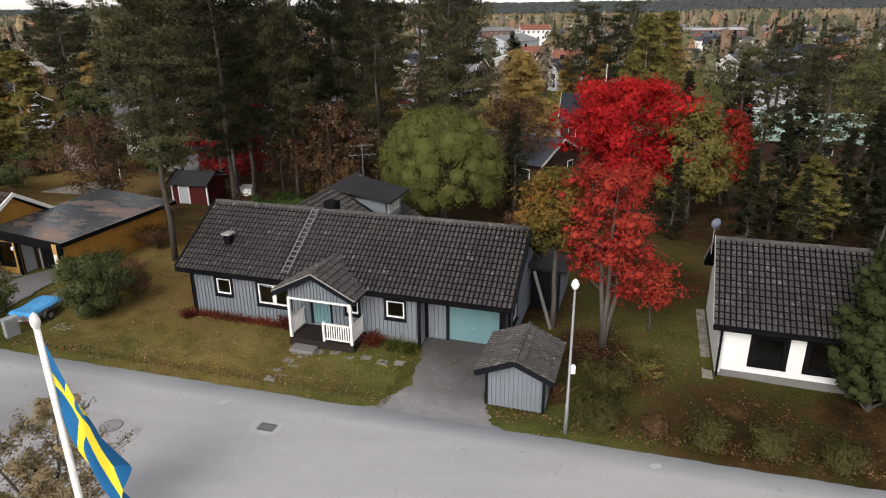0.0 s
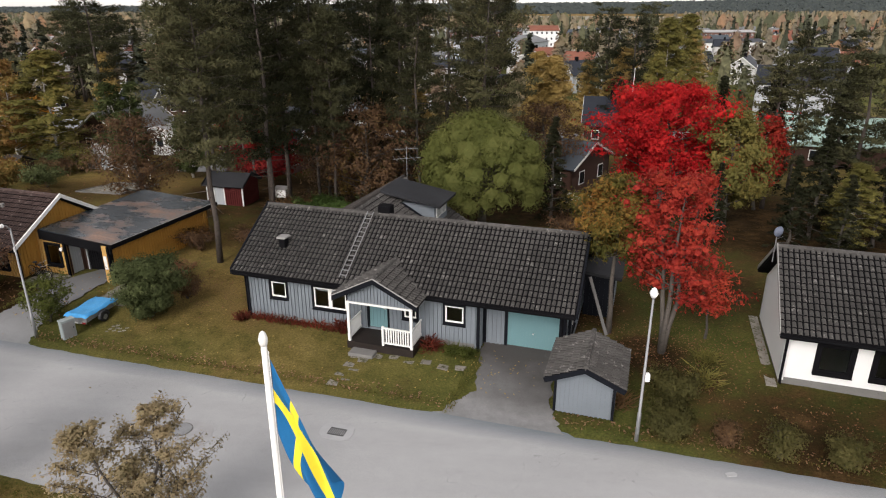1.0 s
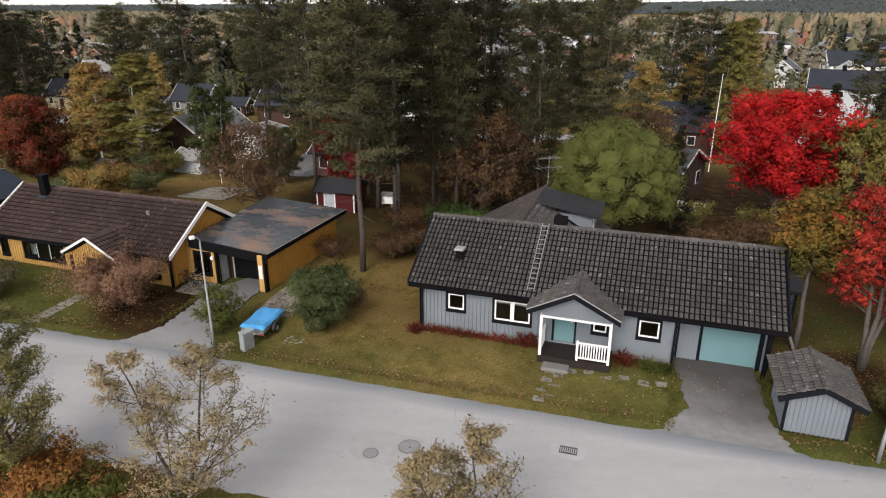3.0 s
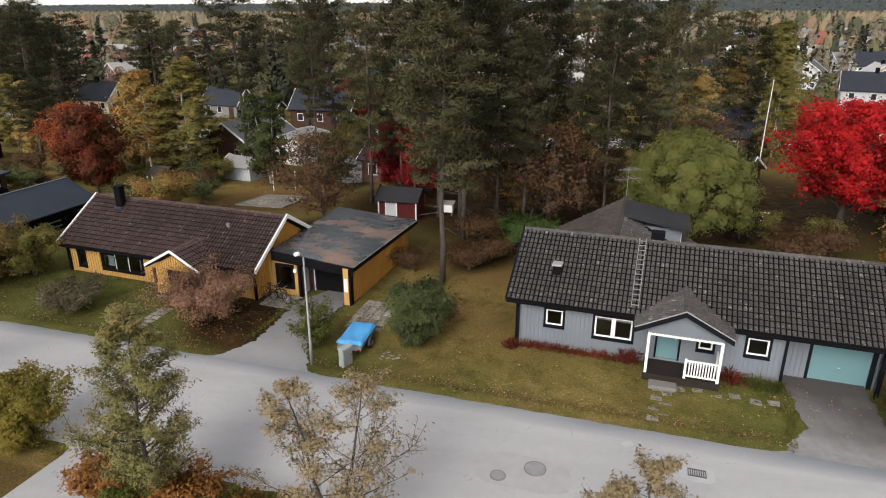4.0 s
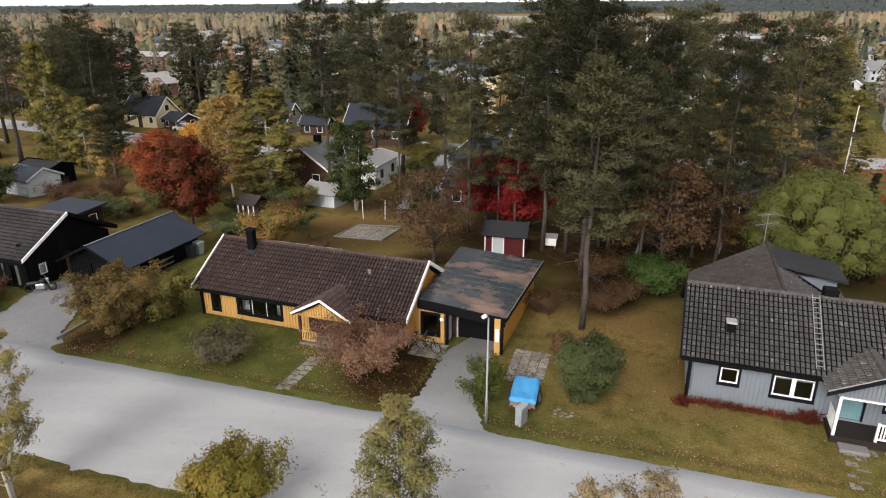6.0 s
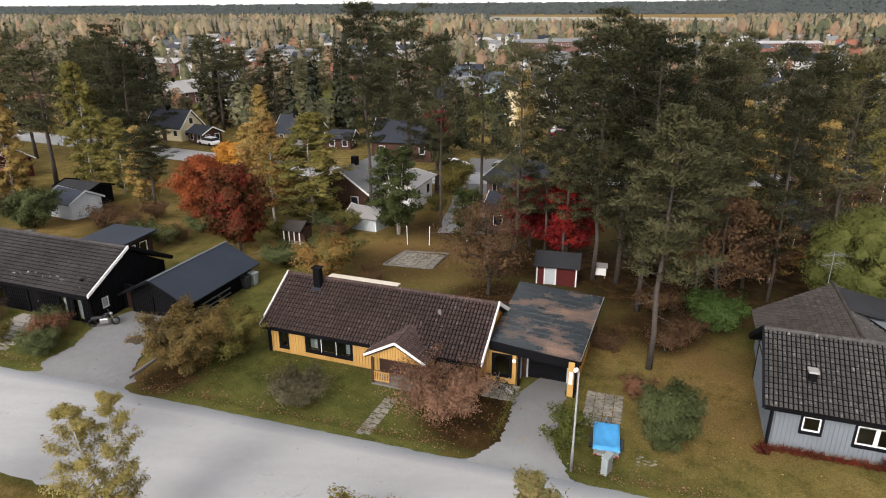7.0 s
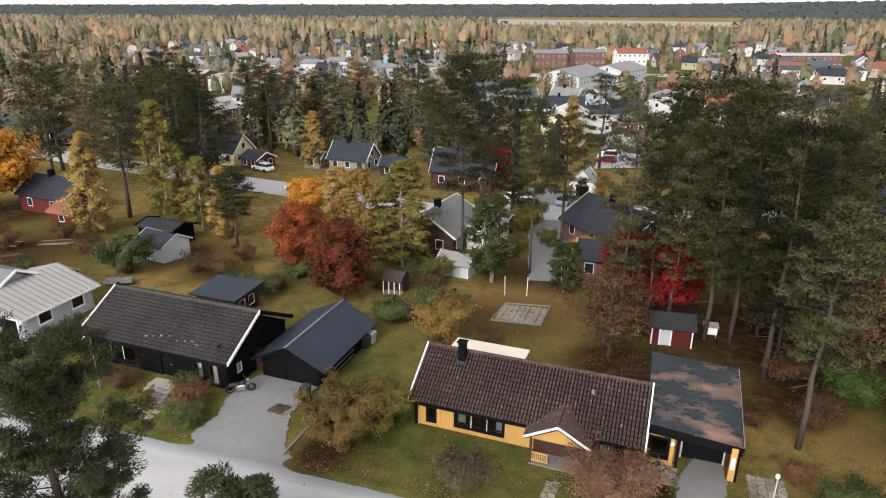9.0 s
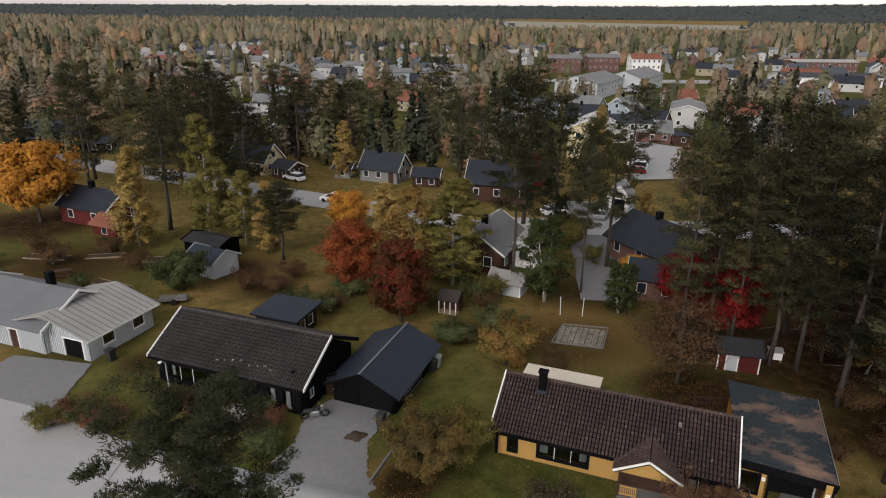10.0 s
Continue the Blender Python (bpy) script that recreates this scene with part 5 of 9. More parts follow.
Wall(wh, (0.35, 6.75), (0.35, 0.55), 0.6, wtop).build(RENDER_WHITE, 0)
Wall(wh, (11.6, 0.55), (11.6, 6.75), 0.6, wtop).build(RENDER_WHITE, 0)
Wall(wh, (11.6, 6.75), (0.35, 6.75), 0.6, 2.8).build(RENDER_WHITE, 0)
plinth(wh, 0.35, 0.55, 11.6, 6.75, -0.1, 0.75)
gable_roof(wh, 0.0, 12.0, 0.0, 7.3, 2.92, 5.35, TILE_GREY, tile=TILE_GREY, barge=METAL_PALE, barge_w=0.1)
downpipe(wh, 0.42, 0.55, 0.5, 2.85, 0.5)
corner_board(wh, 0.42, 0.5, 0.5, 2.8, PAINT_BLACK, 0.09)
c = Shape(-0.35)
c.box(-0.1, 0.2, 0.15, 0.3, 7.0, 0.45)
part("side_step", c, STONE, wh, "grey concrete ledge along the gable")


# -- pale house with the light metal roof --
lh = house_base("house", (-72.7, 45.2), -16, 0.2, "pale grey house with blue-grey roof and light metal garage roof")
lf = Wall(lh, (-7.2, 0.5), (-0.6, 0.5), 0.0, [(0, 3.0), (2.6, 3.75), (6.6, 2.5)], cuts=[(3.9, 0.05, 5.9, 2.05)])
lf.build(PAINT_PALE)
door(lf, 3.9, 0.05, 5.9, 2.05, PAINT_BLACK, PAINT_WHITE, label="black garage door", handle=False)
ls = Wall(lh, (-0.6, 0.5), (-0.6, 7.3), 0.0, 2.5, cuts=[(1.4, 1.25, 2.5, 2.15), (4.6, 1.25, 5.7, 2.15)])
ls.build(PAINT_PALE)
for a in (1.4, 4.6):
    ls.window(a, 1.25, a + 1.1, 2.15, PAINT_WHITE, PAINT_BLACK)
Wall(lh, (-0.6, 7.3), (-7.2, 7.3), 0.0, [(0, 2.5), (4.0, 3.75), (6.6, 3.0)]).build(PAINT_PALE)
c = Shape(-0.2)
c.slab([(0.05, -0.05, 2.6), (0.05, 7.7, 2.6), (-4.6, 7.7, 4.0), (-4.6, -0.05, 4.0)], 0.1)
c.slab([(-8.2, 7.7, 3.0), (-8.2, -0.05, 3.0), (-4.6, -0.05, 4.0), (-4.6, 7.7, 4.0)], 0.1)
lroof = part("garage_roof", c, METAL_PALE, lh, "light metal sheet roof with raised seams")
for i in range(14):
    c = Shape(-0.2)
    y = 0.1 + i * 0.575
    c.beam((0.06, y, 2.62), (-4.6, y, 4.02), 0.035, 0.035)
    part("roof_seam", c, METAL_GREY, lroof)
c = Shape(-0.2)
c.box(0.02, -0.05, 2.42, 0.08, 7.7, 2.6)
part("fascia", c, PAINT_WHITE, lroof)
lm = Wall(lh, (-16.0, 0.0), (-4.9, 0.0), 0.0, 2.7, cuts=[(7.2, 0.1, 8.1, 2.1), (3.0, 0.9, 4.6, 2.0)])
lm.build(PAINT_PALE)
door(lm, 7.2, 0.1, 8.1, 2.1, PAINT_BROWN, PAINT_WHITE, label="dark front door")
lm.window(3.0, 0.9, 4.6, 2.0, PAINT_WHITE, PAINT_WHITE, 2)
Wall(lh, (-4.9, 0.0), (-4.9, 7.0), 0.0, [(0, 2.7), (3.5, 4.6), (7.0, 2.7)]).build(PAINT_PALE)
Wall(lh, (-16, 7.0), (-16, 0.0), 0.0, [(0, 2.7), (3.5, 4.6), (7.0, 2.7)]).build(PAINT_PALE)
Wall(lh, (-4.9, 7.0), (-16, 7.0), 0.0, 2.7).build(PAINT_PALE)
gable_roof(lh, -16.5, -4.3, -0.6, 7.6, 2.75, 4.85, METAL_GREY, 0.12, None, PAINT_WHITE, 0.16, gutter=None)
c = Shape(-0.2)
c.soft_box(-8.6, 3.9, 4.2, -8.0, 4.5, 5.7, 0.04)
part("chimney", c, PAINT_BLACK, lh)


def hut(name, x, y, turn, L, D, h, rise, wall, roof, label, trim=PAINT_WHITE, dmat=PAINT_WHITE, door_u=None, category="shed", posts=False):
    """A small boarded garden building with a ridged roof and a door in its long front."""
    z = ground_z(x, y)
    H = house_base(name, (x, y), turn, z, label, category)
    H["z0"] = 0.0
    cuts = [] if door_u is None else [(door_u, 0.1, door_u + 0.8, min(1.9, h - 0.12))]
    top = [(0, h), (D / 2, h + rise), (D, h)]
    f = Wall(H, (-L / 2, -D / 2), (L / 2, -D / 2), 0, h, 0.06, cuts)
    f.build(wall, 0.18)
    if cuts:
        door(f, *cuts[0], dmat, trim, 0.03)
    Wall(H, (L / 2, -D / 2), (L / 2, D / 2), 0, top, 0.06).build(wall, 0.18)
    Wall(H, (L / 2, D / 2), (-L / 2, D / 2), 0, h, 0.06).build(wall, 0.18)
    Wall(H, (-L / 2, D / 2), (-L / 2, -D / 2), 0, top, 0.06).build(wall, 0.18)
    gable_roof(H, -L / 2 - 0.25, L / 2 + 0.25, -D / 2 - 0.3, D / 2 + 0.3, h - 0.05, h + rise + 0.12, roof, 0.08, None, roof if wall is PAINT_RED else trim, 0.12, gutter=None)
    for u in (-L / 2, L / 2):
        corner_board(H, u, -D / 2, 0, h, trim, 0.1)
    return H


hut("garden_shed", -20.95, 50.8, -10, 3.1, 2.6, 1.75, 0.65, PAINT_RED, FELT_BLACK, "small red shed with black roof and pale door", dmat=PAINT_PALE, door_u=0.65)
hut("garden_shed", -71.8, 66.5, -24, 4.2, 3.6, 1.9, 0.9, PAINT_PALE, FELT_DARK, "pale grey shed with dark roof", PAINT_PALE)
hut("garden_shed", -74.4, 72.6, -20, 5.4, 3.2, 2.0, 0.4, PAINT_BLACK, FELT_BLACK, "black lean-to shed behind the pale one", PAINT_BLACK)
hut("greenhouse", -39.2, 65.6, -20, 3.4, 3.0, 1.5, 0.7, PAINT_PALE, METAL_PALE, "small grey hut with pale roof at the fence", PAINT_WHITE)
# open play hut
ph = base_of("playhouse", -45.0, 58.8, ground_z(-45.0, 58.8), -16, "small weathered play hut with open white-posted porch", "playhouse")
c = Shape()
c.box(-0.85, 0.1, 0, 0.85, 1.5, 1.5)
part("body", c, PAINT_BROWN, ph)
c = Shape()
c.slab([(-1.05, -0.9, 1.45), (1.05, -0.9, 1.45), (1.05, 0.4, 2.15), (-1.05, 0.4, 2.15)], 0.06)
c.slab([(1.05, 1.7, 1.45), (-1.05, 1.7, 1.45), (-1.05, 0.4, 2.15), (1.05, 0.4, 2.15)], 0.06)
part("roof", c, TILE_WORN, ph)
for u in (-0.85, -0.28, 0.28, 0.85):
    c = Shape()
    c.box(u - 0.04, -0.8, 0, u + 0.04, -0.72, 1.48)
    part("post", c, PAINT_WHITE, ph)
c = Shape()
c.box(-0.9, -0.8, 0, 0.9, 0.1, 0.15)
part("floor_board", c, WOOD_RAW, ph)

# ---- loose things by the street and in the gardens ----


def flagpole(x, y, top):
    f = base_of("flagpole", x, y, 0.0, 0, "white flagpole with a drooping blue and yellow flag", "flagpole")
    s = Shape()
    s.tube([(0, 0, -0.2), (0, 0, 0.4), (0, 0, top * 0.6), (0, 0, top - 0.25)], [0.075, 0.07, 0.052, 0.036], 16)
    part("pole", s, PAINT_WHITE, f, smooth=True)
    s = Shape()
    s.tube([(0, 0, top - 0.26), (0, 0, top - 0.25), (0, 0, top - 0.225), (0, 0, top - 0.18), (0, 0, top - 0.15), (0, 0, top - 0.145), (0, 0, top - 0.09), (0, 0, top - 0.06)], [0.034, 0.042, 0.05, 0.058, 0.054, 0.052, 0.036, 0.004], 16)
    part("finial", s, PAINT_WHITE, f, "white turned wooden finial", smooth=True)
    s = Shape()
    s.tube([(0.06, -0.05, 1.2), (0.065, -0.05, top - 0.3)], [0.006, 0.006], 5)
    part("halyard", s, PAINT_WHITE, f)
    nu, nv = 48, 30
    fly, hoist = Vector((0.78, -0.3, -1.5)), 1.0
    side = fly.cross(Vector((0, 0, 1))).normalized()

    def at(a, b):
        p = Vector((0.07, -0.03, top - 0.42)) + fly * a + Vector((0, 0, -hoist * b * (1 - 0.12 * a)))
        p += side * (0.13 * a ** 0.6 * math.sin(7.5 * b + 3.2 * a) + 0.05 * a * math.sin(14 * b - 5 * a + 1))
        p += Vector((0.05, 0, 0)) * math.sin(5 * a + 4 * b) * a
        return tuple(p)

    # the cloth in nine fields: blue corners and the yellow cross
    me = bpy.data.meshes.new("flag")
    verts = [at(i / nu, j / nv) for i in range(nu + 1) for j in range(nv + 1)]
    faces = [(i * (nv + 1) + j, (i + 1) * (nv + 1) + j, (i + 1) * (nv + 1) + j + 1, i * (nv + 1) + j + 1) for i in range(nu) for j in range(nv)]
    me.from_pydata(verts, [], faces)
    me.materials.append(FLAG_BLUE)
    me.materials.append(FLAG_YELLOW)
    idx = [1 if (5 / 16 <= (i + 0.5) / nu <= 7 / 16 or 0.4 <= (j + 0.5) / nv <= 0.6) else 0 for i in range(nu) for j in range(nv)]
    me.polygons.foreach_set("material_index", idx)
    me.shade_smooth()
    ob = new("flag", me)
    ob.parent = f
    ob["label"] = "blue cloth flag with yellow cross"


flagpole(-3.9, 6.7, 11.5)


def street_lamp(x, y, h, label, arm=None, box=False, z=None):
    l = base_of("street_lamp", x, y, ground_z(x, y) if z is None else z, 0, label, "street lamp", "street lamps")
    s = Shape()
    s.tube([(0, 0, -0.2), (0, 0, 1.2), (0, 0, 1.22), (0, 0, h - 0.2)], [0.075, 0.072, 0.055, 0.038], 12)
    part("pole", s, GALV, l, smooth=True)
    s = Shape()
    if arm is None:
        s.tube([(0, 0, h - 0.28), (0, 0, h - 0.22), (0, 0, h - 0.1), (0, 0, h + 0.06), (0, 0, h + 0.12)], [0.05, 0.1, 0.15, 0.08, 0.01], 12)
        part("lamp_head", s, LAMP_GLASS, l, "white cone-shaped lamp head", smooth=True)
    else:
        a = Vector((*arm, 0))
        s.tube([(0, 0, h - 0.25), tuple(a * 0.25 + Vector((0, 0, h - 0.05))), tuple(a * 0.6 + Vector((0, 0, h)))], [0.036, 0.03, 0.028], 10)
        part("arm", s, GALV, l, smooth=True)
        s = Shape()
        s.tube([tuple(a * 0.45 + Vector((0, 0, h - 0.01))), tuple(a * 0.55 + Vector((0, 0, h - 0.01))), tuple(a * 0.95 + Vector((0, 0, h + 0.01))), tuple(a * 1.05 + Vector((0, 0, h + 0.01)))], [0.03, 0.1, 0.09, 0.02], 10)
        part("lamp_head", s, LAMP_GLASS, l, "white lamp head", smooth=True)
    if box:
        s = Shape()
        s.soft_box(0.04, -0.09, 2.55, 0.2, 0.09, 2.85, 0.03)
        part("junction_box", s, LAMP_GLASS, l, "small white box on the pole")
    return l


street_lamp(4.76, 20.3, 6.05, "slim grey street lamp with white cone head", None, True)
street_lamp(-22.55, 27.3, 5.75, "grey street lamp with short arm", (-0.26, -0.42))
street_lamp(-63.4, 39.75, 4.3, "grey street lamp by the black house", (-0.3, -0.4))

# ladder hung level on the carport wall
ld = base_of("ladder", -20.6, 36.93, 1.15, -16.1, "weathered wooden ladder hung on the ochre carport wall", "ladder")
for z in (0.0, 0.42):
    s = Shape()
    s.beam((-0.03, 0.0, z), (-0.03, 3.75, z), 0.05, 0.07)
    part("rail", s, PAINT_ORANGE, ld)
for i in range(12):
    s = Shape()
    s.tube([(-0.03, 0.16 + 0.31 * i, 0.0), (-0.03, 0.16 + 0.31 * i, 0.42)], [0.018, 0.018], 6)
    part("rung", s, PAINT_ORANGE, ld)

# electricity cabinet
cb = base_of("electricity_cabinet", -20.88, 27.28, 0.06, 55, "grey steel electricity cabinet tilted by the kerb", "cabinet")
s = Shape()
s.soft_box(-0.32, -0.16, -0.1, 0.32, 0.16, 0.92, 0.03)
part("body", s, PLASTIC_GREY, cb)
s = Shape()
s.soft_box(-0.34, -0.18, 0.92, 0.34, 0.18, 0.98, 0.02)
part("lid", s, PLASTIC_GREY, cb)
s = Shape()
s.box(-0.27, -0.185, 0.08, 0.27, -0.16, 0.86)
dd = part("door", s, GALV, cb)
s = Shape()
s.box(0.19, -0.2, 0.48, 0.22, -0.185, 0.56)
part("lock", s, PLASTIC_DARK, dd)


def wheel(parent, x, y, z, r, w, rim=GALV):
    s = Shape()
    s.tube([(x - w / 2, y, z), (x - w / 2 + 0.02, y, z), (x + w / 2 - 0.02, y, z), (x + w / 2, y, z)], [r * 0.86, r, r, r * 0.86], 20)
    t = part("wheel", s, RUBBER, parent, smooth=True)
    s = Shape()
    s.tube([(x - w / 2 - 0.006, y, z), (x + w / 2 + 0.006, y, z)], [r * 0.55, r * 0.55], 14)
    part("rim", s, rim, t)


tr = base_of("trailer", -20.63, 29.0, ground_z(-20.6, 29.0), -10, "small car trailer under a creased blue tarpaulin", "trailer")
tr.scale = (0.88, 0.9, 0.86)
s = Shape()
s.box(-0.68, -1.2, 0.42, 0.68, 1.2, 0.5)
for x in (-0.66, 0.66):
    s.box(x - 0.02, -1.2, 0.5, x + 0.02, 1.2, 0.8)
for y in (-1.18, 1.18):
    s.box(-0.66, y - 0.02, 0.5, 0.66, y + 0.02, 0.8)
part("box", s, GALV, tr)
s = Shape()
n, m = 14, 20
tv = []
for i in range(n + 1):
    for j in range(m + 1):
        x, y = -0.74 + 1.48 * i / n, -1.27 + 2.54 * j / m
        edge = min(i, n - i, 1) * min(j, m - j, 1)
        z = 0.87 + 0.012 * math.sin(3.2 * j / m * 3 + i) - 0.05 * math.sin(math.pi * i / n) * math.sin(math.pi * j / m) + 0.02 * math.cos(9 * j / m)
        tv.append((x * (1 if edge else 1.015), y, z if edge else 0.72 + 0.03 * math.sin(i * 1.3 + j)))
s.add(tv, [(i * (m + 1) + j, (i + 1) * (m + 1) + j, (i + 1) * (m + 1) + j + 1, i * (m + 1) + j + 1) for i in range(n) for j in range(m)])
part("tarpaulin", s, TARP, tr, "bright blue creased tarpaulin", smooth=True)
for x in (-0.86, 0.86):
    wheel(tr, x, -0.1, 0.29, 0.29, 0.17)
    s = Shape()
    s.tube([(x, -0.1 + 0.36 * math.cos(math.pi * k / 8), 0.3 + 0.34 * math.sin(math.pi * k / 8)) for k in range(9)], [0.085] * 9, 4)
    part("mudguard", s, PLASTIC_DARK, tr)
s = Shape()
s.beam((-0.45, 1.2, 0.44), (0, 2.0, 0.44), 0.06, 0.06)
s.beam((0.45, 1.2, 0.44), (0, 2.0, 0.44), 0.06, 0.06)
s.beam((0, 1.95, 0.44), (0, 2.25, 0.44), 0.08, 0.08)
part("drawbar", s, GALV, tr)
s = Shape()
s.tube([(0, 1.9, 0.02), (0, 1.9, 0.55)], [0.03, 0.03], 8)
part("jockey_stand", s, GALV, tr)
s = Shape()
s.box(-0.7, -1.3, 0.36, 0.7, -1.24, 0.48)
bar = part("light_bar", s, METAL_PALE, tr)
for x in (-0.58, 0.58):
    s = Shape()
    s.box(x - 0.1, -1.33, 0.37, x + 0.1, -1.3, 0.47)
    part("tail_light", s, CAR_RED, bar)
s = Shape()
s.box(-0.2, -1.315, 0.38, 0.2, -1.3, 0.47)
part("plate", s, PAINT_WHITE, bar)


def bicycle(x, y, turn, paint, label):
    b = base_of("bicycle", x, y, ground_z(x, y), turn, label, "bicycle", "bicycles by the entrance")
    for wx in (-0.52, 0.52):
        s = Shape()
        s.tube([(wx + 0.33 * math.cos(2 * math.pi * k / 20), 0, 0.34 + 0.33 * math.sin(2 * math.pi * k / 20)) for k in range(21)], [0.022] * 21, 6)
        w_ = part("wheel", s, RUBBER, b)
        s = Shape()
        for k in range(10):
            a = 2 * math.pi * k / 10
            s.tube([(wx, 0, 0.34), (wx + 0.32 * math.cos(a), 0, 0.34 + 0.32 * math.sin(a))], [0.005, 0.005], 4)
        part("spokes", s, CHROME, w_)
    s = Shape()
    for p, q in (((-0.52, 0, 0.34), (-0.1, 0, 0.3)), ((-0.1, 0, 0.3), (0.38, 0, 0.78)), ((-0.1, 0, 0.3), (-0.22, 0, 0.86)), ((-0.52, 0, 0.34), (-0.2, 0, 0.76)), ((-0.2, 0, 0.76), (0.36, 0, 0.84)), ((0.36, 0, 0.92), (0.52, 0, 0.34))):
        s.tube([p, q], [0.018, 0.018], 6)
    part("frame", s, paint, b)
    s = Shape()
    s.tube([(0.36, -0.28, 0.98), (0.4, -0.1, 1.0), (0.36, 0, 0.95), (0.4, 0.1, 1.0), (0.36, 0.28, 0.98)], [0.014] * 5, 6)
    part("handlebar", s, CHROME, b)
    s = Shape()
    s.soft_box(-0.36, -0.08, 0.86, -0.1, 0.08, 0.93, 0.03)
    part("saddle", s, PLASTIC_DARK, b)
    return b


bicycle(-26.35, 33.75, -12, CAR_BLACK, "black bicycle leaning by the yellow wall")
bicycle(-25.85, 33.3, -28, CAR_BLACK, "dark grey bicycle parked on the paving")

mb = base_of("motorcycle", -53.2, 39.9, ground_z(-53, 40), 20, "parked chrome and black motorcycle", "motorcycle")
for x in (-0.7, 0.75):
    s = Shape()
    s.tube([(x + 0.25 * math.cos(2 * math.pi * k / 18), 0, 0.31 + 0.25 * math.sin(2 * math.pi * k / 18)) for k in range(19)], [0.06] * 19, 8)
    part("wheel", s, RUBBER, mb)
s = Shape()
s.soft_box(-0.25, -0.18, 0.25, 0.35, 0.18, 0.6, 0.06)
part("engine", s, CHROME, mb)
s = Shape()
s.ball((0.2, 0, 0.78), 0.24, 12, 8, 0.6)
part("fuel_tank", s, CAR_BLACK, mb, smooth=True)
s = Shape()
s.soft_box(-0.75, -0.14, 0.62, 0.0, 0.14, 0.76, 0.05)
part("seat", s, PLASTIC_DARK, mb)
s = Shape()
s.tube([(0.72, 0.07, 0.31), (0.45, 0.07, 0.98)], [0.03, 0.025], 8)
s.tube([(0.72, -0.07, 0.31), (0.45, -0.07, 0.98)], [0.03, 0.025], 8)
part("fork", s, CHROME, mb)
s = Shape()
s.tube([(0.25, -0.4, 1.06), (0.42, -0.15, 1.0), (0.42, 0.15, 1.0), (0.25, 0.4, 1.06)], [0.016] * 4, 6)
part("handlebar", s, CHROME, mb)
s = Shape()
s.ball((0.56, 0, 0.9), 0.1)
part("headlight", s, CHROME, mb)


def bin_(x, y, turn, material, label, z=None):
    b = base_of("wheelie_bin", x, y, ground_z(x, y) if z is None else z, turn, label, "waste bin", "waste bins")
    s = Shape()
    s.hexa([(-0.22, -0.25, 0.05), (0.22, -0.25, 0.05), (0.22, 0.25, 0.05), (-0.22, 0.25, 0.05)], [(-0.28, -0.33, 0.98), (0.28, -0.33, 0.98), (0.28, 0.33, 0.98), (-0.28, 0.33, 0.98)])
    part("body", s, material, b)
    s = Shape()
    s.soft_box(-0.3, -0.36, 0.98, 0.3, 0.36, 1.06, 0.03)
    part("lid", s, material, b)
    for x_ in (-0.2, 0.2):
        s = Shape()
        s.tube([(x_ - 0.03, 0.26, 0.1), (x_ + 0.03, 0.26, 0.1)], [0.1, 0.1], 10)
        part("wheel", s, RUBBER, b)


bin_(-48.4, 39.4, -16, PLASTIC_DARK, "black wheeled bin beside the garage")
bin_(-45.6, 46.9, 70, PLASTIC_DARK, "dark wheeled bin behind the garage")
bin_(-45.3, 47.7, 70, PLASTIC_GREY, "grey wheeled bin behind the garage")
bin_(-71.6, 46.1, -16, PLASTIC_DARK, "dark bin beside the pale house")


def plate(name, x, y, w, d, turn, material, label, h=0.02, z=None, category="cover", slots=0):
    p = base_of(name, x, y, (0.0 if z is None else z), turn, label, category)
    s = Shape()
    if slots:
        s.box(-w / 2, -d / 2, -0.05, w / 2, -d / 2 + 0.04, h)
        s.box(-w / 2, d / 2 - 0.04, -0.05, w / 2, d / 2, h)
        for i in range(slots + 1):
            u = -w / 2 + w * i / slots
            s.box(u - 0.015, -d / 2, -0.05, u + 0.015, d / 2, h)
        part("grate", s, material, p)
    else:
        s.tube([(0, 0, -0.05), (0, 0, h - 0.004), (0, 0, h)], [w / 2, w / 2, w / 2 - 0.01], 28)
        part("lid", s, material, p)
        s = Shape()
        s.tube([(w / 2 * math.cos(2 * math.pi * k / 28), w / 2 * math.sin(2 * math.pi * k / 28), h - 0.006) for k in range(29)], [0.022] * 29, 6)
        part("ring", s, CONCRETE, p)
    return p


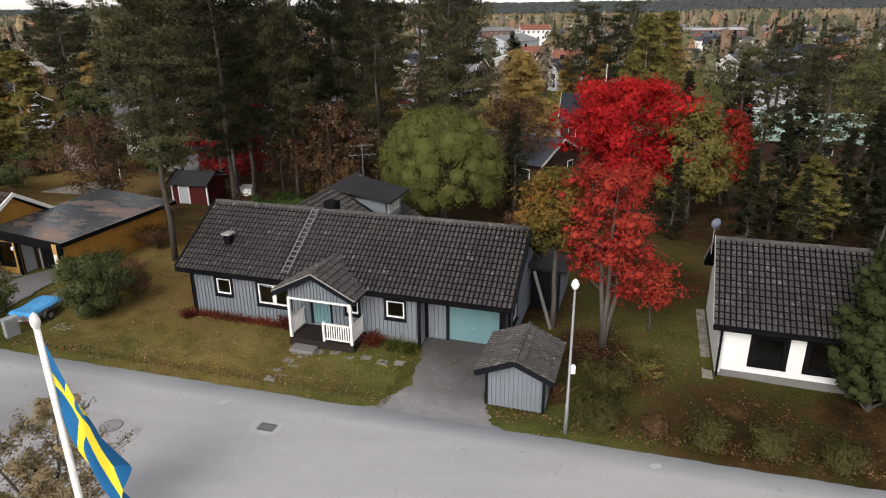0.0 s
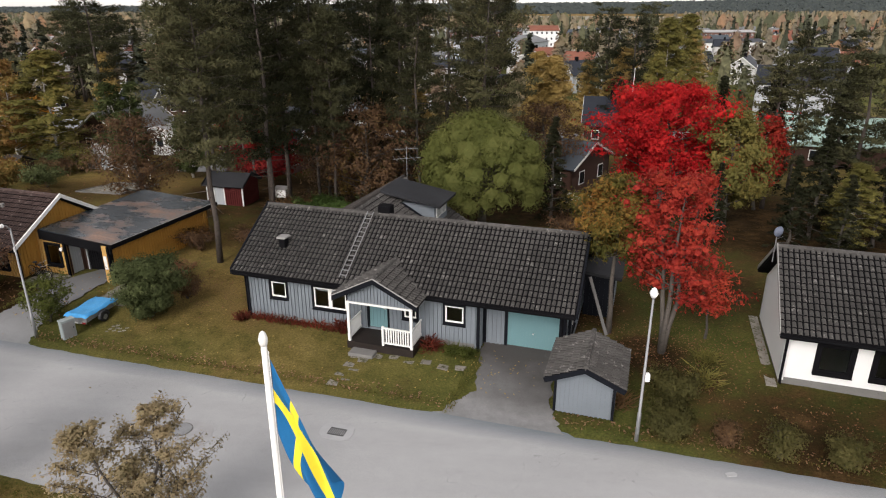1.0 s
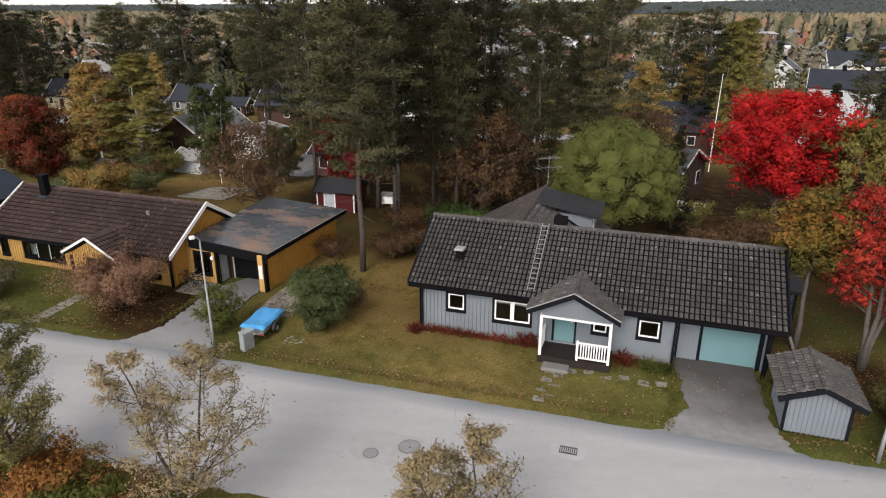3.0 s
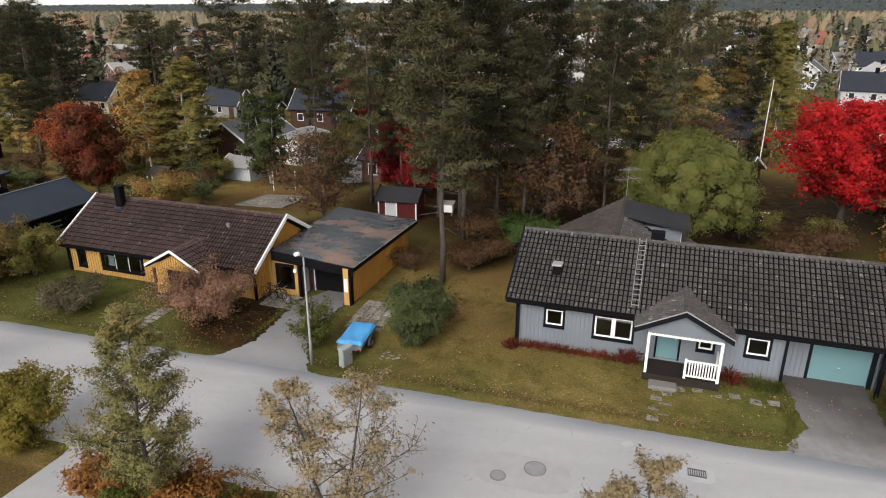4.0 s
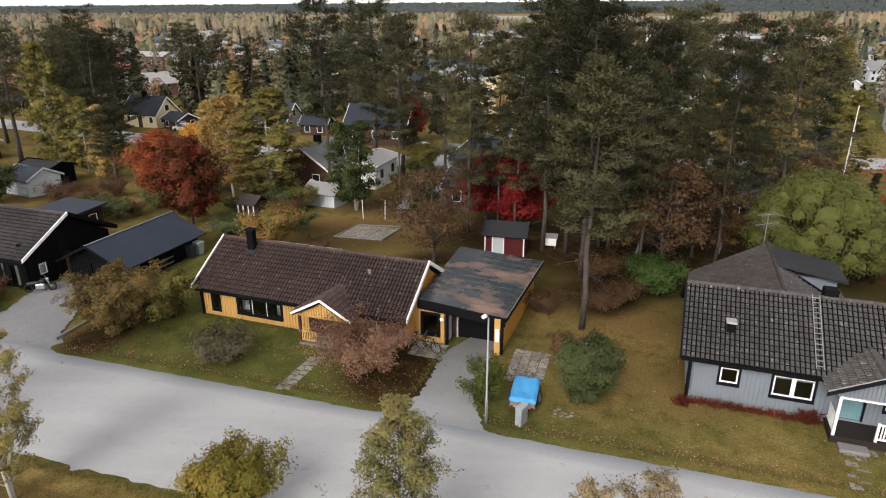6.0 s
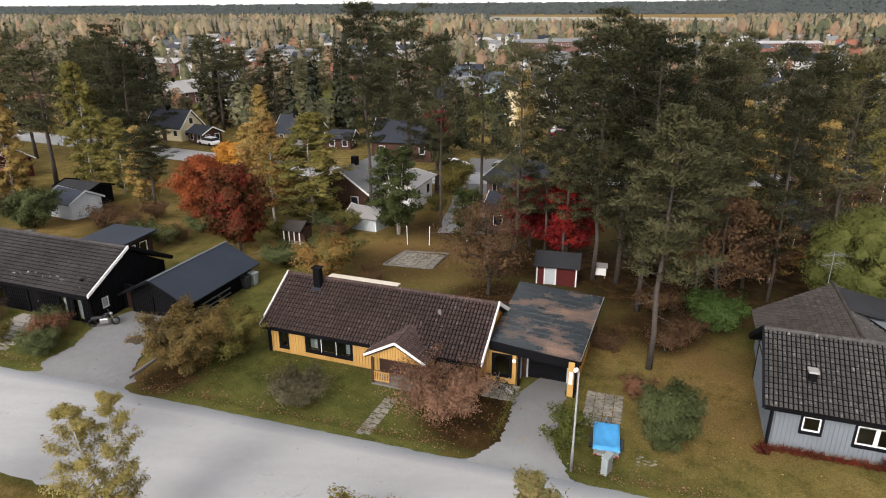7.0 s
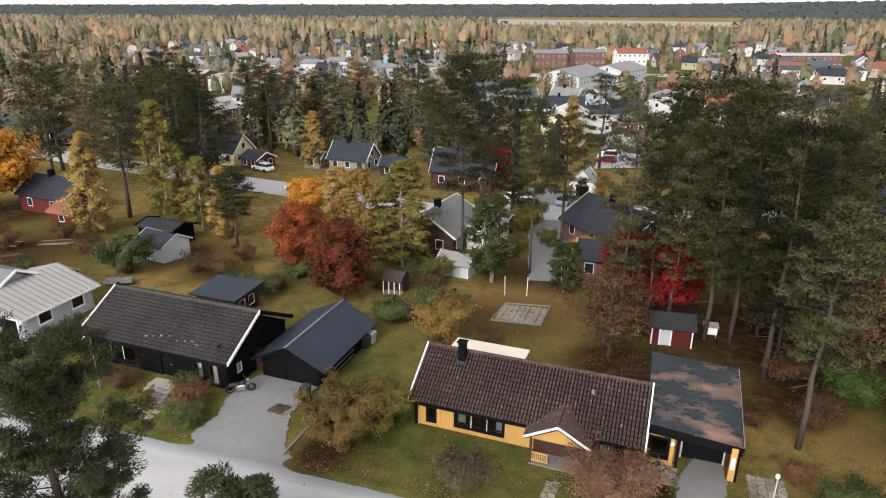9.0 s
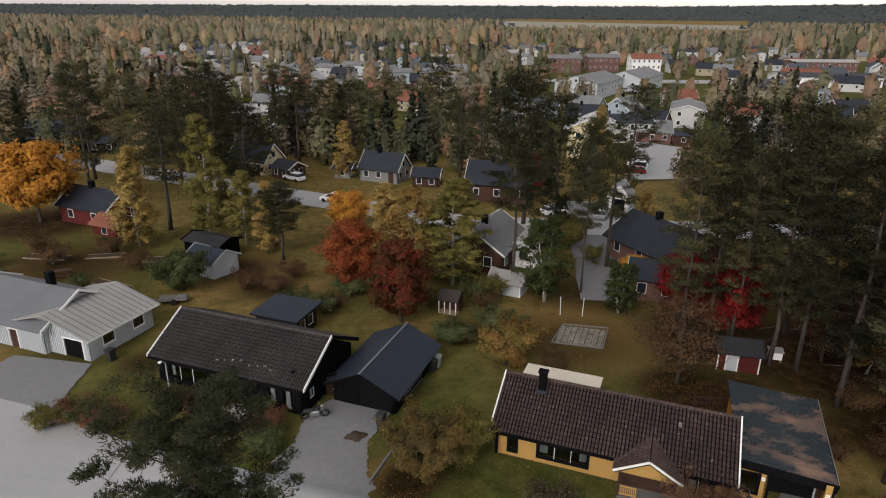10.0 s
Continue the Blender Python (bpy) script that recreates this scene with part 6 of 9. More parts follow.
IRON = surf("cast_iron", (0.1, 0.1, 0.1), 0.3, 3, 18, 0.75, 0.4, metal=0.2)
COVER = surf("worn_iron_cover", (0.24, 0.245, 0.25), 0.2, 3, 18, 0.75, 0.4, metal=0.2)
plate("manhole_cover", -12.35, 20.3, 0.8, 0.8, 0, COVER, "round cast iron manhole cover in the asphalt")
plate("manhole_cover", -13.75, 19.85, 0.55, 0.55, 0, COVER, "small round iron cover in the asphalt")
plate("drain_grate", -6.4, 20.4, 0.62, 0.42, -14, IRON, "square iron street drain", slots=8)
for x, y, w, d, t, k in ((-6.4, 20.42, 1.3, 0.95, -14, 0), (-12.8, 20.1, 3.6, 1.9, -14, 1), (-8.6, 22.0, 0.5, 0.3, 20, 0), (7.6, 18.6, 0.4, 0.2, 10, 0)):
    pt_ = base_of("asphalt_patch", x, y, 0.0, t, "repaired asphalt patch in the street", "asphalt patch", kind="structure")
    s = Shape()
    n = 18
    ring = [(w / 2 * (abs(math.cos(2 * math.pi * i / n)) ** 0.5) * math.copysign(1, math.cos(2 * math.pi * i / n)) * (1 + 0.08 * math.sin(i * 5)), d / 2 * (abs(math.sin(2 * math.pi * i / n)) ** 0.5) * math.copysign(1, math.sin(2 * math.pi * i / n))) for i in range(n)]
    zt = -0.002 if k == 0 else -0.004
    s.add([(a, b, zt) for a, b in ring] + [(a, b, -0.06) for a, b in ring], [tuple(range(n))] + [(i, n + i, n + (i + 1) % n, (i + 1) % n) for i in range(n)])
    part("patch", s, surf("patched_asphalt", (0.36, 0.365, 0.37) if k == 0 else (0.31, 0.31, 0.31), 0.1, 2, 20, 0.9, 0.3), pt_)


def paving(name, label, spots, size, jitter=0.1, thick=0.06, turn=-15, rise=0.02):
    """Loose flat stones, each its own piece."""
    rng = random.Random(len(name) + len(spots))
    p = base_of(name, spots[0][0], spots[0][1], ground_z(*spots[0]), 0, label, "paving", kind="structure")
    zb = ground_z(*spots[0])
    shapes = []
    for v in range(4):
        s = Shape()
        k = [rng.uniform(1 - jitter, 1 + jitter) for _ in range(8)]
        a, b = size[0] / 2, size[1] / 2
        lo = [(-a * k[0], -b * k[1], -thick), (a * k[2], -b * k[3], -thick), (a * k[4], b * k[5], -thick), (-a * k[6], b * k[7], -thick)]
        s.hexa(lo, [(x * 0.97, y * 0.97, 0.0) for x, y, _ in lo])
        shapes.append(mesh_of("stone", s, STONE))
    for i, (x, y) in enumerate(spots):
        o = new("stone", shapes[i % 4])
        o.parent = p
        o.matrix_basis = pose(x - spots[0][0], y - spots[0][1], ground_z(x, y) - zb + rise, rng.uniform(-1, 1), rng.uniform(-1, 1), turn + rng.uniform(-6, 6))


# stepping stones to the grey porch
paving("stepping_stones", "mossy irregular stepping stones to the porch", [(-7.25 + 0.42 * (i % 2) + 0.12 * i, 23.7 + 0.34 * i) for i in range(8)] + [(-5.6 + 0.75 * i, 25.7 - 0.2 * i + 0.15 * (i % 2)) for i in range(6)], (0.46, 0.36), 0.22)
# path to the yellow porch
paving("garden_path", "mossy concrete slabs leading to the yellow porch", [(-33.35 + 0.42 * (i % 2) + 0.17 * (i // 2), 29.7 + 0.44 * (i // 2)) for i in range(14)], (0.4, 0.4), 0.04)
paving("paving_slabs", "worn square paving slabs beside the carport", [(-21.35 + 0.5 * (i % 4) + 0.13 * (i // 4), 30.9 + 0.52 * (i // 4) - 0.13 * (i % 4)) for i in range(24)], (0.48, 0.5), 0.03)
paving("paving_slabs", "square slabs under the bicycles", [(-26.7 + 0.48 * (i % 4) + 0.13 * (i // 4), 33.17 + 0.5 * (i // 4) - 0.13 * (i % 4)) for i in range(12)], (0.46, 0.48), 0.03)
paving("garden_steps", "broad stone slabs before the black house", [(-59.6 + 0.62 * (i % 3) + 0.16 * (i // 3), 37.0 + 0.62 * (i // 3)) for i in range(12)], (0.58, 0.56), 0.06)
paving("paved_square", "old square of concrete slabs sunk in the lawn", [(-35.2 + 0.5 * (i % 8) + 0.13 * (i // 8), 53.1 + 0.5 * (i // 8) - 0.07 * (i % 8)) for i in range(64)], (0.44, 0.44), 0.08, rise=0.07)
bd = base_of("wooden_border", -32.8, 54.2, ground_z(-32.8, 54.2), 0, "pale timber edging round the old paved square", "edging")
cs = [(-34.3, 57.2), (-30.2, 56.9), (-31.4, 52.4), (-35.7, 53.0)]
for a, b in zip(cs, cs[1:] + cs[:1]):
    s = Shape()
    s.beam((a[0] + 32.8, a[1] - 54.2, ground_z(*a) - ground_z(-32.8, 54.2) + 0.05), (b[0] + 32.8, b[1] - 54.2, ground_z(*b) - ground_z(-32.8, 54.2) + 0.05), 0.1, 0.12)
    part("board", s, CONCRETE, bd)
# white goal frame
sw = base_of("garden_goal", -33.3, 59.5, ground_z(-33.3, 59.5), 0, "slim white goal posts on the lawn", "goal")
for x in (-1.05, 1.05):
    s = Shape()
    s.tube([(x, 0, -0.1), (x * 1.05, 0.1, 1.9)], [0.035, 0.035], 8)
    part("post", s, PAINT_WHITE, sw)
paving("loose_stones", "broken pale stones lying on the lawn by the trailer", [(-19.25 + 0.27 * (i % 4) + 0.05 * (i % 3), 27.75 + 0.24 * (i // 4) + 0.07 * (i % 2)) for i in range(10)], (0.16, 0.12), 0.35, 0.03, 20, 0.03)
# stone steps of the black house
st = base_of("stone_steps", -58.9, 39.9, 0.2, -16, "grey concrete entrance steps", "steps")
STEP_STONE = surf("pale_step_stone", (0.27, 0.25, 0.225), 0.2, 1.5, 14, 0.9, 0.4, dirt=(0.15, 0.14, 0.12), dirt_at=0.55)
for i in range(4):
    s = Shape()
    s.box(-1.0, -1.3 + 0.36 * i, -0.3, 1.0, 0.7, 0.05 + 0.15 * i)
    r = part("riser", s, CONCRETE, st)
    s = Shape()
    s.soft_box(-1.06, -1.38 + 0.36 * i, 0.052 + 0.15 * i, 1.06, -0.94 + 0.36 * i if i < 3 else 0.7, 0.11 + 0.15 * i, 0.015)
    part("tread", s, STEP_STONE, r)
# kerb beam of the black drive
kb = base_of("timber_edging", -47.4, 36.3, ground_z(-47.4, 36.3), 0, "pale edging beam along the drive", "edging")
s = Shape()
s.beam((-0.9, -2.4, -0.1), (0.6, 2.3, 0.08), 0.14, 0.16)
part("board", s, CONCRETE, kb)
# heap of soil on the black drive
sp_ = base_of("soil_heap", -49.9, 38.2, ground_z(-49.9, 38.2), 0, "small heap of dark soil on the drive", "soil heap")
s = Shape()
for dx, dy, r in ((0, 0, 0.5), (0.35, 0.12, 0.36), (-0.38, -0.06, 0.34), (0.1, -0.3, 0.3), (-0.15, 0.28, 0.32), (0.62, 0.2, 0.2), (-0.62, -0.2, 0.18)):
    s.ball((dx, dy, 0.0), r, 9, 5, 0.42)
part("heap", s, SOIL, sp_, smooth=True)


def antenna(x, y, z0, top, label, turn=0):
    a = base_of("antenna", x, y, z0, turn, label, "antenna")
    s = Shape()
    s.tube([(0, 0, -0.3), (0, 0, top - z0)], [0.022, 0.018], 8)
    part("mast", s, GALV, a)
    for zz, ln, n in ((top - z0 - 0.15, 1.5, 9), (top - z0 - 0.75, 1.8, 5)):
        s = Shape()
        s.tube([(-ln / 2, 0, zz), (ln / 2, 0, zz)], [0.014, 0.014], 6)
        b = part("boom", s, GALV, a)
        for i in range(n):
            u = -ln / 2 + ln * (i + 0.5) / n
            s = Shape()
            w = 0.25 + 0.35 * i / n if n > 6 else 0.75
            s.tube([(u, -w, zz), (u, w, zz)], [0.008, 0.008], 5)
            part("element", s, GALV, b)


antenna(-5.5, 39.9, 5.0, 7.0, "grey roof antenna on the rear wing", 20)
dsh = base_of("satellite_dish", 11.75, 27.0, 5.2, 0, "grey satellite dish on a mast at the gable", "satellite dish")
s = Shape()
s.tube([(0, 0, -0.6), (0, 0, 0.75)], [0.025, 0.025], 8)
part("mast", s, GALV, dsh)
s = Shape()
s.tube([(0.02, -0.1, 0.82), (0.0, -0.06, 0.82), (0, -0.02, 0.82), (0, 0.0, 0.82)], [0.25, 0.22, 0.13, 0.02], 18)
part("dish", s, surf("blue_grey_dish", (0.12, 0.14, 0.19), 0.15, 3, 12, 0.5, 0.1), dsh, smooth=True)
s = Shape()
s.tube([(0, -0.1, 0.5), (0, -0.5, 0.75)], [0.012, 0.012], 6)
part("arm", s, GALV, dsh)
fp = base_of("flagpole", 15.7, 71.6, ground_z(15.7, 71.6), 0, "bare white flagpole behind the willow", "flagpole")
s = Shape()
s.tube([(0, 0, -0.2), (0, 0, 6), (0.05, 0, 10.4)], [0.06, 0.05, 0.03], 10)
part("pole", s, PAINT_WHITE, fp)
s = Shape()
s.ball((0.05, 0, 10.44), 0.06)
part("finial", s, PAINT_WHITE, fp)
# garden table, cloth-covered crate, bench
tb = base_of("garden_table", 7.3, 51.2, ground_z(7.3, 51.2), -25, "pale slanted cold-frame lid behind the dark house", "cold frame")
s = Shape()
s.slab([(-1.1, -0.7, 0.7), (1.1, -0.7, 0.7), (1.1, 0.7, 1.15), (-1.1, 0.7, 1.15)], 0.05)
part("lid", s, PAINT_WHITE, tb)
s = Shape()
s.box(-1.05, -0.62, 0, 1.05, 0.62, 0.66)
part("box", s, WOOD_RAW, tb)
wbx = base_of("garden_box", -17.3, 52.0, ground_z(-17.3, 52.0), -10, "white wooden box hutch under the pines", "hutch")
s = Shape()
s.box(-0.5, -0.35, 0.3, 0.5, 0.35, 0.95)
part("body", s, PAINT_WHITE, wbx)
s = Shape()
s.slab([(-0.6, -0.45, 1.0), (0.6, -0.45, 1.0), (0.6, 0.45, 1.12), (-0.6, 0.45, 1.12)], 0.04)
part("lid", s, METAL_PALE, wbx)
for x in (-0.42, 0.42):
    for y in (-0.28, 0.28):
        s = Shape()
        s.box(x - 0.04, y - 0.04, -0.05, x + 0.04, y + 0.04, 0.3)
        part("leg", s, WOOD_RAW, wbx)
pk = base_of("picnic_table", -86.5, 62.3, ground_z(-86.5, 62.3), 30, "dark wooden picnic table with benches", "picnic table")
for y, z, w in ((0, 0.74, 0.75), (-0.75, 0.44, 0.28), (0.75, 0.44, 0.28)):
    s = Shape()
    s.box(-0.95, y - w / 2, z - 0.05, 0.95, y + w / 2, z)
    part("tabletop" if w > 0.5 else "bench", s, PAINT_BROWN, pk)
for x in (-0.65, 0.65):
    s = Shape()
    s.beam((x, -0.75, 0), (x, -0.2, 0.7), 0.08, 0.05)
    s.beam((x, 0.75, 0), (x, 0.2, 0.7), 0.08, 0.05)
    part("leg", s, PAINT_BROWN, pk)
for i, (x, y, w, d) in enumerate(((-80, 60.5, 4.5, 1.2), (-82.5, 58.6, 4.5, 1.2), (-92, 68, 5, 1.4), (-80.5, 69, 5, 1.6), (-86, 69.5, 4, 1.2))):
    q = base_of("raised_bed", x, y, ground_z(x, y), -20 + 9 * i, "timber-edged vegetable bed of dark soil", "garden bed", "vegetable beds")
    s = Shape()
    s.soft_box(-w / 2, -d / 2, -0.2, w / 2, d / 2, 0.18, 0.05)
    part("soil", s, SOIL, q)
    for sg in (-1, 1):
        s = Shape()
        s.box(-w / 2 - 0.05, sg * d / 2 - 0.04, -0.2, w / 2 + 0.05, sg * d / 2 + 0.04, 0.22)
        part("board", s, WOOD_RAW, q)
bt = base_of("boat_trailer", -71.7, 57.4, ground_z(-71.7, 57.4), 15, "loaded open trailer in the garden", "trailer")
s = Shape()
s.box(-1.4, -0.65, 0.4, 1.2, 0.65, 0.48)
part("bed", s, GALV, bt)
for i in range(7):
    s = Shape()
    s.beam((-1.3, -0.5 + 0.16 * i, 0.52 + 0.06 * (i % 3)), (1.1, -0.45 + 0.15 * i, 0.55 + 0.05 * (i % 2)), 0.14, 0.05)
    part("plank", s, CONCRETE, bt)
for y in (-0.75, 0.75):
    s = Shape()
    s.tube([(0, y - 0.08, 0.28), (0, y + 0.08, 0.28)], [0.28, 0.28], 16)
    part("wheel", s, RUBBER, bt)
s = Shape()
s.beam((-1.4, 0, 0.42), (-2.6, 0, 0.42), 0.08, 0.08)
part("drawbar", s, GALV, bt)
# plank leaning on the grey gable
pn = base_of("plank", 4.75, 27.9, 0.35, -15, "grey weathered plank leaning on the gable wall", "plank")
s = Shape()
s.beam((0.35, 0.0, 0), (-0.7, 0.9, 2.6), 0.16, 0.05)
part("board", s, CONCRETE, pn)


def car(x, y, turn, paint, label, L=4.3, van=False):
    c = base_of("car", x, y, ground_z(x, y) + 0.1, turn, label, "car")
    h = 1.45 if not van else 1.85
    prof = [(-L / 2, 0.35), (-L / 2, 0.75), (-L / 2 + 0.25, 0.95), (-L * 0.42, 1.0)] if not van else [(-L / 2, 0.35), (-L / 2, 1.0), (-L / 2 + 0.1, 1.1), (-L * 0.44, 1.15)]
    low = [(-L / 2, 0.3), (-L / 2 + 0.03, 0.75), (-L / 2 + 0.2, 0.92), (L * 0.2, 0.92), (L / 2 - 0.15, 0.8), (L / 2, 0.6), (L / 2, 0.3)]
    s = Shape()
    n = len(low)
    for k in (0,):
        s.add([(a, -0.86, b) for a, b in low] + [(a, 0.86, b) for a, b in low], [tuple(range(n)), tuple(range(2 * n - 1, n - 1, -1))] + [((i + 1) % n, i, n + i, n + (i + 1) % n) for i in range(n)])
    part("body", s, paint, c)
    up = [(-L / 2 + 0.22, 0.92), (-L / 2 + 0.5, h - 0.05), (L * 0.05, h), (L * 0.24, 0.92)]
    s = Shape()
    s.add([(a, -0.8 + 0.1 * (b > 1), b) for a, b in up] + [(a, 0.8 - 0.1 * (b > 1), b) for a, b in up], [(0, 1, 2, 3), (7, 6, 5, 4), (1, 0, 4, 5), (3, 2, 6, 7), (2, 1, 5, 6)])
    part("window_band", s, GLASS_DARK_CAR, c)
    s = Shape()
    s.slab([(-L / 2 + 0.46, -0.68, h + 0.015), (L * 0.06, -0.68, h + 0.035), (L * 0.06, 0.68, h + 0.035), (-L / 2 + 0.46, 0.68, h + 0.015)], 0.04)
    part("roof", s, paint, c)
    for wx in (-L * 0.3, L * 0.32):
        for wy in (-0.8, 0.8):
            s = Shape()
            s.tube([(wx, wy - 0.1, 0.3), (wx, wy + 0.1, 0.3)], [0.31, 0.31], 16)
            part("wheel", s, RUBBER, c)
    for wy in (-0.6, 0.6):
        s = Shape()
        s.box(L / 2 - 0.02, wy - 0.16, 0.6, L / 2 + 0.015, wy + 0.16, 0.72)
        part("headlight", s, LAMP_GLASS, c)


GLASS_DARK_CAR = surf("dark_car_glass", (0.02, 0.022, 0.025), 0.1, 1, 10, 0.1, 0.0)
car(-77.4, 115.3, 150, CAR_WHITE, "white estate car on the back street")
car(-66.5, 100.5, 160, CAR_WHITE, "white car parked by the back street")
car(-24.6, 97.6, 70, CAR_GREY, "silver car by the white garage")
car(-31.6, 98.4, 30, CAR_WHITE, "white car on the lane")
for i, (p_, t_) in enumerate(((CAR_RED, "dark red"), (CAR_WHITE, "white"), (CAR_WHITE, "white"), (CAR_BLACK, "black"), (CAR_GREY, "silver"))):
    car(-12.6 + 0.8 * i, 132.5 + 3.0 * i, 168, p_, f"{t_} car in the parking yard", van=i == 1)
# beds of red perennials along the grey wall
rngp = np.random.default_rng(77)
for i in range(20):
    k = i / 19
    u = 0.9 + 5.3 * k
    a = radians(-15.4)
    v = 0.12 + 0.12 * rngp.random()
    x, y = -13.2 + u * math.cos(a) - v * math.sin(a), 29.1 + u * math.sin(a) + v * math.cos(a)
    n = 40 if i < 17 else 110
    h = (0.35 if i < 17 else 0.6) * (0.7 + 0.6 * rngp.random())
    cc = np.stack([rngp.normal(size=n) * 0.16, rngp.normal(size=n) * 0.1, rngp.random(n) * h], -1)
    al = np.stack([cc[:, 0] * 3, cc[:, 1] * 3, np.full(n, 0.9)], -1)
    p_ = base_of("perennial", x, y, ground_z(x, y), 0, "clump of withered red perennials along the wall", "plant", "perennials along the wall")
    o = new("leaves", cards("leaves", leaf_faces(rngp, cc, 0.3, 0.16, 0, al, 0.4), WITHERED))
    o.parent = p_
for x, y, m_, h, t_ in ((-3.2, 26.3, WITHERED, 0.7, "dark red leafy perennial by the porch"), (-2.2, 26.0, OLIVE, 0.45, "green leafy perennial by the wall"), (-1.5, 25.8, OLIVE, 0.4, "green leafy perennial by the wall"), (8.9, 25.4, YELLOW_GREEN, 0.75, "pale green fern clump"), (8.3, 23.7, YELLOW_GREEN, 0.85, "bright yellow-green fern clump"), (4.6, 22.4, BROWN, 0.7, "withered brown perennial by the shed"), (-12.9, 29.0, WITHERED, 0.4, "small red perennial at the corner")):
    n = 260
    r = h * 0.75
    cc = np.stack([rngp.normal(size=n) * r * 0.55, rngp.normal(size=n) * r * 0.55, rngp.random(n) * h * 0.8], -1)
    al = np.stack([cc[:, 0] * 2, cc[:, 1] * 2, np.full(n, 0.6)], -1)
    p_ = base_of("perennial", x, y, ground_z(x, y), 0, t_, "plant")
    o = new("leaves", cards("leaves", leaf_faces(rngp, cc, 0.38, 0.14, 0, al, 0.35), m_))
    o.parent = p_

# ---- trees and shrubs ----


def envelope(kind, k):
    """Crown half width, as a share of the widest, at height share k of the crown."""
    if kind == "round":
        return math.sqrt(max(0.02, 1 - (2 * k - 0.9) ** 2 / 1.25))
    if kind == "cone":
        return max(0.04, (1 - k) ** 0.85)
    if kind == "birch":
        return max(0.06, math.sin(math.pi * min(1, 0.16 + 0.84 * k)) ** 0.7 * (1 - 0.25 * k))
    if kind == "ovate":
        return max(0.05, (1 - k) ** 0.62 * min(1.0, 0.5 + 1.9 * k))
    if kind == "dome":
        return math.sqrt(max(0.03, 1 - max(0.0, (k - 0.25) / 0.77) ** 2))
    return max(0.1, 1 - abs(2 * k - 0.8) ** 2 * 0.7)


def crown_of(rng, h, base, width, kind, limbs, twigs, leaves, size, up=0.35, ratio=0.55, spread=0.3, trunk_top=0.92, lean=(0, 0), r0=0.14, droop=0.0, stems=1, needle=False, straight=1.0, core=0.0, fine=4):
    """Trunk mesh, leaf corners and clump centres of one tree standing on its origin."""
    wood = Shape()
    centres, ways, hubs, spots = [], [], [], []
    for st in range(stems):
        az0 = 2 * math.pi * st / max(1, stems) + rng.random()
        off = 0.0 if stems == 1 else width * 0.22
        path = []
        for i in range(7):
            k = i / 6
            path.append(Vector((lean[0] * k + off * k * math.cos(az0) + rng.normal() * 0.012 * straight * h * (0 < i), lean[1] * k + off * k * math.sin(az0) + rng.normal() * 0.012 * straight * h * (0 < i), h * trunk_top * k)))
        path[0].z = -0.25
        wood.tube(path, [r0 * (1.25 if i == 0 else 1) * (1 - 0.86 * (i / 6)) for i in range(7)], 8)

        def on(z):
            k = min(0.999, max(0, z / (h * trunk_top))) * 6
            i = int(k)
            return path[i].lerp(path[i + 1], k - i), r0 * (1 - 0.86 * k / 6)

        m = limbs // stems
        for j in range(m):
            k = ((j + rng.random() * 0.8) / m) ** 0.9
            z = base + (h - base) * k * 0.97
            p, r = on(min(z, h * trunk_top * 0.99))
            az = j * 2.399 + rng.normal() * 0.5 + az0
            reach = width / 2 * envelope(kind, k) * (0.7 + 0.42 * rng.random())
            el = up * (1 - 0.2 * k) + rng.normal() * 0.12
            d = Vector((math.cos(az), math.sin(az), el))
            start = p - Vector((0, 0, min(reach * max(el, 0) * 0.9, z * 0.35)))
            mid = start + d * reach * 0.55
            end = start + d * reach + Vector((0, 0, -droop * reach))
            wood.tube([start, mid, end], [max(0.012, r * 0.5), max(0.009, r * 0.3), 0.006], 4, False)
            for t in range(twigs):
                f = 0.32 + 0.68 * (t + rng.random()) / twigs
                q = start.lerp(mid, f / 0.55) if f < 0.55 else mid.lerp(end, (f - 0.55) / 0.45)
                tw = Vector((rng.normal(), rng.normal(), rng.normal() * 0.7 + up * 0.5 - droop)) * reach * 0.2 + d * reach * 0.07
                if t % fine == 0:
                    wood.tube([q, q + tw], [0.011, 0.004], 3, False)
                g = rng.random((leaves, 1))
                fan = unit(rng.normal(size=(leaves, 3))) * (1.75 * rng.random((leaves, 1)) ** 0.45)
                c = np.array(q)[None] + np.array(tw)[None] * g + fan * spread * np.array([[1, 1, 0.75]])
                centres.append(c)
                hub = np.array(q + tw * 0.5) - np.array([0, 0, 0.25 * spread])
                hubs.append(np.repeat(hub[None], leaves, 0))
                spots.append(hub)
                ways.append(np.repeat(np.array([[d.x, d.y, 0.35 if needle else 0.0]]), leaves, 0))
    c = np.concatenate(centres)
    keep = c[:, 2] > 0.08
    c, w, hubs = c[keep], np.concatenate(ways)[keep], np.concatenate(hubs)[keep]
    out = unit(c - (c.mean(0) - np.array([0, 0, 0.12 * h]))) + np.array([0, 0, 0.5])
    faces = leaf_faces(rng, c, size, ratio, droop * 0.6, w if needle else None, 0.6, out, 0.55)
    if core:
        spots = np.array([p for p in spots if p[2] > core * spread])
        more, mid = tufts_of(rng, spots, core * spread)
        faces, hubs = np.concatenate([faces, more]), np.concatenate([hubs, mid])
    return wood, faces, hubs


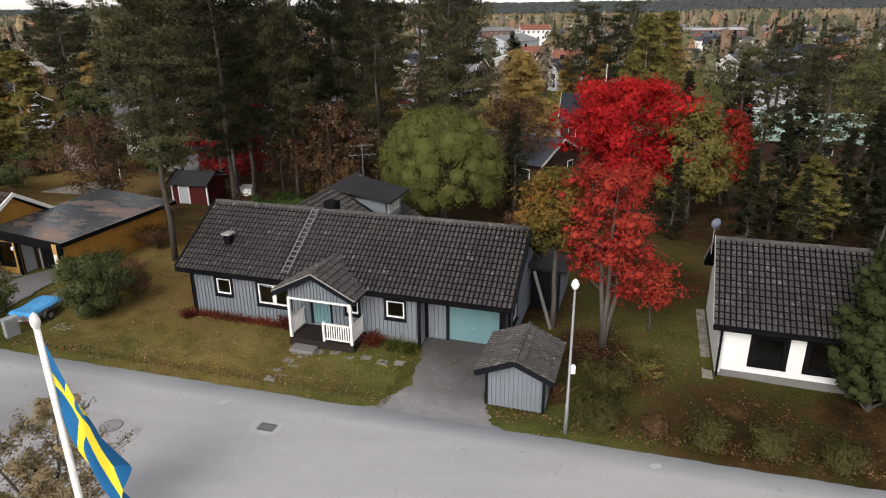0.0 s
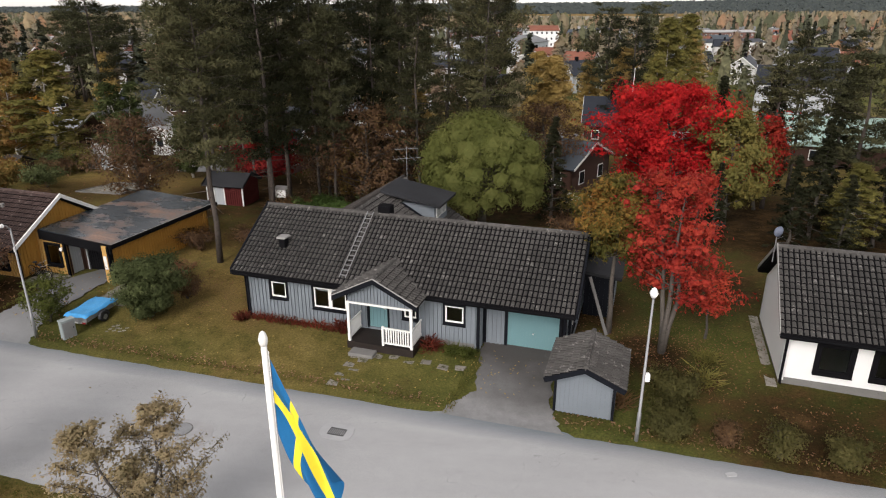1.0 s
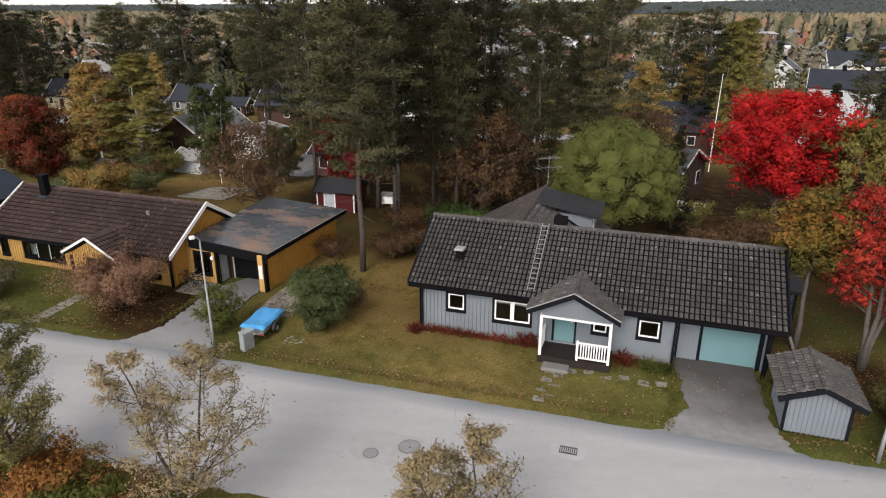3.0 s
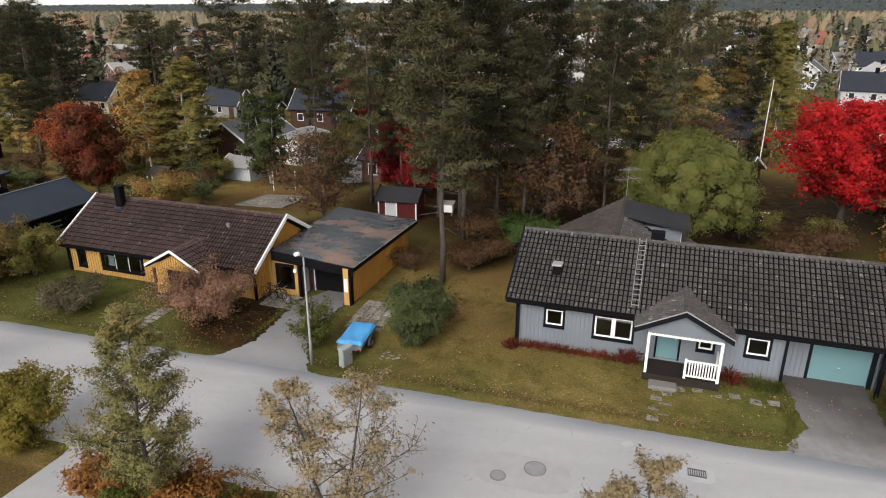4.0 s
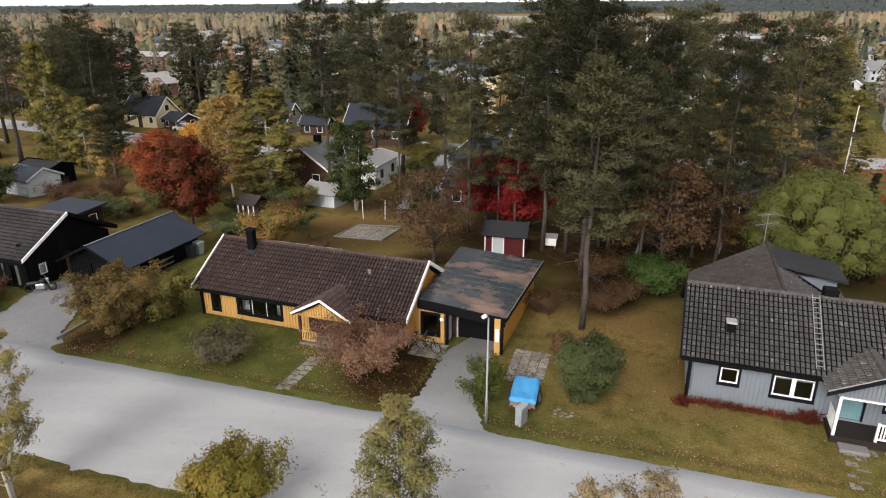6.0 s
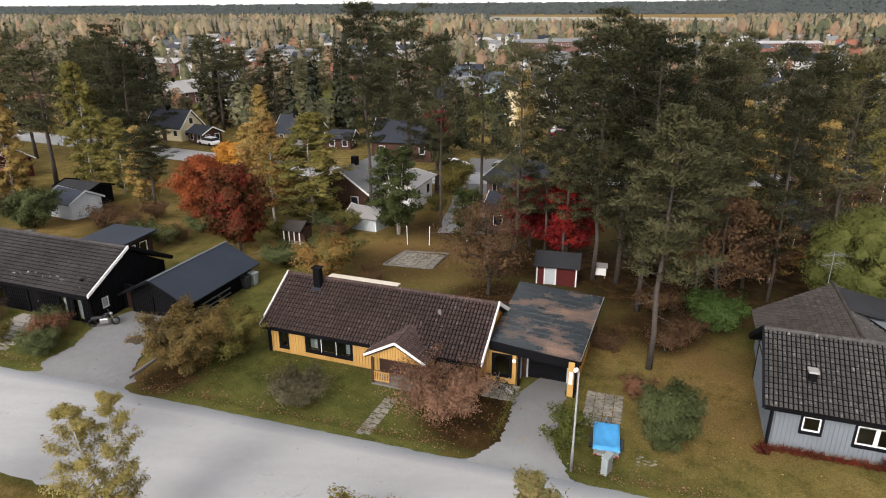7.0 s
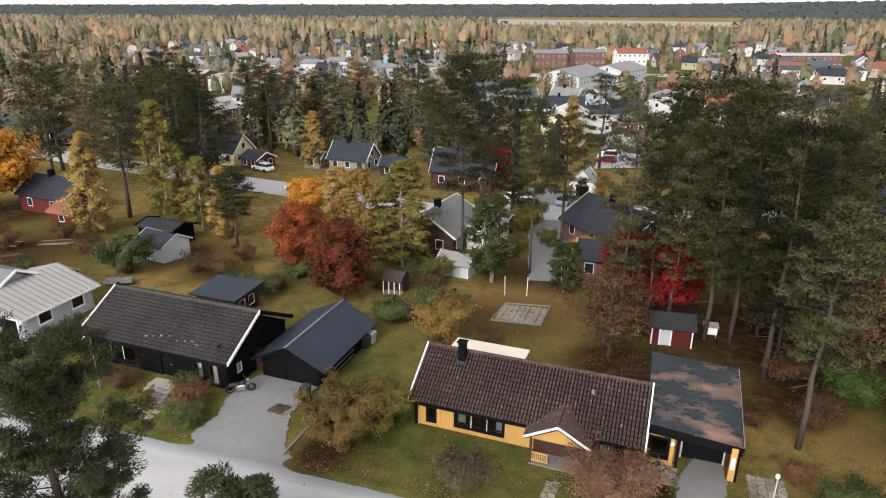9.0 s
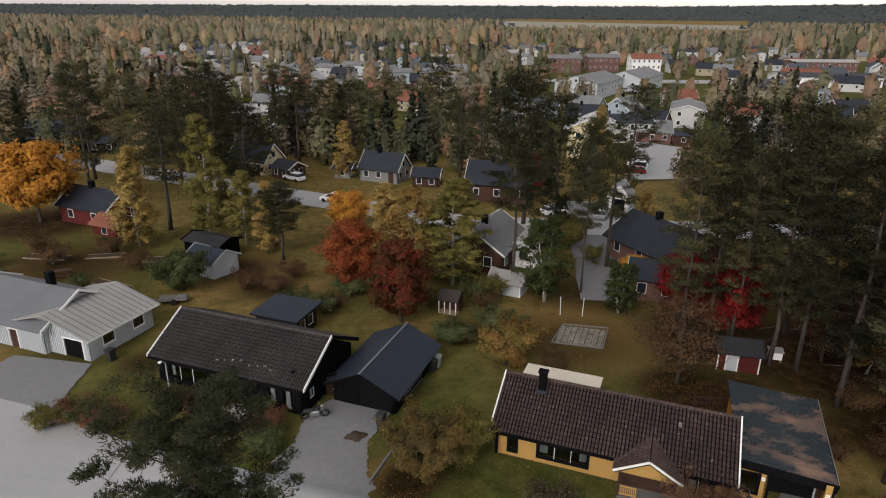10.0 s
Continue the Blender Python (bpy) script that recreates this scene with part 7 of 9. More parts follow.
def pine_of(rng, h, base, width, limbs=42, pads=4, leaves=70, size=0.24, ratio=0.5, r0=0.24, bare=7, up=0.25, tip=0.3, puff=1.0):
    """A Scots pine: straight bare stem, uneven limbs, needles in flat pads at the limbs' ends."""
    wood = Shape()
    bend = rng.normal(size=(7, 2)) * 0.005 * h
    path = [Vector((bend[i][0] * (i > 0), bend[i][1] * (i > 0), h * 0.98 * i / 6)) for i in range(7)]
    path[0].z = -0.25
    wood.tube(path, [r0 * (1.3, 1, 0.9, 0.78, 0.6, 0.36, 0.08)[i] for i in range(7)], 9)

    def on(z):
        k = min(5.99, max(0, z / (h * 0.98) * 6))
        i = int(k)
        return path[i].lerp(path[i + 1], k - i), r0 * (1 - 0.14 * k)

    centres, ways = [], []
    for j in range(bare):
        p, r = on(base * (0.45 + 0.55 * rng.random()))
        az, ln = rng.random() * 6.28, 0.5 + 1.2 * rng.random()
        wood.tube([p, p + Vector((math.cos(az) * ln, math.sin(az) * ln, -0.1 * ln))], [0.03, 0.008], 4, False)
    lop = rng.random() * 6.28
    hubs = []
    tiers = max(4, limbs // 4)
    for j in range(limbs):
        tier = j % tiers
        k = min(0.995, (tier + 0.5 + rng.normal() * 0.16) / tiers)
        z = base + (h - base) * (max(k, 0.0) ** 0.92) * 0.96
        p, r = on(z)
        az = tier * 1.1 + (j // tiers) * 6.283 / (limbs / tiers) + rng.normal() * 0.35
        env = (0.55 + 1.3 * k) if k < 0.32 else math.sqrt(max(0.04, 1 - ((k - 0.32) / 0.71) ** 1.6))
        reach = width / 2 * env * (0.5 + 0.65 * rng.random()) * (1 + 0.2 * math.cos(az - lop))
        el = up * (0.1 + 1.7 * k) + rng.normal() * 0.1
        d = Vector((math.cos(az), math.sin(az), el))
        mid = p + d * reach * 0.5 + Vector((0, 0, -0.07 * reach))
        end = p + d * reach + Vector((0, 0, 0.08 * reach))
        wood.tube([p, mid, end], [max(0.025, r * 0.33), max(0.018, r * 0.2), 0.008], 5, False)
        n = max(2, int(round(pads * (0.5 + 0.65 * reach / (width / 2)))))
        for t in range(n):
            f = 1 - 0.6 * (t / n) * (0.6 + 0.7 * rng.random())
            side = Vector((-d.y, d.x, 0)) * rng.normal() * reach * 0.24
            q = (mid.lerp(end, (f - 0.5) / 0.5) if f > 0.5 else p.lerp(mid, f / 0.5)) + side
            q.z += 0.08 + rng.random() * tip
            if side.length > 0.35:
                wood.tube([q - side * 0.9 - Vector((0, 0, 0.15)), q], [0.016, 0.005], 3, False)
            s = puff * (0.42 + 0.36 * rng.random()) * min(1.25, 0.5 + width / 14)
            g = unit(rng.normal(size=(leaves, 3))) * (1.2 * rng.random((leaves, 1)) ** 0.4)
            centres.append(np.array(q)[None] + g * s * np.array([[1.2, 1.2, 0.42]]))
            ways.append(g * np.array([[1, 1, 0.4]]) + np.array([[d.x * 0.5, d.y * 0.5, 0.6]]))
            hubs.append(np.repeat(np.array([[q.x, q.y, q.z - 0.35 * s]]), leaves, 0))
    c = np.concatenate(centres)
    out = unit(c - np.array([0, 0, base + (h - base) * 0.35])) + np.array([0, 0, 0.8])
    return wood, leaf_faces(rng, c, size, ratio, 0.0, np.concatenate(ways), 0.45, out, 0.7), np.concatenate(hubs)


def pine(seed, x, y, h, width, label, base, leaf=None, group="pines behind the gardens", **kw):
    rng = np.random.default_rng(seed)
    t = base_of("pine_tree", x, y, ground_z(x, y), 0, label, "tree", group)
    wood, faces, hubs = pine_of(rng, h, base, width, **kw)
    part("trunk", wood, BARK_PINE, t, smooth=True)
    c = new("crown", cards("crown", faces, leaf or PINE, heart=(0, 0, base + (h - base) * 0.35), lift=0.5, clump=hubs))
    c.parent = t
    return t


def tree(name, seed, x, y, h, width, leaf, bark, label, category="tree", z=None, turn=0, group="", crown="crown", **kw):
    rng = np.random.default_rng(seed)
    z = ground_z(x, y) if z is None else z
    t = base_of(name, x, y, z, turn, label, category, group)
    wood, faces, hubs = crown_of(rng, h, kw.pop("base", h * 0.3), width, **kw)
    part("trunk", wood, bark, t, smooth=True)
    c = new(crown, cards(crown, faces, leaf, heart=faces.mean(0) - np.array([0, 0, 0.12 * h]), clump=hubs))
    c.parent = t
    return t


def again(t, x, y, scale=1.0, turn=0.0, wide=1.0, z=None, label=""):
    z = ground_z(x, y) if z is None else z
    ob = copy_thing(t, pose(x, y, z, 0, 0, turn) @ Matrix.Diagonal((scale * wide, scale * wide, scale, 1)))
    if label:
        ob["label"] = label
    return ob


pines = []
for i, (x, y, h, w, b) in enumerate([(-16.8, 36.5, 15.4, 5.8, 5.8), (-15.8, 44.7, 18.8, 6.6, 4.2), (-18.0, 51.3, 21.2, 6.8, 5.0), (-38.9, 65.6, 22.3, 6.8, 8.5)]):
    pines.append(pine(100 + i, x, y, h, w, "tall Scots pine with bare lower trunk and dark crown", b, limbs=52, pads=5, leaves=70, size=0.25, ratio=0.36, up=0.3, puff=0.95, r0=0.16))
PINE_H = (15.6, 18.8, 21.2, 22.3)
# standing places of the other pines: form, x, y, height
PINES = [
    (2, -105.3, 98, 20.8), (1, -98.8, 99, 19.3), (2, -84.2, 81.8, 17.4), (1, -85.2, 101, 18.7), (0, -74.1, 84.7, 16.4), (1, -81.8, 102.2, 15.4), (2, -87.7, 141, 19.3), (1, -84.2, 148.6, 16.5),
    (2, -65.9, 150, 17.8), (3, -54.4, 166.8, 20), (1, -57.1, 144.6, 15.9), (2, -47.4, 121.6, 15.7), (3, -37.1, 83.9, 22.3), (3, -33.2, 81.2, 19.5), (3, -31.6, 66.0, 18.5), (2, -14.9, 126.6, 18),
    (1, -24.2, 55.4, 18.6), (2, -21.6, 56.0, 17.2), (1, -13.9, 79.3, 19.5), (2, -11.7, 73.1, 20), (1, -8.4, 71.5, 20), (3, -4.0, 70.2, 20), (2, -1.9, 67.0, 20), (1, 0.6, 63.5, 19), (2, 0.3, 57.4, 18.4), (1, -0.4, 50.0, 18.5),
    (2, -20.1, 54.2, 17.8), (1, -9.5, 52.6, 17.7), (1, -16.2, 50.5, 20.4), (2, -5.4, 47.6, 16.6), (1, -13.2, 48.6, 17.0), (0, -11.4, 46.0, 14.6), (2, -7.6, 55.0, 19), (1, -14.0, 58.0, 20), (2, -18.0, 66.0, 19),
    (1, 19.0, 86.0, 16), (0, 28.1, 60, 12.2), (1, 31.4, 60.5, 12.4), (0, 26.4, 47.5, 12.6), (0, 22.8, 53.0, 12.5), (1, 36, 55, 13.5), (2, 42, 68, 14), (1, -112, 110, 18), (2, -120, 100, 16), (1, -43.5, 112, 15), (0, 35.5, 48.5, 11),
    (1, -92, 118, 17), (2, -97, 133, 18), (1, 45, 96, 15), (2, 56, 104, 15), (3, -27.5, 75, 16),
    (2, -95, 108, 17), (1, -89.5, 107, 17.5), (2, -100, 119, 18), (1, -75.5, 132, 17), (2, -71, 136, 16.5), (1, -82, 134, 18),
]
far_forms = [pine(120, -105.3, 98, 20.8, 9.4, "tall Scots pine in the back gardens", 3.8, limbs=48, pads=5, leaves=34, size=0.38, ratio=0.4), pine(121, -92, 112, 20.8, 8.4, "tall Scots pine in the back gardens", 7.5, limbs=40, pads=5, leaves=36, size=0.38, ratio=0.4)]
for i, (k, x, y, h) in enumerate(PINES[1:]):
    if y > 70 or x > 17:
        again(far_forms[i % 2], x, y, h / 20.8, 67 * i % 360, (1.1 if x < -40 else 0.9) + 0.3 * ((i * 37) % 10) / 10)
    else:
        again(pines[k], x, y, h / PINE_H[k], 67 * i % 360, 0.74 + 0.24 * ((i * 37) % 10) / 10)

SPRUCE_KW = dict(kind="cone", limbs=56, twigs=5, leaves=20, size=0.5, up=0.05, ratio=0.3, spread=0.16, droop=0.25, needle=True, trunk_top=0.99)
sp = tree("spruce_tree", 201, -75.5, 146.1, 15.5, 5.6, SPRUCE, BARK_GREY, "narrow dark green spruce", base=0.8, r0=0.2, group="spruces", **SPRUCE_KW)
for x, y, s, w in ((-66, 150, 0.9, 1), (-63, 140, 0.7, 1), (4.6, 47.0, 0.52, 1.15), (-101, 131, 1.1, 1), (-110, 140, 1.05, 1.1), (-92, 150, 1, 1), (-120, 150, 1.1, 1), (28, 53, 0.75, 1.1), (31, 46, 0.5, 1.0), (22.0, 43.5, 0.55, 1.2), (25.5, 42.0, 0.5, 1.2), (29, 45, 0.6, 1.2), (24, 57, 0.8, 1.2), (19.5, 56, 0.7, 1.2), (34, 52, 0.7, 1.2), (-130, 118, 1.0, 1.0), (-84, 138, 0.9, 1), (26.5, 61, 0.7, 1), (19.0, 40.5, 0.42, 1.3), (21.5, 39.0, 0.36, 1.4), (26.5, 38.5, 0.42, 1.3), (15.0, 42.5, 0.36, 1.3)):
    again(sp, x, y, s, x * 31 % 360, w)

# willow, maples and the red pair by the grey house
def willow(seed, x, y, h, width, leaf, label):
    """A dome of many rounded puffs of small leaves on spreading limbs."""
    rng = np.random.default_rng(seed)
    t = base_of("willow_tree", x, y, ground_z(x, y), 0, label, "tree")
    wood, cs, fs = Shape(), [], []
    fork = Vector((0, 0, h * 0.25))
    wood.tube([(0, 0, -0.25), (0.05, 0, h * 0.13), fork], [0.36, 0.3, 0.24], 9)
    n = 120
    hubs, mids = [], []
    for i in range(n):
        k = (i + 0.5) / n
        el = math.asin(1 - 1.25 * k)
        az = i * 2.399 + rng.normal() * 0.25
        r = width / 2 * (0.72 + 0.2 * rng.random())
        q = Vector((r * math.cos(el) * math.cos(az), r * math.cos(el) * math.sin(az), h * 0.45 + (h * 0.45) * math.sin(el) * (1 if el > 0 else 1.35)))
        if i % 2 == 0:
            wood.tube([fork, fork.lerp(q, 0.55) + Vector((0, 0, 0.5)), q], [0.1, 0.05, 0.012], 5, False)
        s = 0.7 + 0.6 * rng.random()
        m = int(330 * s)
        g = unit(rng.normal(size=(m, 3))) * (0.66 + 0.42 * rng.random((m, 1)))
        cs.append(np.array(q)[None] + g * s * np.array([[1, 1, 0.9]]))
        fs.append(g + np.array([[0, 0, 0.2]]))
        hubs.append(np.repeat(np.array([q]), m, 0))
        mids.append((*q, s))
    faces = leaf_faces(rng, np.concatenate(cs), 0.19, 0.5, 0.5, None, 1.0, np.concatenate(fs), 0.35)
    for x_, y_, z_, s in mids:
        more, mid = tufts_of(rng, [(x_, y_, z_)], s * 0.62, 0.9)
        faces = np.concatenate([faces, more])
        hubs.append(mid)
    part("trunk", wood, BARK_GREY, t, smooth=True)
    c = new("crown", cards("crown", faces, leaf, heart=(0, 0, h * 0.3), lift=0.35, clump=np.concatenate(hubs)))
    c.parent = t
    return t


willow(301, -0.7, 43.5, 8.7, 8.4, WILLOW, "round dense olive-green willow behind the grey house")
tree("maple_tree", 302, 13.6, 50.5, 10.7, 10.8, RED, BARK_GREY, "large scarlet maple in full autumn colour", base=2.2, kind="round", limbs=60, twigs=9, leaves=64, size=0.21, up=0.6, spread=0.42, r0=0.26, core=0.5)
tree("rowan_tree", 303, 7.2, 26.2, 8.8, 3.9, RED_ORANGE, BARK_GREY, "orange-red rowan with several bare stems", base=3.2, kind="birch", limbs=60, twigs=7, leaves=20, size=0.15, up=0.5, spread=0.32, r0=0.14, stems=3, core=0.45)
tree("maple_tree", 304, 5.2, 28.1, 8.1, 3.3, leafy("half_turned_maple_leaves", [(0.1, (0.04, 0.045, 0.012)), (0.42, (0.11, 0.1, 0.025)), (0.62, (0.24, 0.14, 0.035)), (0.9, (0.36, 0.14, 0.04))]), BARK_GREY, "half-turned green and orange maple beside the annex", base=4.0, kind="round", limbs=38, twigs=8, leaves=48, size=0.15, up=0.5, spread=0.26, r0=0.14, core=0.5)
tree("rowan_tree", 311, 9.6, 27.6, 3.6, 2.6, RED_ORANGE, BARK_GREY, "low spreading scarlet rowan branches", base=1.5, kind="round", limbs=16, twigs=6, leaves=16, size=0.17, up=0.25, spread=0.3, r0=0.07)
tree("maple_tree", 305, 17.6, 47.5, 8.9, 6.2, YELLOW_GREEN, BARK_GREY, "green and yellow maple beside the scarlet one", base=1.8, kind="birch", limbs=44, twigs=8, leaves=46, size=0.24, up=0.5, spread=0.36, r0=0.2, core=0.5)
tree("rowan_tree", 306, 22.0, 52.5, 8.0, 3.6, RED_ORANGE, BARK_GREY, "orange-red rowan among dark pines", base=2, kind="birch", limbs=30, twigs=7, leaves=40, size=0.24, up=0.5, spread=0.34, core=0.6)
# birches and coloured trees of the back gardens
yb = tree("birch_tree", 307, -84.5, 74.4, 13.2, 6.6, YELLOW, BARK_BIRCH, "slender birch with golden leaves", base=0.7, kind="ovate", limbs=60, twigs=6, leaves=30, size=0.28, up=0.45, spread=0.36, droop=0.2, core=0.85)
gb = tree("birch_tree", 308, -77.8, 79.8, 17.0, 6.4, YELLOW_GREEN, BARK_BIRCH, "tall birch with green-yellow leaves", base=1.6, kind="birch", limbs=62, twigs=6, leaves=30, size=0.28, up=0.45, spread=0.38, droop=0.25, core=0.85)
rm = tree("maple_tree", 309, -55.4, 63.0, 7.8, 5.6, leafy("rust_red_leaves", [(0.1, (0.1, 0.045, 0.016)), (0.42, (0.23, 0.06, 0.026)), (0.7, (0.32, 0.095, 0.032)), (0.95, (0.32, 0.16, 0.045))]), BARK_GREY, "rounded red and orange maple in the back garden", base=1.6, kind="round", limbs=44, twigs=8, leaves=46, size=0.26, up=0.5, spread=0.4, core=0.5)
tree("rowan_tree", 310, -49.3, 55.6, 8.2, 5.1, DARK_RED, BARK_GREY, "dark red and green rowan behind the garage", base=1.2, kind="round", limbs=48, twigs=8, leaves=46, size=0.26, up=0.5, spread=0.4, core=0.5)
om = tree("maple_tree", 312, -60.6, 84.6, 5.6, 5.2, ORANGE, BARK_GREY, "bright orange maple by the back street", base=1.8, kind="round", limbs=40, twigs=8, leaves=42, size=0.28, up=0.5, spread=0.42, core=0.5)
again(om, -103.2, 82.8, 1.95, 40, 0.95, label="large orange maple over fallen leaves")
b2 = tree("birch_tree", 313, -49.4, 66.0, 11.4, 7.4, AUTUMN_MIX, BARK_BIRCH, "birch with mixed green and rust leaves", base=2.2, kind="birch", limbs=52, twigs=6, leaves=28, size=0.28, up=0.5, spread=0.38, droop=0.2, core=0.55)
again(gb, -45.2, 66.1, 0.74, 130, 1.75)
again(yb, -53.0, 71.0, 0.8, 60, 1.45)
g2 = tree("birch_tree", 314, -35.7, 62.9, 9.4, 5.0, GREEN, BARK_BIRCH, "green-leaved birch clump at the garden fence", base=1.2, kind="birch", limbs=50, twigs=7, leaves=36, size=0.24, up=0.5, spread=0.34, droop=0.15, stems=2, core=0.6)
br = tree("cherry_tree", 315, -26.6, 47.0, 7.6, 7.4, BROWN, BARK_GREY, "russet-brown half-bare fruit tree behind the yellow house", base=1.6, kind="round", limbs=46, twigs=8, leaves=18, size=0.2, up=0.5, spread=0.34)
cr = tree("rowan_tree", 316, -19.6, 56.3, 7.4, 5.6, CRIMSON, BARK_GREY, "crimson rowan beside the red shed", base=1.4, kind="round", limbs=38, twigs=8, leaves=40, size=0.24, up=0.5, spread=0.36, core=0.6)
again(cr, -22.6, 60.5, 0.95, 100)
again(br, -9.4, 47.6, 1.15, 200)
again(br, -6.2, 50.5, 1.0, 20)
again(b2, -10.6, 50.6, 0.6, 80, 1.2)
again(br, -13.2, 52.5, 0.9, 140)
again(b2, -3.6, 52.0, 0.55, 10, 1.3)
again(br, 5.0, 58.0, 1.1, 70)
again(cr, -11.8, 55.0, 0.7, 10)
again(gb, 23.5, 41.5, 0.36, 200, 1.7)
again(gb, 32.0, 43.0, 0.45, 20, 1.6)
again(yb, -68.0, 74.5, 0.72, 210, 1.1)
again(gb, -72.0, 77.0, 0.6, 100, 1.2)
again(yb, -69.0, 120.0, 0.85, 25, 1.1)
again(yb, -6.5, 62.5, 0.7, 80, 1.0)
again(yb, 15.7, 98.0, 0.84, 140, 1.15)
again(yb, 7.0, 67.5, 0.95, 140, 1.3)
again(yb, 18.6, 90.0, 1.0, 250, 1.2)
again(yb, 8.0, 92.0, 0.95, 140, 1.3)
again(gb, 38.0, 40.0, 0.7, 200, 1.2)
again(gb, 20.5, 80.0, 0.72, 200, 1.2)
again(pines[0], -65.6, 72.0, 0.58, 200, 1.7, label="low broad dark pine in the back garden")
again(far_forms[1], 17.5, 95.0, 0.85, 120)
again(far_forms[0], 26.0, 108.0, 0.9, 220)
again(gb, 28.0, 104.0, 1.05, 20, 1.3)
again(gb, 33.0, 112.0, 1.1, 80, 1.3)
again(yb, 37.0, 120.0, 1.1, 140, 1.3)
again(gb, 29.5, 38.0, 0.42, 30, 1.6)
again(yb, -21.5, 84.0, 0.6, 70, 1.2)
again(yb, -19.0, 140.0, 1.0, 20)
again(cr, -35.5, 108.0, 1.1, 20, label="crimson rowan beyond the back street")
again(om, -25.6, 69.5, 0.58, 20, label="small orange maple by the brick annex")
again(g2, -28.6, 60.8, 0.62, 120, 1.1, label="small green-yellow birch on the lawn")


def bush(name, seed, x, y, h, width, leaf, label, leaves=34, size=0.16, limbs=26, twigs=7, kind="round", bark=BARK_GREY, spread=0.22, core=0.42, **kw):
    return tree(name, seed, x, y, h, width, leaf, bark, label, "shrub", base=0.15, kind=kind, limbs=limbs, twigs=twigs, leaves=leaves, size=size, up=0.7, spread=spread, r0=0.05, stems=3, trunk_top=0.8, crown="leaves", core=core, **kw)


bush("shrub", 401, -17.6, 29.2, 3.6, 2.6, DEEP_GREEN, "dense dark green shrub on the lawn", 80, 0.12, 46, 9, spread=0.26)
bush("small_tree", 402, -22.75, 28.8, 2.7, 2.1, OLIVE, "small thin olive shrub by the street lamp", 22, 0.13, 26, core=0)
bush("shrub", 403, -44.9, 35.0, 4.3, 4.7, leafy("rust_gold_leaves", [(0.1, (0.075, 0.05, 0.032)), (0.35, (0.13, 0.105, 0.042)), (0.6, (0.25, 0.165, 0.06)), (0.9, (0.35, 0.23, 0.065))]), "large mixed green and rust shrub by the drive", 110, 0.14, 44, 7, spread=0.24)
bush("shrub", 404, -42.6, 36.6, 3.3, 3.4, YELLOW_GREEN, "yellow-green shrub beside the drive", 80, 0.14, 34, 7, spread=0.22)
bush("shrub", 405, -37.4, 31.9, 1.6, 3.1, leafy("grey_brown_twiggy_leaves", [(0.1, (0.07, 0.065, 0.035)), (0.5, (0.13, 0.115, 0.07)), (0.9, (0.2, 0.17, 0.11))]), "low twiggy grey-brown shrub on the lawn", 26, 0.13, 46, 8, core=0)
bush("cherry_tree", 406, -29.15, 31.1, 2.9, 4.9, CHERRY, "russet ornamental cherry before the yellow house", 44, 0.11, 52, 9, spread=0.27, core=0)
bush("shrub", 407, -39.8, 48.4, 4.0, 4.4, AUTUMN_MIX, "rust and green shrub behind the yellow house", 40, 0.2, 32, 8, spread=0.3)
VERGE_LEAF = leafy("dull_olive_leaves", [(0.1, (0.04, 0.04, 0.015)), (0.5, (0.08, 0.075, 0.026)), (0.9, (0.14, 0.12, 0.045))])
bush("shrub", 408, 6.0, 20.5, 1.5, 1.5, VERGE_LEAF, "rounded dull olive shrub beside the lamp post", 30, 0.1, 30)
bush("shrub", 409, 6.6, 22.5, 1.4, 1.7, VERGE_LEAF, "rounded olive shrub under the rowan", 30, 0.1, 30)
bush("shrub", 410, 9.6, 19.5, 1.35, 1.1, VERGE_LEAF, "upright olive shrub with bare stems by the street", 20, 0.09, 26, core=0)
bush("shrub", 411, 11.6, 19.0, 1.3, 1.1, VERGE_LEAF, "upright olive shrub by the street", 20, 0.09, 26)
bush("shrub", 412, 13.6, 18.4, 1.3, 1.2, VERGE_LEAF, "bushy olive shrub by the street", 24, 0.09, 26)
bush("shrub", 443, 7.9, 20.1, 0.95, 0.7, BROWN, "small reddish shrub by the street", 18, 0.08, 18)
bush("shrub", 413, -11.3, 42.0, 2.7, 3.6, leafy("fresh_green_leaves", [(0.1, (0.04, 0.07, 0.02)), (0.5, (0.07, 0.115, 0.03)), (0.9, (0.11, 0.15, 0.05))]), "bright green shrub behind the grey house", 60, 0.15, 34, 8, spread=0.28)
bush("shrub", 414, -72.6, 60.6, 4.2, 4.6, DEEP_GREEN, "dark green shrub beside the white shed", 44, 0.22, 34, 8, spread=0.32)
bush("shrub", 415, -31.2, 82.6, 4.2, 5.0, YELLOW_GREEN, "rounded yellow-green bush by the lane", 40, 0.24, 34, 8, spread=0.34)
lb = bush("shrub", 416, -15.2, 38.9, 1.6, 2.6, BROWN, "low brown shrub under the pines", 20, 0.13, 24, core=0)
for x, y, s in ((-13.9, 40.3, 1.0), (-16.6, 31.2, 0.75), (-18.9, 38.6, 0.8), (-14.5, 44.5, 1.2), (5.5, 40.0, 1.3), (8.5, 43.0, 1.2), (-10, 44.5, 1.0), (-3.5, 38.5, 1.0), (-66, 62, 1.2), (-62.5, 66, 1.2), (-90, 66, 1.3), (-94, 70, 1.2), (-36, 48, 0.8), (-86, 71, 1.2), (-80, 66, 1.2), (-41.5, 60.5, 1.0), (-43, 52, 0.8), (-56, 58, 0.8), (11, 37, 1.0)):
    again(lb, x, y, s, x * 47 % 360)
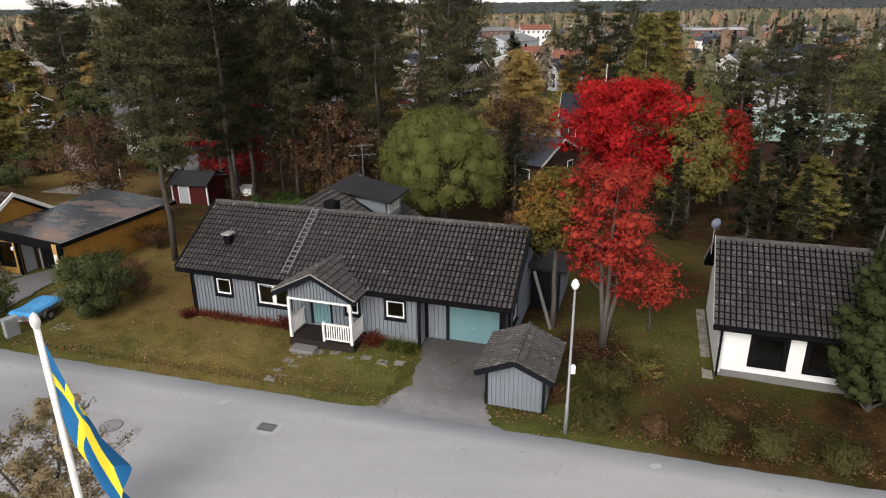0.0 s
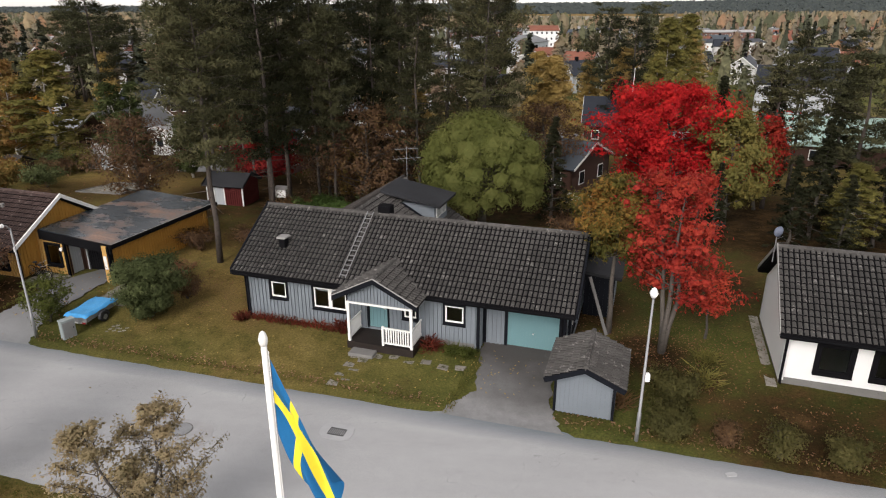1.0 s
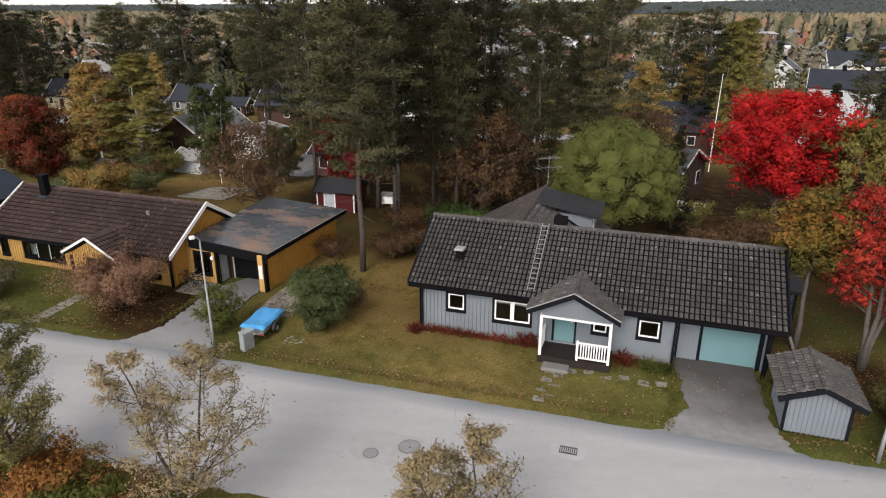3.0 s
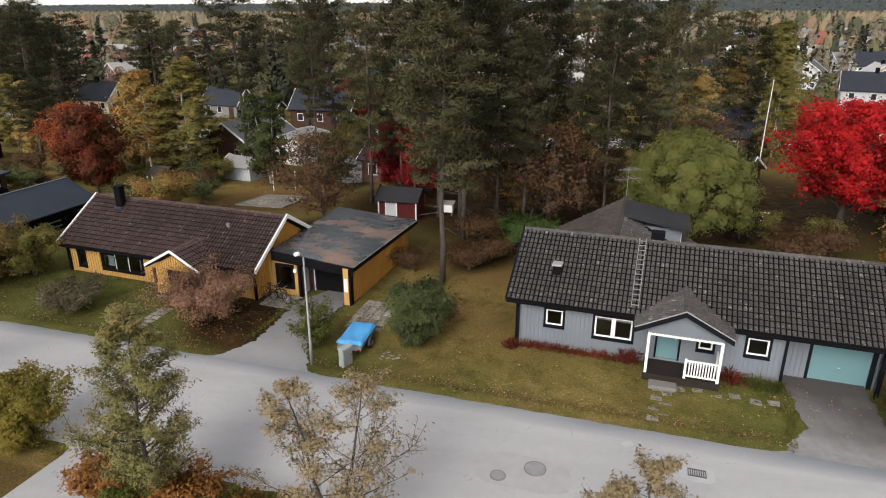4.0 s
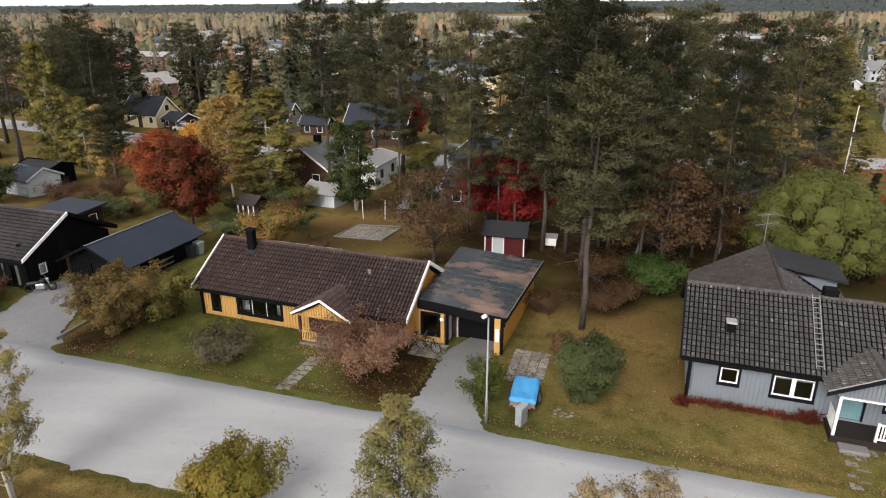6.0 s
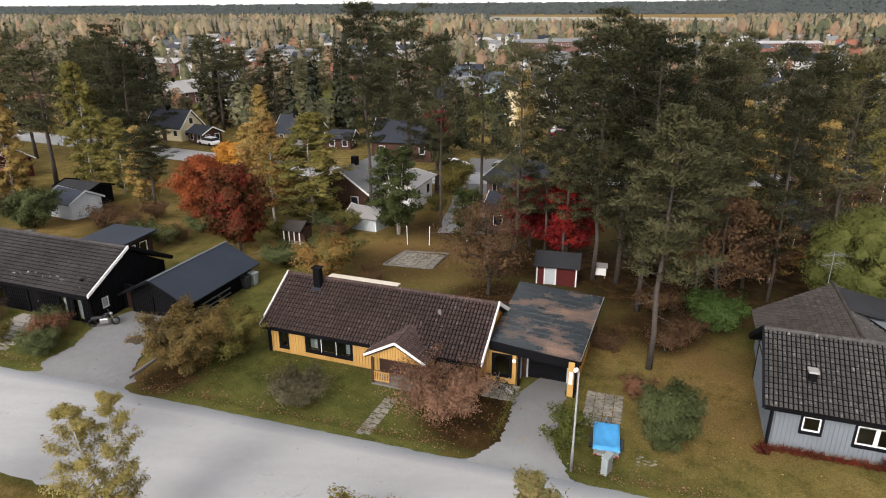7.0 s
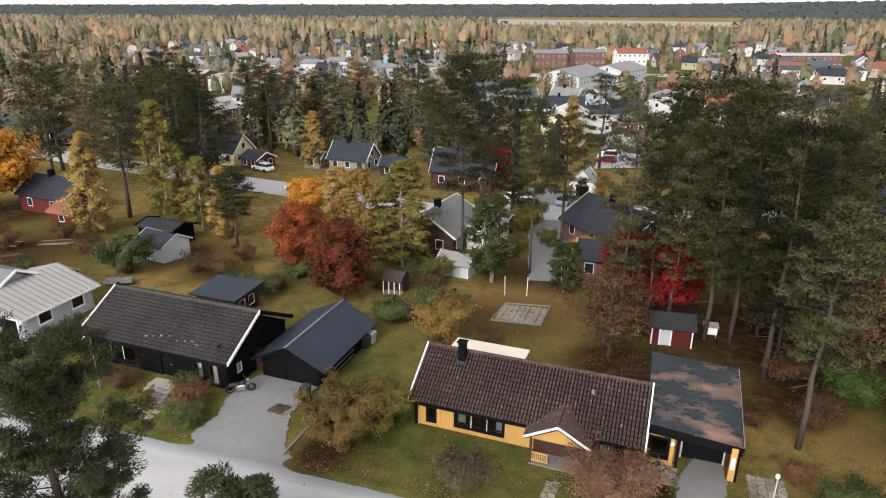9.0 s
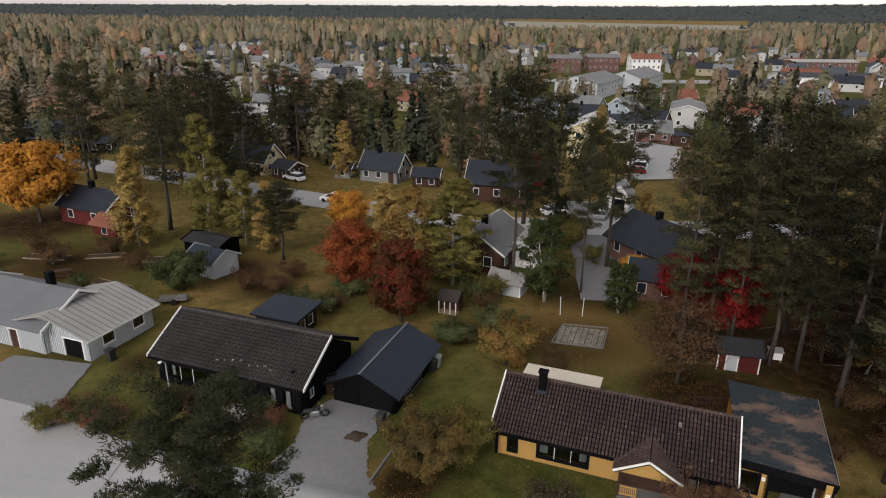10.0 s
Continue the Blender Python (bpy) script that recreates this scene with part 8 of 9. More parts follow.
gb2 = bush("shrub", 417, -41.5, 55.8, 1.8, 3.0, DEEP_GREEN, "low dark green juniper patch", 18, 0.15, 22, 6)
for x, y, s in ((-39.3, 54.8, 1.0), (-59.5, 57.2, 1.1), (-56.8, 56.4, 1.0), (-42.5, 62.5, 1.2), (-57, 40.0, 0.7), (-61.5, 37.2, 0.6), (-96, 64, 0.9), (-92, 60, 0.8), (-69, 38.4, 0.8), (-88, 56, 0.9), (-83, 60, 0.7)):
    again(gb2, x, y, s, x * 29 % 360)
yb3 = bush("shrub", 418, -41.0, 63.0, 2.6, 3.0, YELLOW_GREEN, "yellow-green shrub in a back garden", 20, 0.17, 24, 6)
for x, y, s in ((-28.9, 76.0, 0.9), (-32.5, 73.0, 0.8), (6.5, 48.0, 0.9), (-44.5, 36.6, 0.7), (-59.2, 37.8, 0.6), (-71.5, 37.6, 0.7), (-30.5, 88.0, 1.0), (10.0, 46.0, 0.9), (-47, 60, 0.7)):
    again(yb3, x, y, s, x * 23 % 360)
rb = bush("shrub", 419, -56.0, 38.4, 1.6, 2.4, RUSSET, "half-bare russet shrub beside the steps", 22, 0.13, 30, core=0)
again(rb, -67.5, 38.2, 0.9, 50, 1.4)
again(rb, -70.5, 38.8, 0.8, 150, 1.4)
again(rb, -18.2, 33.4, 0.7, 100)
# the tall clipped conifer by the white house
tree("thuja_hedge", 420, 16.3, 21.6, 7.2, 2.7, HEDGE, BARK_GREY, "tall dense clipped conifer beside the white house", "hedge", base=0.1, kind="dome", limbs=110, twigs=8, leaves=34, size=0.16, up=1.1, spread=0.2, r0=0.12, needle=True, ratio=0.4, core=1.1)
tree("thuja_hedge", 421, 18.0, 20.9, 6.6, 3.0, HEDGE, BARK_GREY, "tall dense clipped conifer beside the white house", "hedge", base=0.1, kind="dome", limbs=90, twigs=8, leaves=34, size=0.16, up=1.1, spread=0.2, r0=0.12, needle=True, ratio=0.4, core=1.1)
# roadside trees on the near side
THIN = dict(kind="ovate", limbs=48, twigs=12, leaves=20, size=0.1, up=0.85, spread=0.13, r0=0.08, stems=2, fine=1)
tree("rowan_tree", 431, -18.9, 16.0, 7.0, 5.2, PALE_AUTUMN, BARK_GREY, "thin half-bare roadside tree with pale rust leaves", base=1.6, **THIN)
tree("rowan_tree", 432, -10.5, 13.9, 5.6, 4.2, PALE_AUTUMN, BARK_GREY, "small roadside tree with sparse rust leaves", base=1.0, **{**THIN, "leaves": 26})
tree("rowan_tree", 433, -25.4, 17.4, 8.2, 4.6, leafy("olive_rust_leaves", [(0.1, (0.095, 0.1, 0.034)), (0.45, (0.19, 0.185, 0.07)), (0.7, (0.29, 0.23, 0.1)), (0.95, (0.36, 0.22, 0.1))]), BARK_GREY, "slender roadside tree with olive and rust leaves", base=1.2, **{**THIN, "limbs": 60, "leaves": 36, "spread": 0.15, "stems": 1, "r0": 0.1})
bush("maple_tree", 434, -32.4, 20.5, 3.2, 2.8, leafy("golden_green_leaves", [(0.1, (0.085, 0.085, 0.018)), (0.5, (0.19, 0.165, 0.035)), (0.9, (0.33, 0.23, 0.05))]), "round golden-green young maple by the street", 84, 0.13, 44, 8, spread=0.26, core=0.35)
tree("birch_tree", 435, -41.6, 20.8, 8.1, 3.0, leafy("pale_yellow_green_leaves", [(0.1, (0.13, 0.12, 0.03)), (0.5, (0.26, 0.22, 0.07)), (0.9, (0.4, 0.33, 0.13))]), BARK_BIRCH, "slim young birch with pale yellow-green leaves", base=1.2, **{**THIN, "leaves": 34, "stems": 2, "kind": "birch", "up": 1.1})
pine(436, -50.6, 18.6, 15.2, 6.8, "near broad pine with ragged grey-green crown", 4.5, leaf=NEAR_PINE, group="", limbs=60, pads=9, leaves=240, size=0.13, ratio=0.34, up=0.5, tip=0.4, puff=0.6)
pine(437, -41.1, 12.3, 16.2, 2.7, "near pine with upright top shoots", 9.5, leaf=NEAR_PINE, group="", limbs=48, pads=4, leaves=260, size=0.11, ratio=0.32, up=0.85, tip=0.4, puff=0.5)
nb = bush("shrub", 441, -23.6, 17.0, 1.5, 2.4, leafy("bright_rust_leaves", [(0.1, (0.1, 0.05, 0.02)), (0.5, (0.26, 0.12, 0.04)), (0.9, (0.4, 0.2, 0.06))]), "rust-coloured shrub on the near verge", 34, 0.15, 26)
again(nb, -21.3, 16.3, 0.8, 60)
again(nb, -27.6, 18.2, 0.9, 140)
again(nb, -24.9, 17.3, 0.75, 200)
nb2 = bush("shrub", 442, -22.4, 16.0, 1.4, 2.2, OLIVE, "dark olive shrub on the near verge", 40, 0.14, 26)
again(nb2, -19.8, 15.4, 0.8, 50)
again(nb2, -26.2, 17.4, 0.8, 150)
again(nb2, -17.2, 14.6, 0.8, 250)
dr = bush("shrub", 451, -55.9, 36.9, 1.4, 2.3, DEEP_GREEN, "dark green shrub beside the garden steps", 46, 0.1, 32, 8)
again(dr, -55.4, 36.2, 0.75, 70)
again(dr, -44.2, 52.1, 1.1, 160, 1.3)
again(dr, -55.5, 62.1, 1.2, 20, 1.2)
tw = bush("shrub", 452, -61.9, 40.0, 1.4, 2.2, BROWN, "half-bare brown shrub beside the entrance steps", 18, 0.09, 36, 8, core=0)
again(tw, -63.1, 61.6, 1.1, 50)
again(tw, -64.5, 41.0, 0.7, 90)

# ---- town and woods in the distance ----


def plain_house(name, x, y, turn, L, D, h, rise, wall_mat, roof_mat, label, rows=1, cols=4, trim=PAINT_WHITE, door_at=None, chimney=True, z=None, side=2, category="house", eave=0.45):
    """A house seen from afar: walls, ridged roof, windows with panes, chimney."""
    z = ground_z(x, y) if z is None else z
    H = base_of(name, x, y, z, turn, label, category)
    H["z0"] = 0.0
    top = [(0, h), (D / 2, h + rise * 0.96), (D, h)]
    for p, q, t in (((-L / 2, -D / 2), (L / 2, -D / 2), h), ((L / 2, -D / 2), (L / 2, D / 2), top), ((L / 2, D / 2), (-L / 2, D / 2), h), ((-L / 2, D / 2), (-L / 2, -D / 2), top)):
        ww = Wall(H, p, q, -0.3, t, 0.2)
        w = Shape()
        prof = [(0, -0.3), (D, -0.3), (D, h), (D / 2, h + rise * 0.96), (0, h)] if isinstance(t, list) else [(0, -0.3), (L, -0.3), (L, h), (0, h)]
        m = len(prof)
        w.add([ww.at(a, 0, b) for a, b in prof] + [ww.at(a, -0.2, b) for a, b in prof], [tuple(range(m)), tuple(range(2 * m - 1, m - 1, -1))] + [((i + 1) % m, i, m + i, m + (i + 1) % m) for i in range(m)])
        part("wall", w, wall_mat, H)
    r = Shape()
    e, k = eave, rise / (D / 2)
    g = 0.4
    r.slab([(-L / 2 - g, -D / 2 - e, h - e * k + 0.12), (L / 2 + g, -D / 2 - e, h - e * k + 0.12), (L / 2 + g, 0, h + rise + 0.12), (-L / 2 - g, 0, h + rise + 0.12)], 0.14)
    r.slab([(L / 2 + g, D / 2 + e, h - e * k + 0.12), (-L / 2 - g, D / 2 + e, h - e * k + 0.12), (-L / 2 - g, 0, h + rise + 0.12), (L / 2 + g, 0, h + rise + 0.12)], 0.14)
    roof = part("roof", r, roof_mat, H)
    if trim:
        for sg in (-1, 1):
            for vv in (-1, 1):
                b = Shape()
                b.beam((sg * (L / 2 + g + 0.02), vv * (D / 2 + e), h - e * k + 0.05), (sg * (L / 2 + g + 0.02), 0, h + rise + 0.05), 0.05, 0.2)
                part("bargeboard", b, trim, roof)
    if chimney:
        c = Shape()
        c.soft_box(-L * 0.12 - 0.35, -0.35, h + rise * 0.6, -L * 0.12 + 0.35, 0.35, h + rise + 0.9, 0.05)
        part("chimney", c, PAINT_BLACK, H)
    fr, pa = Shape(), Shape()
    fr.box(-0.5, -0.04, -0.6, 0.5, 0, 0.6)
    pa.box(-0.42, -0.055, -0.52, 0.42, -0.04, 0.52)
    fm, pm = mesh_of("window", fr, trim or PAINT_WHITE), mesh_of("pane", pa, GLASS_DARK)

    def win(px, py, pz, rot):
        o = new("window", fm)
        o.parent = H
        o.matrix_basis = pose(px, py, pz, 0, 0, rot)
        q = new("pane", pm)
        q.parent = o

    st = h / rows
    for rr in range(rows):
        zz = st * rr + st * 0.58
        for c in range(cols):
            u = -L / 2 + L * (c + 0.5) / cols
            if door_at is not None and rr == 0 and c == door_at:
                d = Shape()
                d.box(u - 0.5, -D / 2 - 0.05, 0.1, u + 0.5, -D / 2, 2.1)
                part("door", d, PAINT_BROWN, H)
                continue
            win(u, -D / 2, zz, 0)
        for c in range(side):
            v = -D / 2 + D * (c + 0.5) / side
            win(L / 2, v, zz, 90)
            win(-L / 2, v, zz, -90)
    if rise > 2.2:
        win(L / 2, 0, h + rise * 0.3, 90)
        win(-L / 2, 0, h + rise * 0.3, -90)
    return H


GLASS_DARK = surf("dark_window_glass", (0.02, 0.024, 0.028), 0.2, 1, 10, 0.08, 0.0)
ROOF_SLATE = surf("blue_black_roof", (0.022, 0.026, 0.035), 0.25, 0.4, 6, 0.6, 0.2)
ROOF_GREY = surf("mid_grey_roof", (0.16, 0.165, 0.17), 0.2, 0.3, 5, 0.7, 0.2)
ROOF_BLUE = surf("blue_grey_roof_tiles", (0.06, 0.072, 0.085), 0.2, 0.4, 6, 0.55, 0.2)
ROOF_RED = surf("brick_red_roof", (0.19, 0.075, 0.05), 0.25, 0.3, 5, 0.8, 0.2)
ROOF_GREEN = surf("pale_green_roof_metal", (0.3, 0.42, 0.36), 0.2, 0.25, 4, 0.6, 0.2)
PAINT_STONE = surf("stone_grey_paint", (0.2, 0.2, 0.195), 0.1, 0.5, 12, 0.7, 0.2)
PAINT_SKY = surf("pale_blue_paint", (0.3, 0.37, 0.41), 0.08, 0.5, 10, 0.6, 0.2)

plain_house("house", -87.0, 122.8, -20, 8.4, 5.6, 2.8, 2.8, PAINT_CREAM, ROOF_SLATE, "cream two-storey house with dark roof", 1, 3, PAINT_WHITE, 1)
plain_house("garage", -79.4, 118.6, -32, 4.6, 4.0, 2.1, 1.0, PAINT_BROWN, ROOF_SLATE, "small dark brown garage with white trim", 1, 2, PAINT_WHITE, None, False, category="garage")
plain_house("house", -61.2, 119.0, -18, 7.6, 5.2, 2.7, 2.5, PAINT_STONE, ROOF_SLATE, "grey house with steep dark blue roof", 1, 3, PAINT_WHITE, 2)
plain_house("garage", -69.0, 121.0, -10, 3.2, 4.0, 2.0, 1.0, PAINT_STONE, ROOF_SLATE, "grey garage beside the road", 1, 1, PAINT_WHITE, None, False, category="garage")
plain_house("garage", -53.0, 116.0, -5, 4.6, 4.0, 2.1, 1.1, PAINT_BROWN, ROOF_SLATE, "dark carport with white trim", 1, 2, PAINT_WHITE, None, False, category="garage")
plain_house("house", -41.7, 74.8, 70, 8.5, 6.8, 3.0, 2.2, PAINT_BROWN, ROOF_GREY, "dark brown house with white verges", 1, 3, PAINT_WHITE, None)
plain_house("garage", -36.6, 76.2, 75, 6.4, 4.6, 2.9, 0.5, RENDER_WHITE, METAL_PALE, "white garage with pale low roof", 1, 2, PAINT_WHITE, None, False, side=1, category="garage")
bn = plain_house("barn", -20.7, 104.6, 73, 4.4, 3.1, 2.5, 1.7, PAINT_WHITE, METAL_GREY, "small white garage with dark open doors", 1, 1, PAINT_WHITE, None, False, side=0, category="garage")
s = Shape()
s.box(-2.26, -1.0, 0.0, -2.2, 1.0, 2.0)
part("door", s, PAINT_BLACK, bn, "dark open garage door")
s = Shape()
s.box(-2.26, -0.55, 2.25, -2.2, 0.55, 3.1)
part("loft_window", s, GLASS_DARK, bn)
s = Shape()
s.box(-2.28, -1.1, 2.0, -2.2, 1.1, 2.14)
part("lintel", s, PAINT_PALE, bn)
plain_house("house", -20.5, 77.0, -58, 11.0, 8.0, 2.9, 2.4, BRICK_RED, ROOF_SLATE, "brick house with dark blue tiled roof", 1, 3, PAINT_WHITE, None, eave=0.7)
plain_house("house", -22.6, 66.6, -15, 7.4, 5.0, 2.5, 1.2, BRICK_RED, ROOF_SLATE, "red brick wing with dark roof", 1, 3, PAINT_WHITE, None, False)
plain_house("house", -19.0, 152.0, 75, 14.0, 8.5, 6.6, 2.0, PAINT_CREAM, METAL_PALE, "pale two-storey block with light metal roof", 2, 4, PAINT_WHITE, None, False)
plain_house("house", -4.5, 170.0, -8, 15.0, 8.0, 2.9, 2.3, BRICK_RED, ROOF_GREY, "red brick bungalow with grey roof", 1, 5, PAINT_WHITE, 2)
plain_house("garage", 5.5, 167.0, -8, 5.0, 6.0, 2.4, 0.8, PAINT_BROWN, ROOF_SLATE, "dark garage by the parking yard", 1, 1, PAINT_WHITE, None, False, category="garage")
plain_house("house", -4.0, 196.0, 55, 9.0, 8.0, 4.6, 3.2, PAINT_SKY, ROOF_GREY, "pale blue house with grey roof", 2, 3)
plain_house("house", -16.0, 186.0, -8, 11.0, 8.0, 4.0, 2.6, PAINT_PALE, ROOF_SLATE, "grey house with a blue-black roof", 1, 4)
plain_house("industrial_hall", -4.0, 268.0, 62, 30.0, 17.0, 5.5, 2.6, PAINT_PALE, ROOF_GREY, "long white hall with pale metal roof", 1, 8, None, None, False, category="industrial building")
plain_house("industrial_hall", 18.0, 292.0, 62, 30.0, 16.0, 5.5, 2.6, PAINT_PALE, ROOF_GREY, "white hall with grey roof", 1, 7, None, None, False, category="industrial building")
plain_house("apartment_block", -5.0, 366.0, 4, 17.0, 10.0, 7.5, 1.5, BRICK_RED, ROOF_GREY, "red brick apartment block", 2, 6, PAINT_WHITE, None, False, category="apartment block")
plain_house("apartment_block", 17.0, 378.0, 4, 17.0, 10.0, 7.5, 1.5, BRICK_RED, ROOF_GREY, "red brick apartment block", 2, 6, PAINT_WHITE, None, False, category="apartment block")
plain_house("apartment_block", 35.0, 356.0, 4, 15.0, 10.0, 8.5, 2.2, RENDER_WHITE, ROOF_RED, "white three-storey apartment block", 3, 6, PAINT_WHITE, None, False, category="apartment block")
plain_house("apartment_block", 132.0, 376.0, 6, 34.0, 12.0, 7.0, 1.0, BRICK_RED, METAL_PALE, "long red brick block with pale roof", 2, 12, PAINT_WHITE, None, False, category="apartment block")
plain_house("industrial_hall", 108.0, 318.0, 4, 44.0, 16.0, 4.5, 1.2, RENDER_WHITE, ROOF_SLATE, "low hall with dark roof", 1, 10, PAINT_WHITE, None, False, category="industrial building")
plain_house("house", -136.0, 137.0, 20, 11.0, 8.0, 3.6, 3.2, PAINT_BLACK, ROOF_SLATE, "black house with white trim", 1, 3)
plain_house("garage", -127.0, 138.0, 20, 6.0, 5.0, 2.3, 1.3, PAINT_BLACK, ROOF_SLATE, "black garage with white trim", 1, 2, PAINT_WHITE, None, False, category="garage")
plain_house("cottage", -95.6, 85.0, -20, 9.0, 6.0, 2.6, 2.0, PAINT_RED, ROOF_SLATE, "dark red cottage with dark roof", 1, 2, PAINT_WHITE, None, True)
plain_house("shed", -90.4, 79.2, -20, 4.2, 3.2, 1.6, 0.9, PAINT_RED, ROOF_RED, "low red shed with brown roof", 1, 1, None, None, False, side=0, category="shed")
plain_house("house", 5.9, 61.3, -36, 9.0, 7.4, 2.9, 1.6, PAINT_BROWN, ROOF_BLUE, "dark brown house with blue-grey roof and white verges", 1, 3, PAINT_WHITE, None)
plain_house("house", 18.0, 87.0, -12, 8.6, 7.0, 3.2, 3.0, PAINT_BROWN, ROOF_SLATE, "brown house with steep blue-black roof", 1, 3, PAINT_WHITE, None)
plain_house("house", 40.0, 78.0, -15, 16.0, 12.0, 2.8, 2.2, PAINT_BROWN, ROOF_GREEN, "low house with pale green patchy roof", 1, 4, None, None, False)
plain_house("house", 60.0, 128.0, -25, 14.0, 9.0, 5.4, 2.8, PAINT_PALE, ROOF_SLATE, "white two-storey house with black gable roof", 2, 4)
plain_house("house", -40.0, 108.0, -8, 10.0, 8.0, 3.4, 2.8, PAINT_BROWN, ROOF_SLATE, "dark house with blue-black roof behind the pines", 1, 3)
plain_house("house", 24.0, 160.0, 30, 9.0, 7.0, 4.2, 2.8, PAINT_PALE, ROOF_SLATE, "white villa with dark roof", 2, 3)
plain_house("house", 92.0, 190.0, -10, 12.0, 8.5, 5.0, 3.4, RENDER_WHITE, ROOF_SLATE, "white villa with dark roof", 2, 4)

# more of the town, block by block
town = random.Random(7)
TOWN_WHITE = surf("weathered_white_wall", (0.46, 0.46, 0.45), 0.08, 0.4, 8, 0.85, 0.2)
TOWN_BEIGE = surf("beige_town_wall", (0.36, 0.31, 0.22), 0.08, 0.4, 8, 0.85, 0.2)
WALLS = [(TOWN_WHITE, "white"), (TOWN_BEIGE, "beige"), (TOWN_WHITE, "white"), (PAINT_PALE, "pale grey"), (PAINT_BROWN, "brown"), (PAINT_SKY, "pale blue"), (BRICK_RED, "red brick"), (TOWN_WHITE, "white")]
ROOFS = [(ROOF_SLATE, "dark"), (ROOF_GREY, "grey"), (ROOF_BLUE, "blue-grey"), (ROOF_RED, "red"), (METAL_PALE, "pale metal"), (ROOF_SLATE, "dark"), (ROOF_GREY, "grey")]
TOWN_SPOTS = []
for i in range(330):
    yy = 165 + 400 * town.random() ** 1.1
    xx = -40 + (town.random() * 2 - 1) * 0.66 * yy + 0.1 * yy
    if any((xx - a) ** 2 + (yy - b) ** 2 < 15 ** 2 for a, b in TOWN_SPOTS) or (abs(xx) < 50 and yy > 240 and yy < 390):
        continue
    TOWN_SPOTS.append((xx, yy))
    (wm, wt), (rm_, rt) = town.choice(WALLS), town.choice(ROOFS)
    big = town.random() < 0.14
    plain_house("house", xx, yy, town.choice((-15, 75, 5, 60, -30)), 17 if big else 8 + 3 * town.random(), 9 if big else 7, 5 if big else 3.4 + town.random(), 1.4 if big else 2.6, wm, rm_, f"{wt} town house with {rt} roof", 2 if yy < 240 else 1, 5 if big else (3 if yy < 240 else 2), PAINT_WHITE if yy < 240 else None, None, not big, side=2 if yy < 240 else 1)


def far_leaf(name, stops):
    """Leaves of far trees: one colour to a tree, little change from leaf to leaf."""
    m, nt, bsdf = nodes_of(name)
    att = nt.nodes.new("ShaderNodeAttribute")
    att.attribute_name = "tree"
    geo = nt.nodes.new("ShaderNodeNewGeometry")
    fac = maths(nt, "ADD", maths(nt, "MULTIPLY", att.outputs["Fac"], 0.75), maths(nt, "MULTIPLY", geo.outputs["Random Per Island"], 0.25))
    nt.links.new(ramp(nt, fac, stops), bsdf.inputs["Base Color"])
    bsdf.inputs["Roughness"].default_value = 0.9
    bsdf.inputs["Specular IOR Level"].default_value = 0.1
    return m


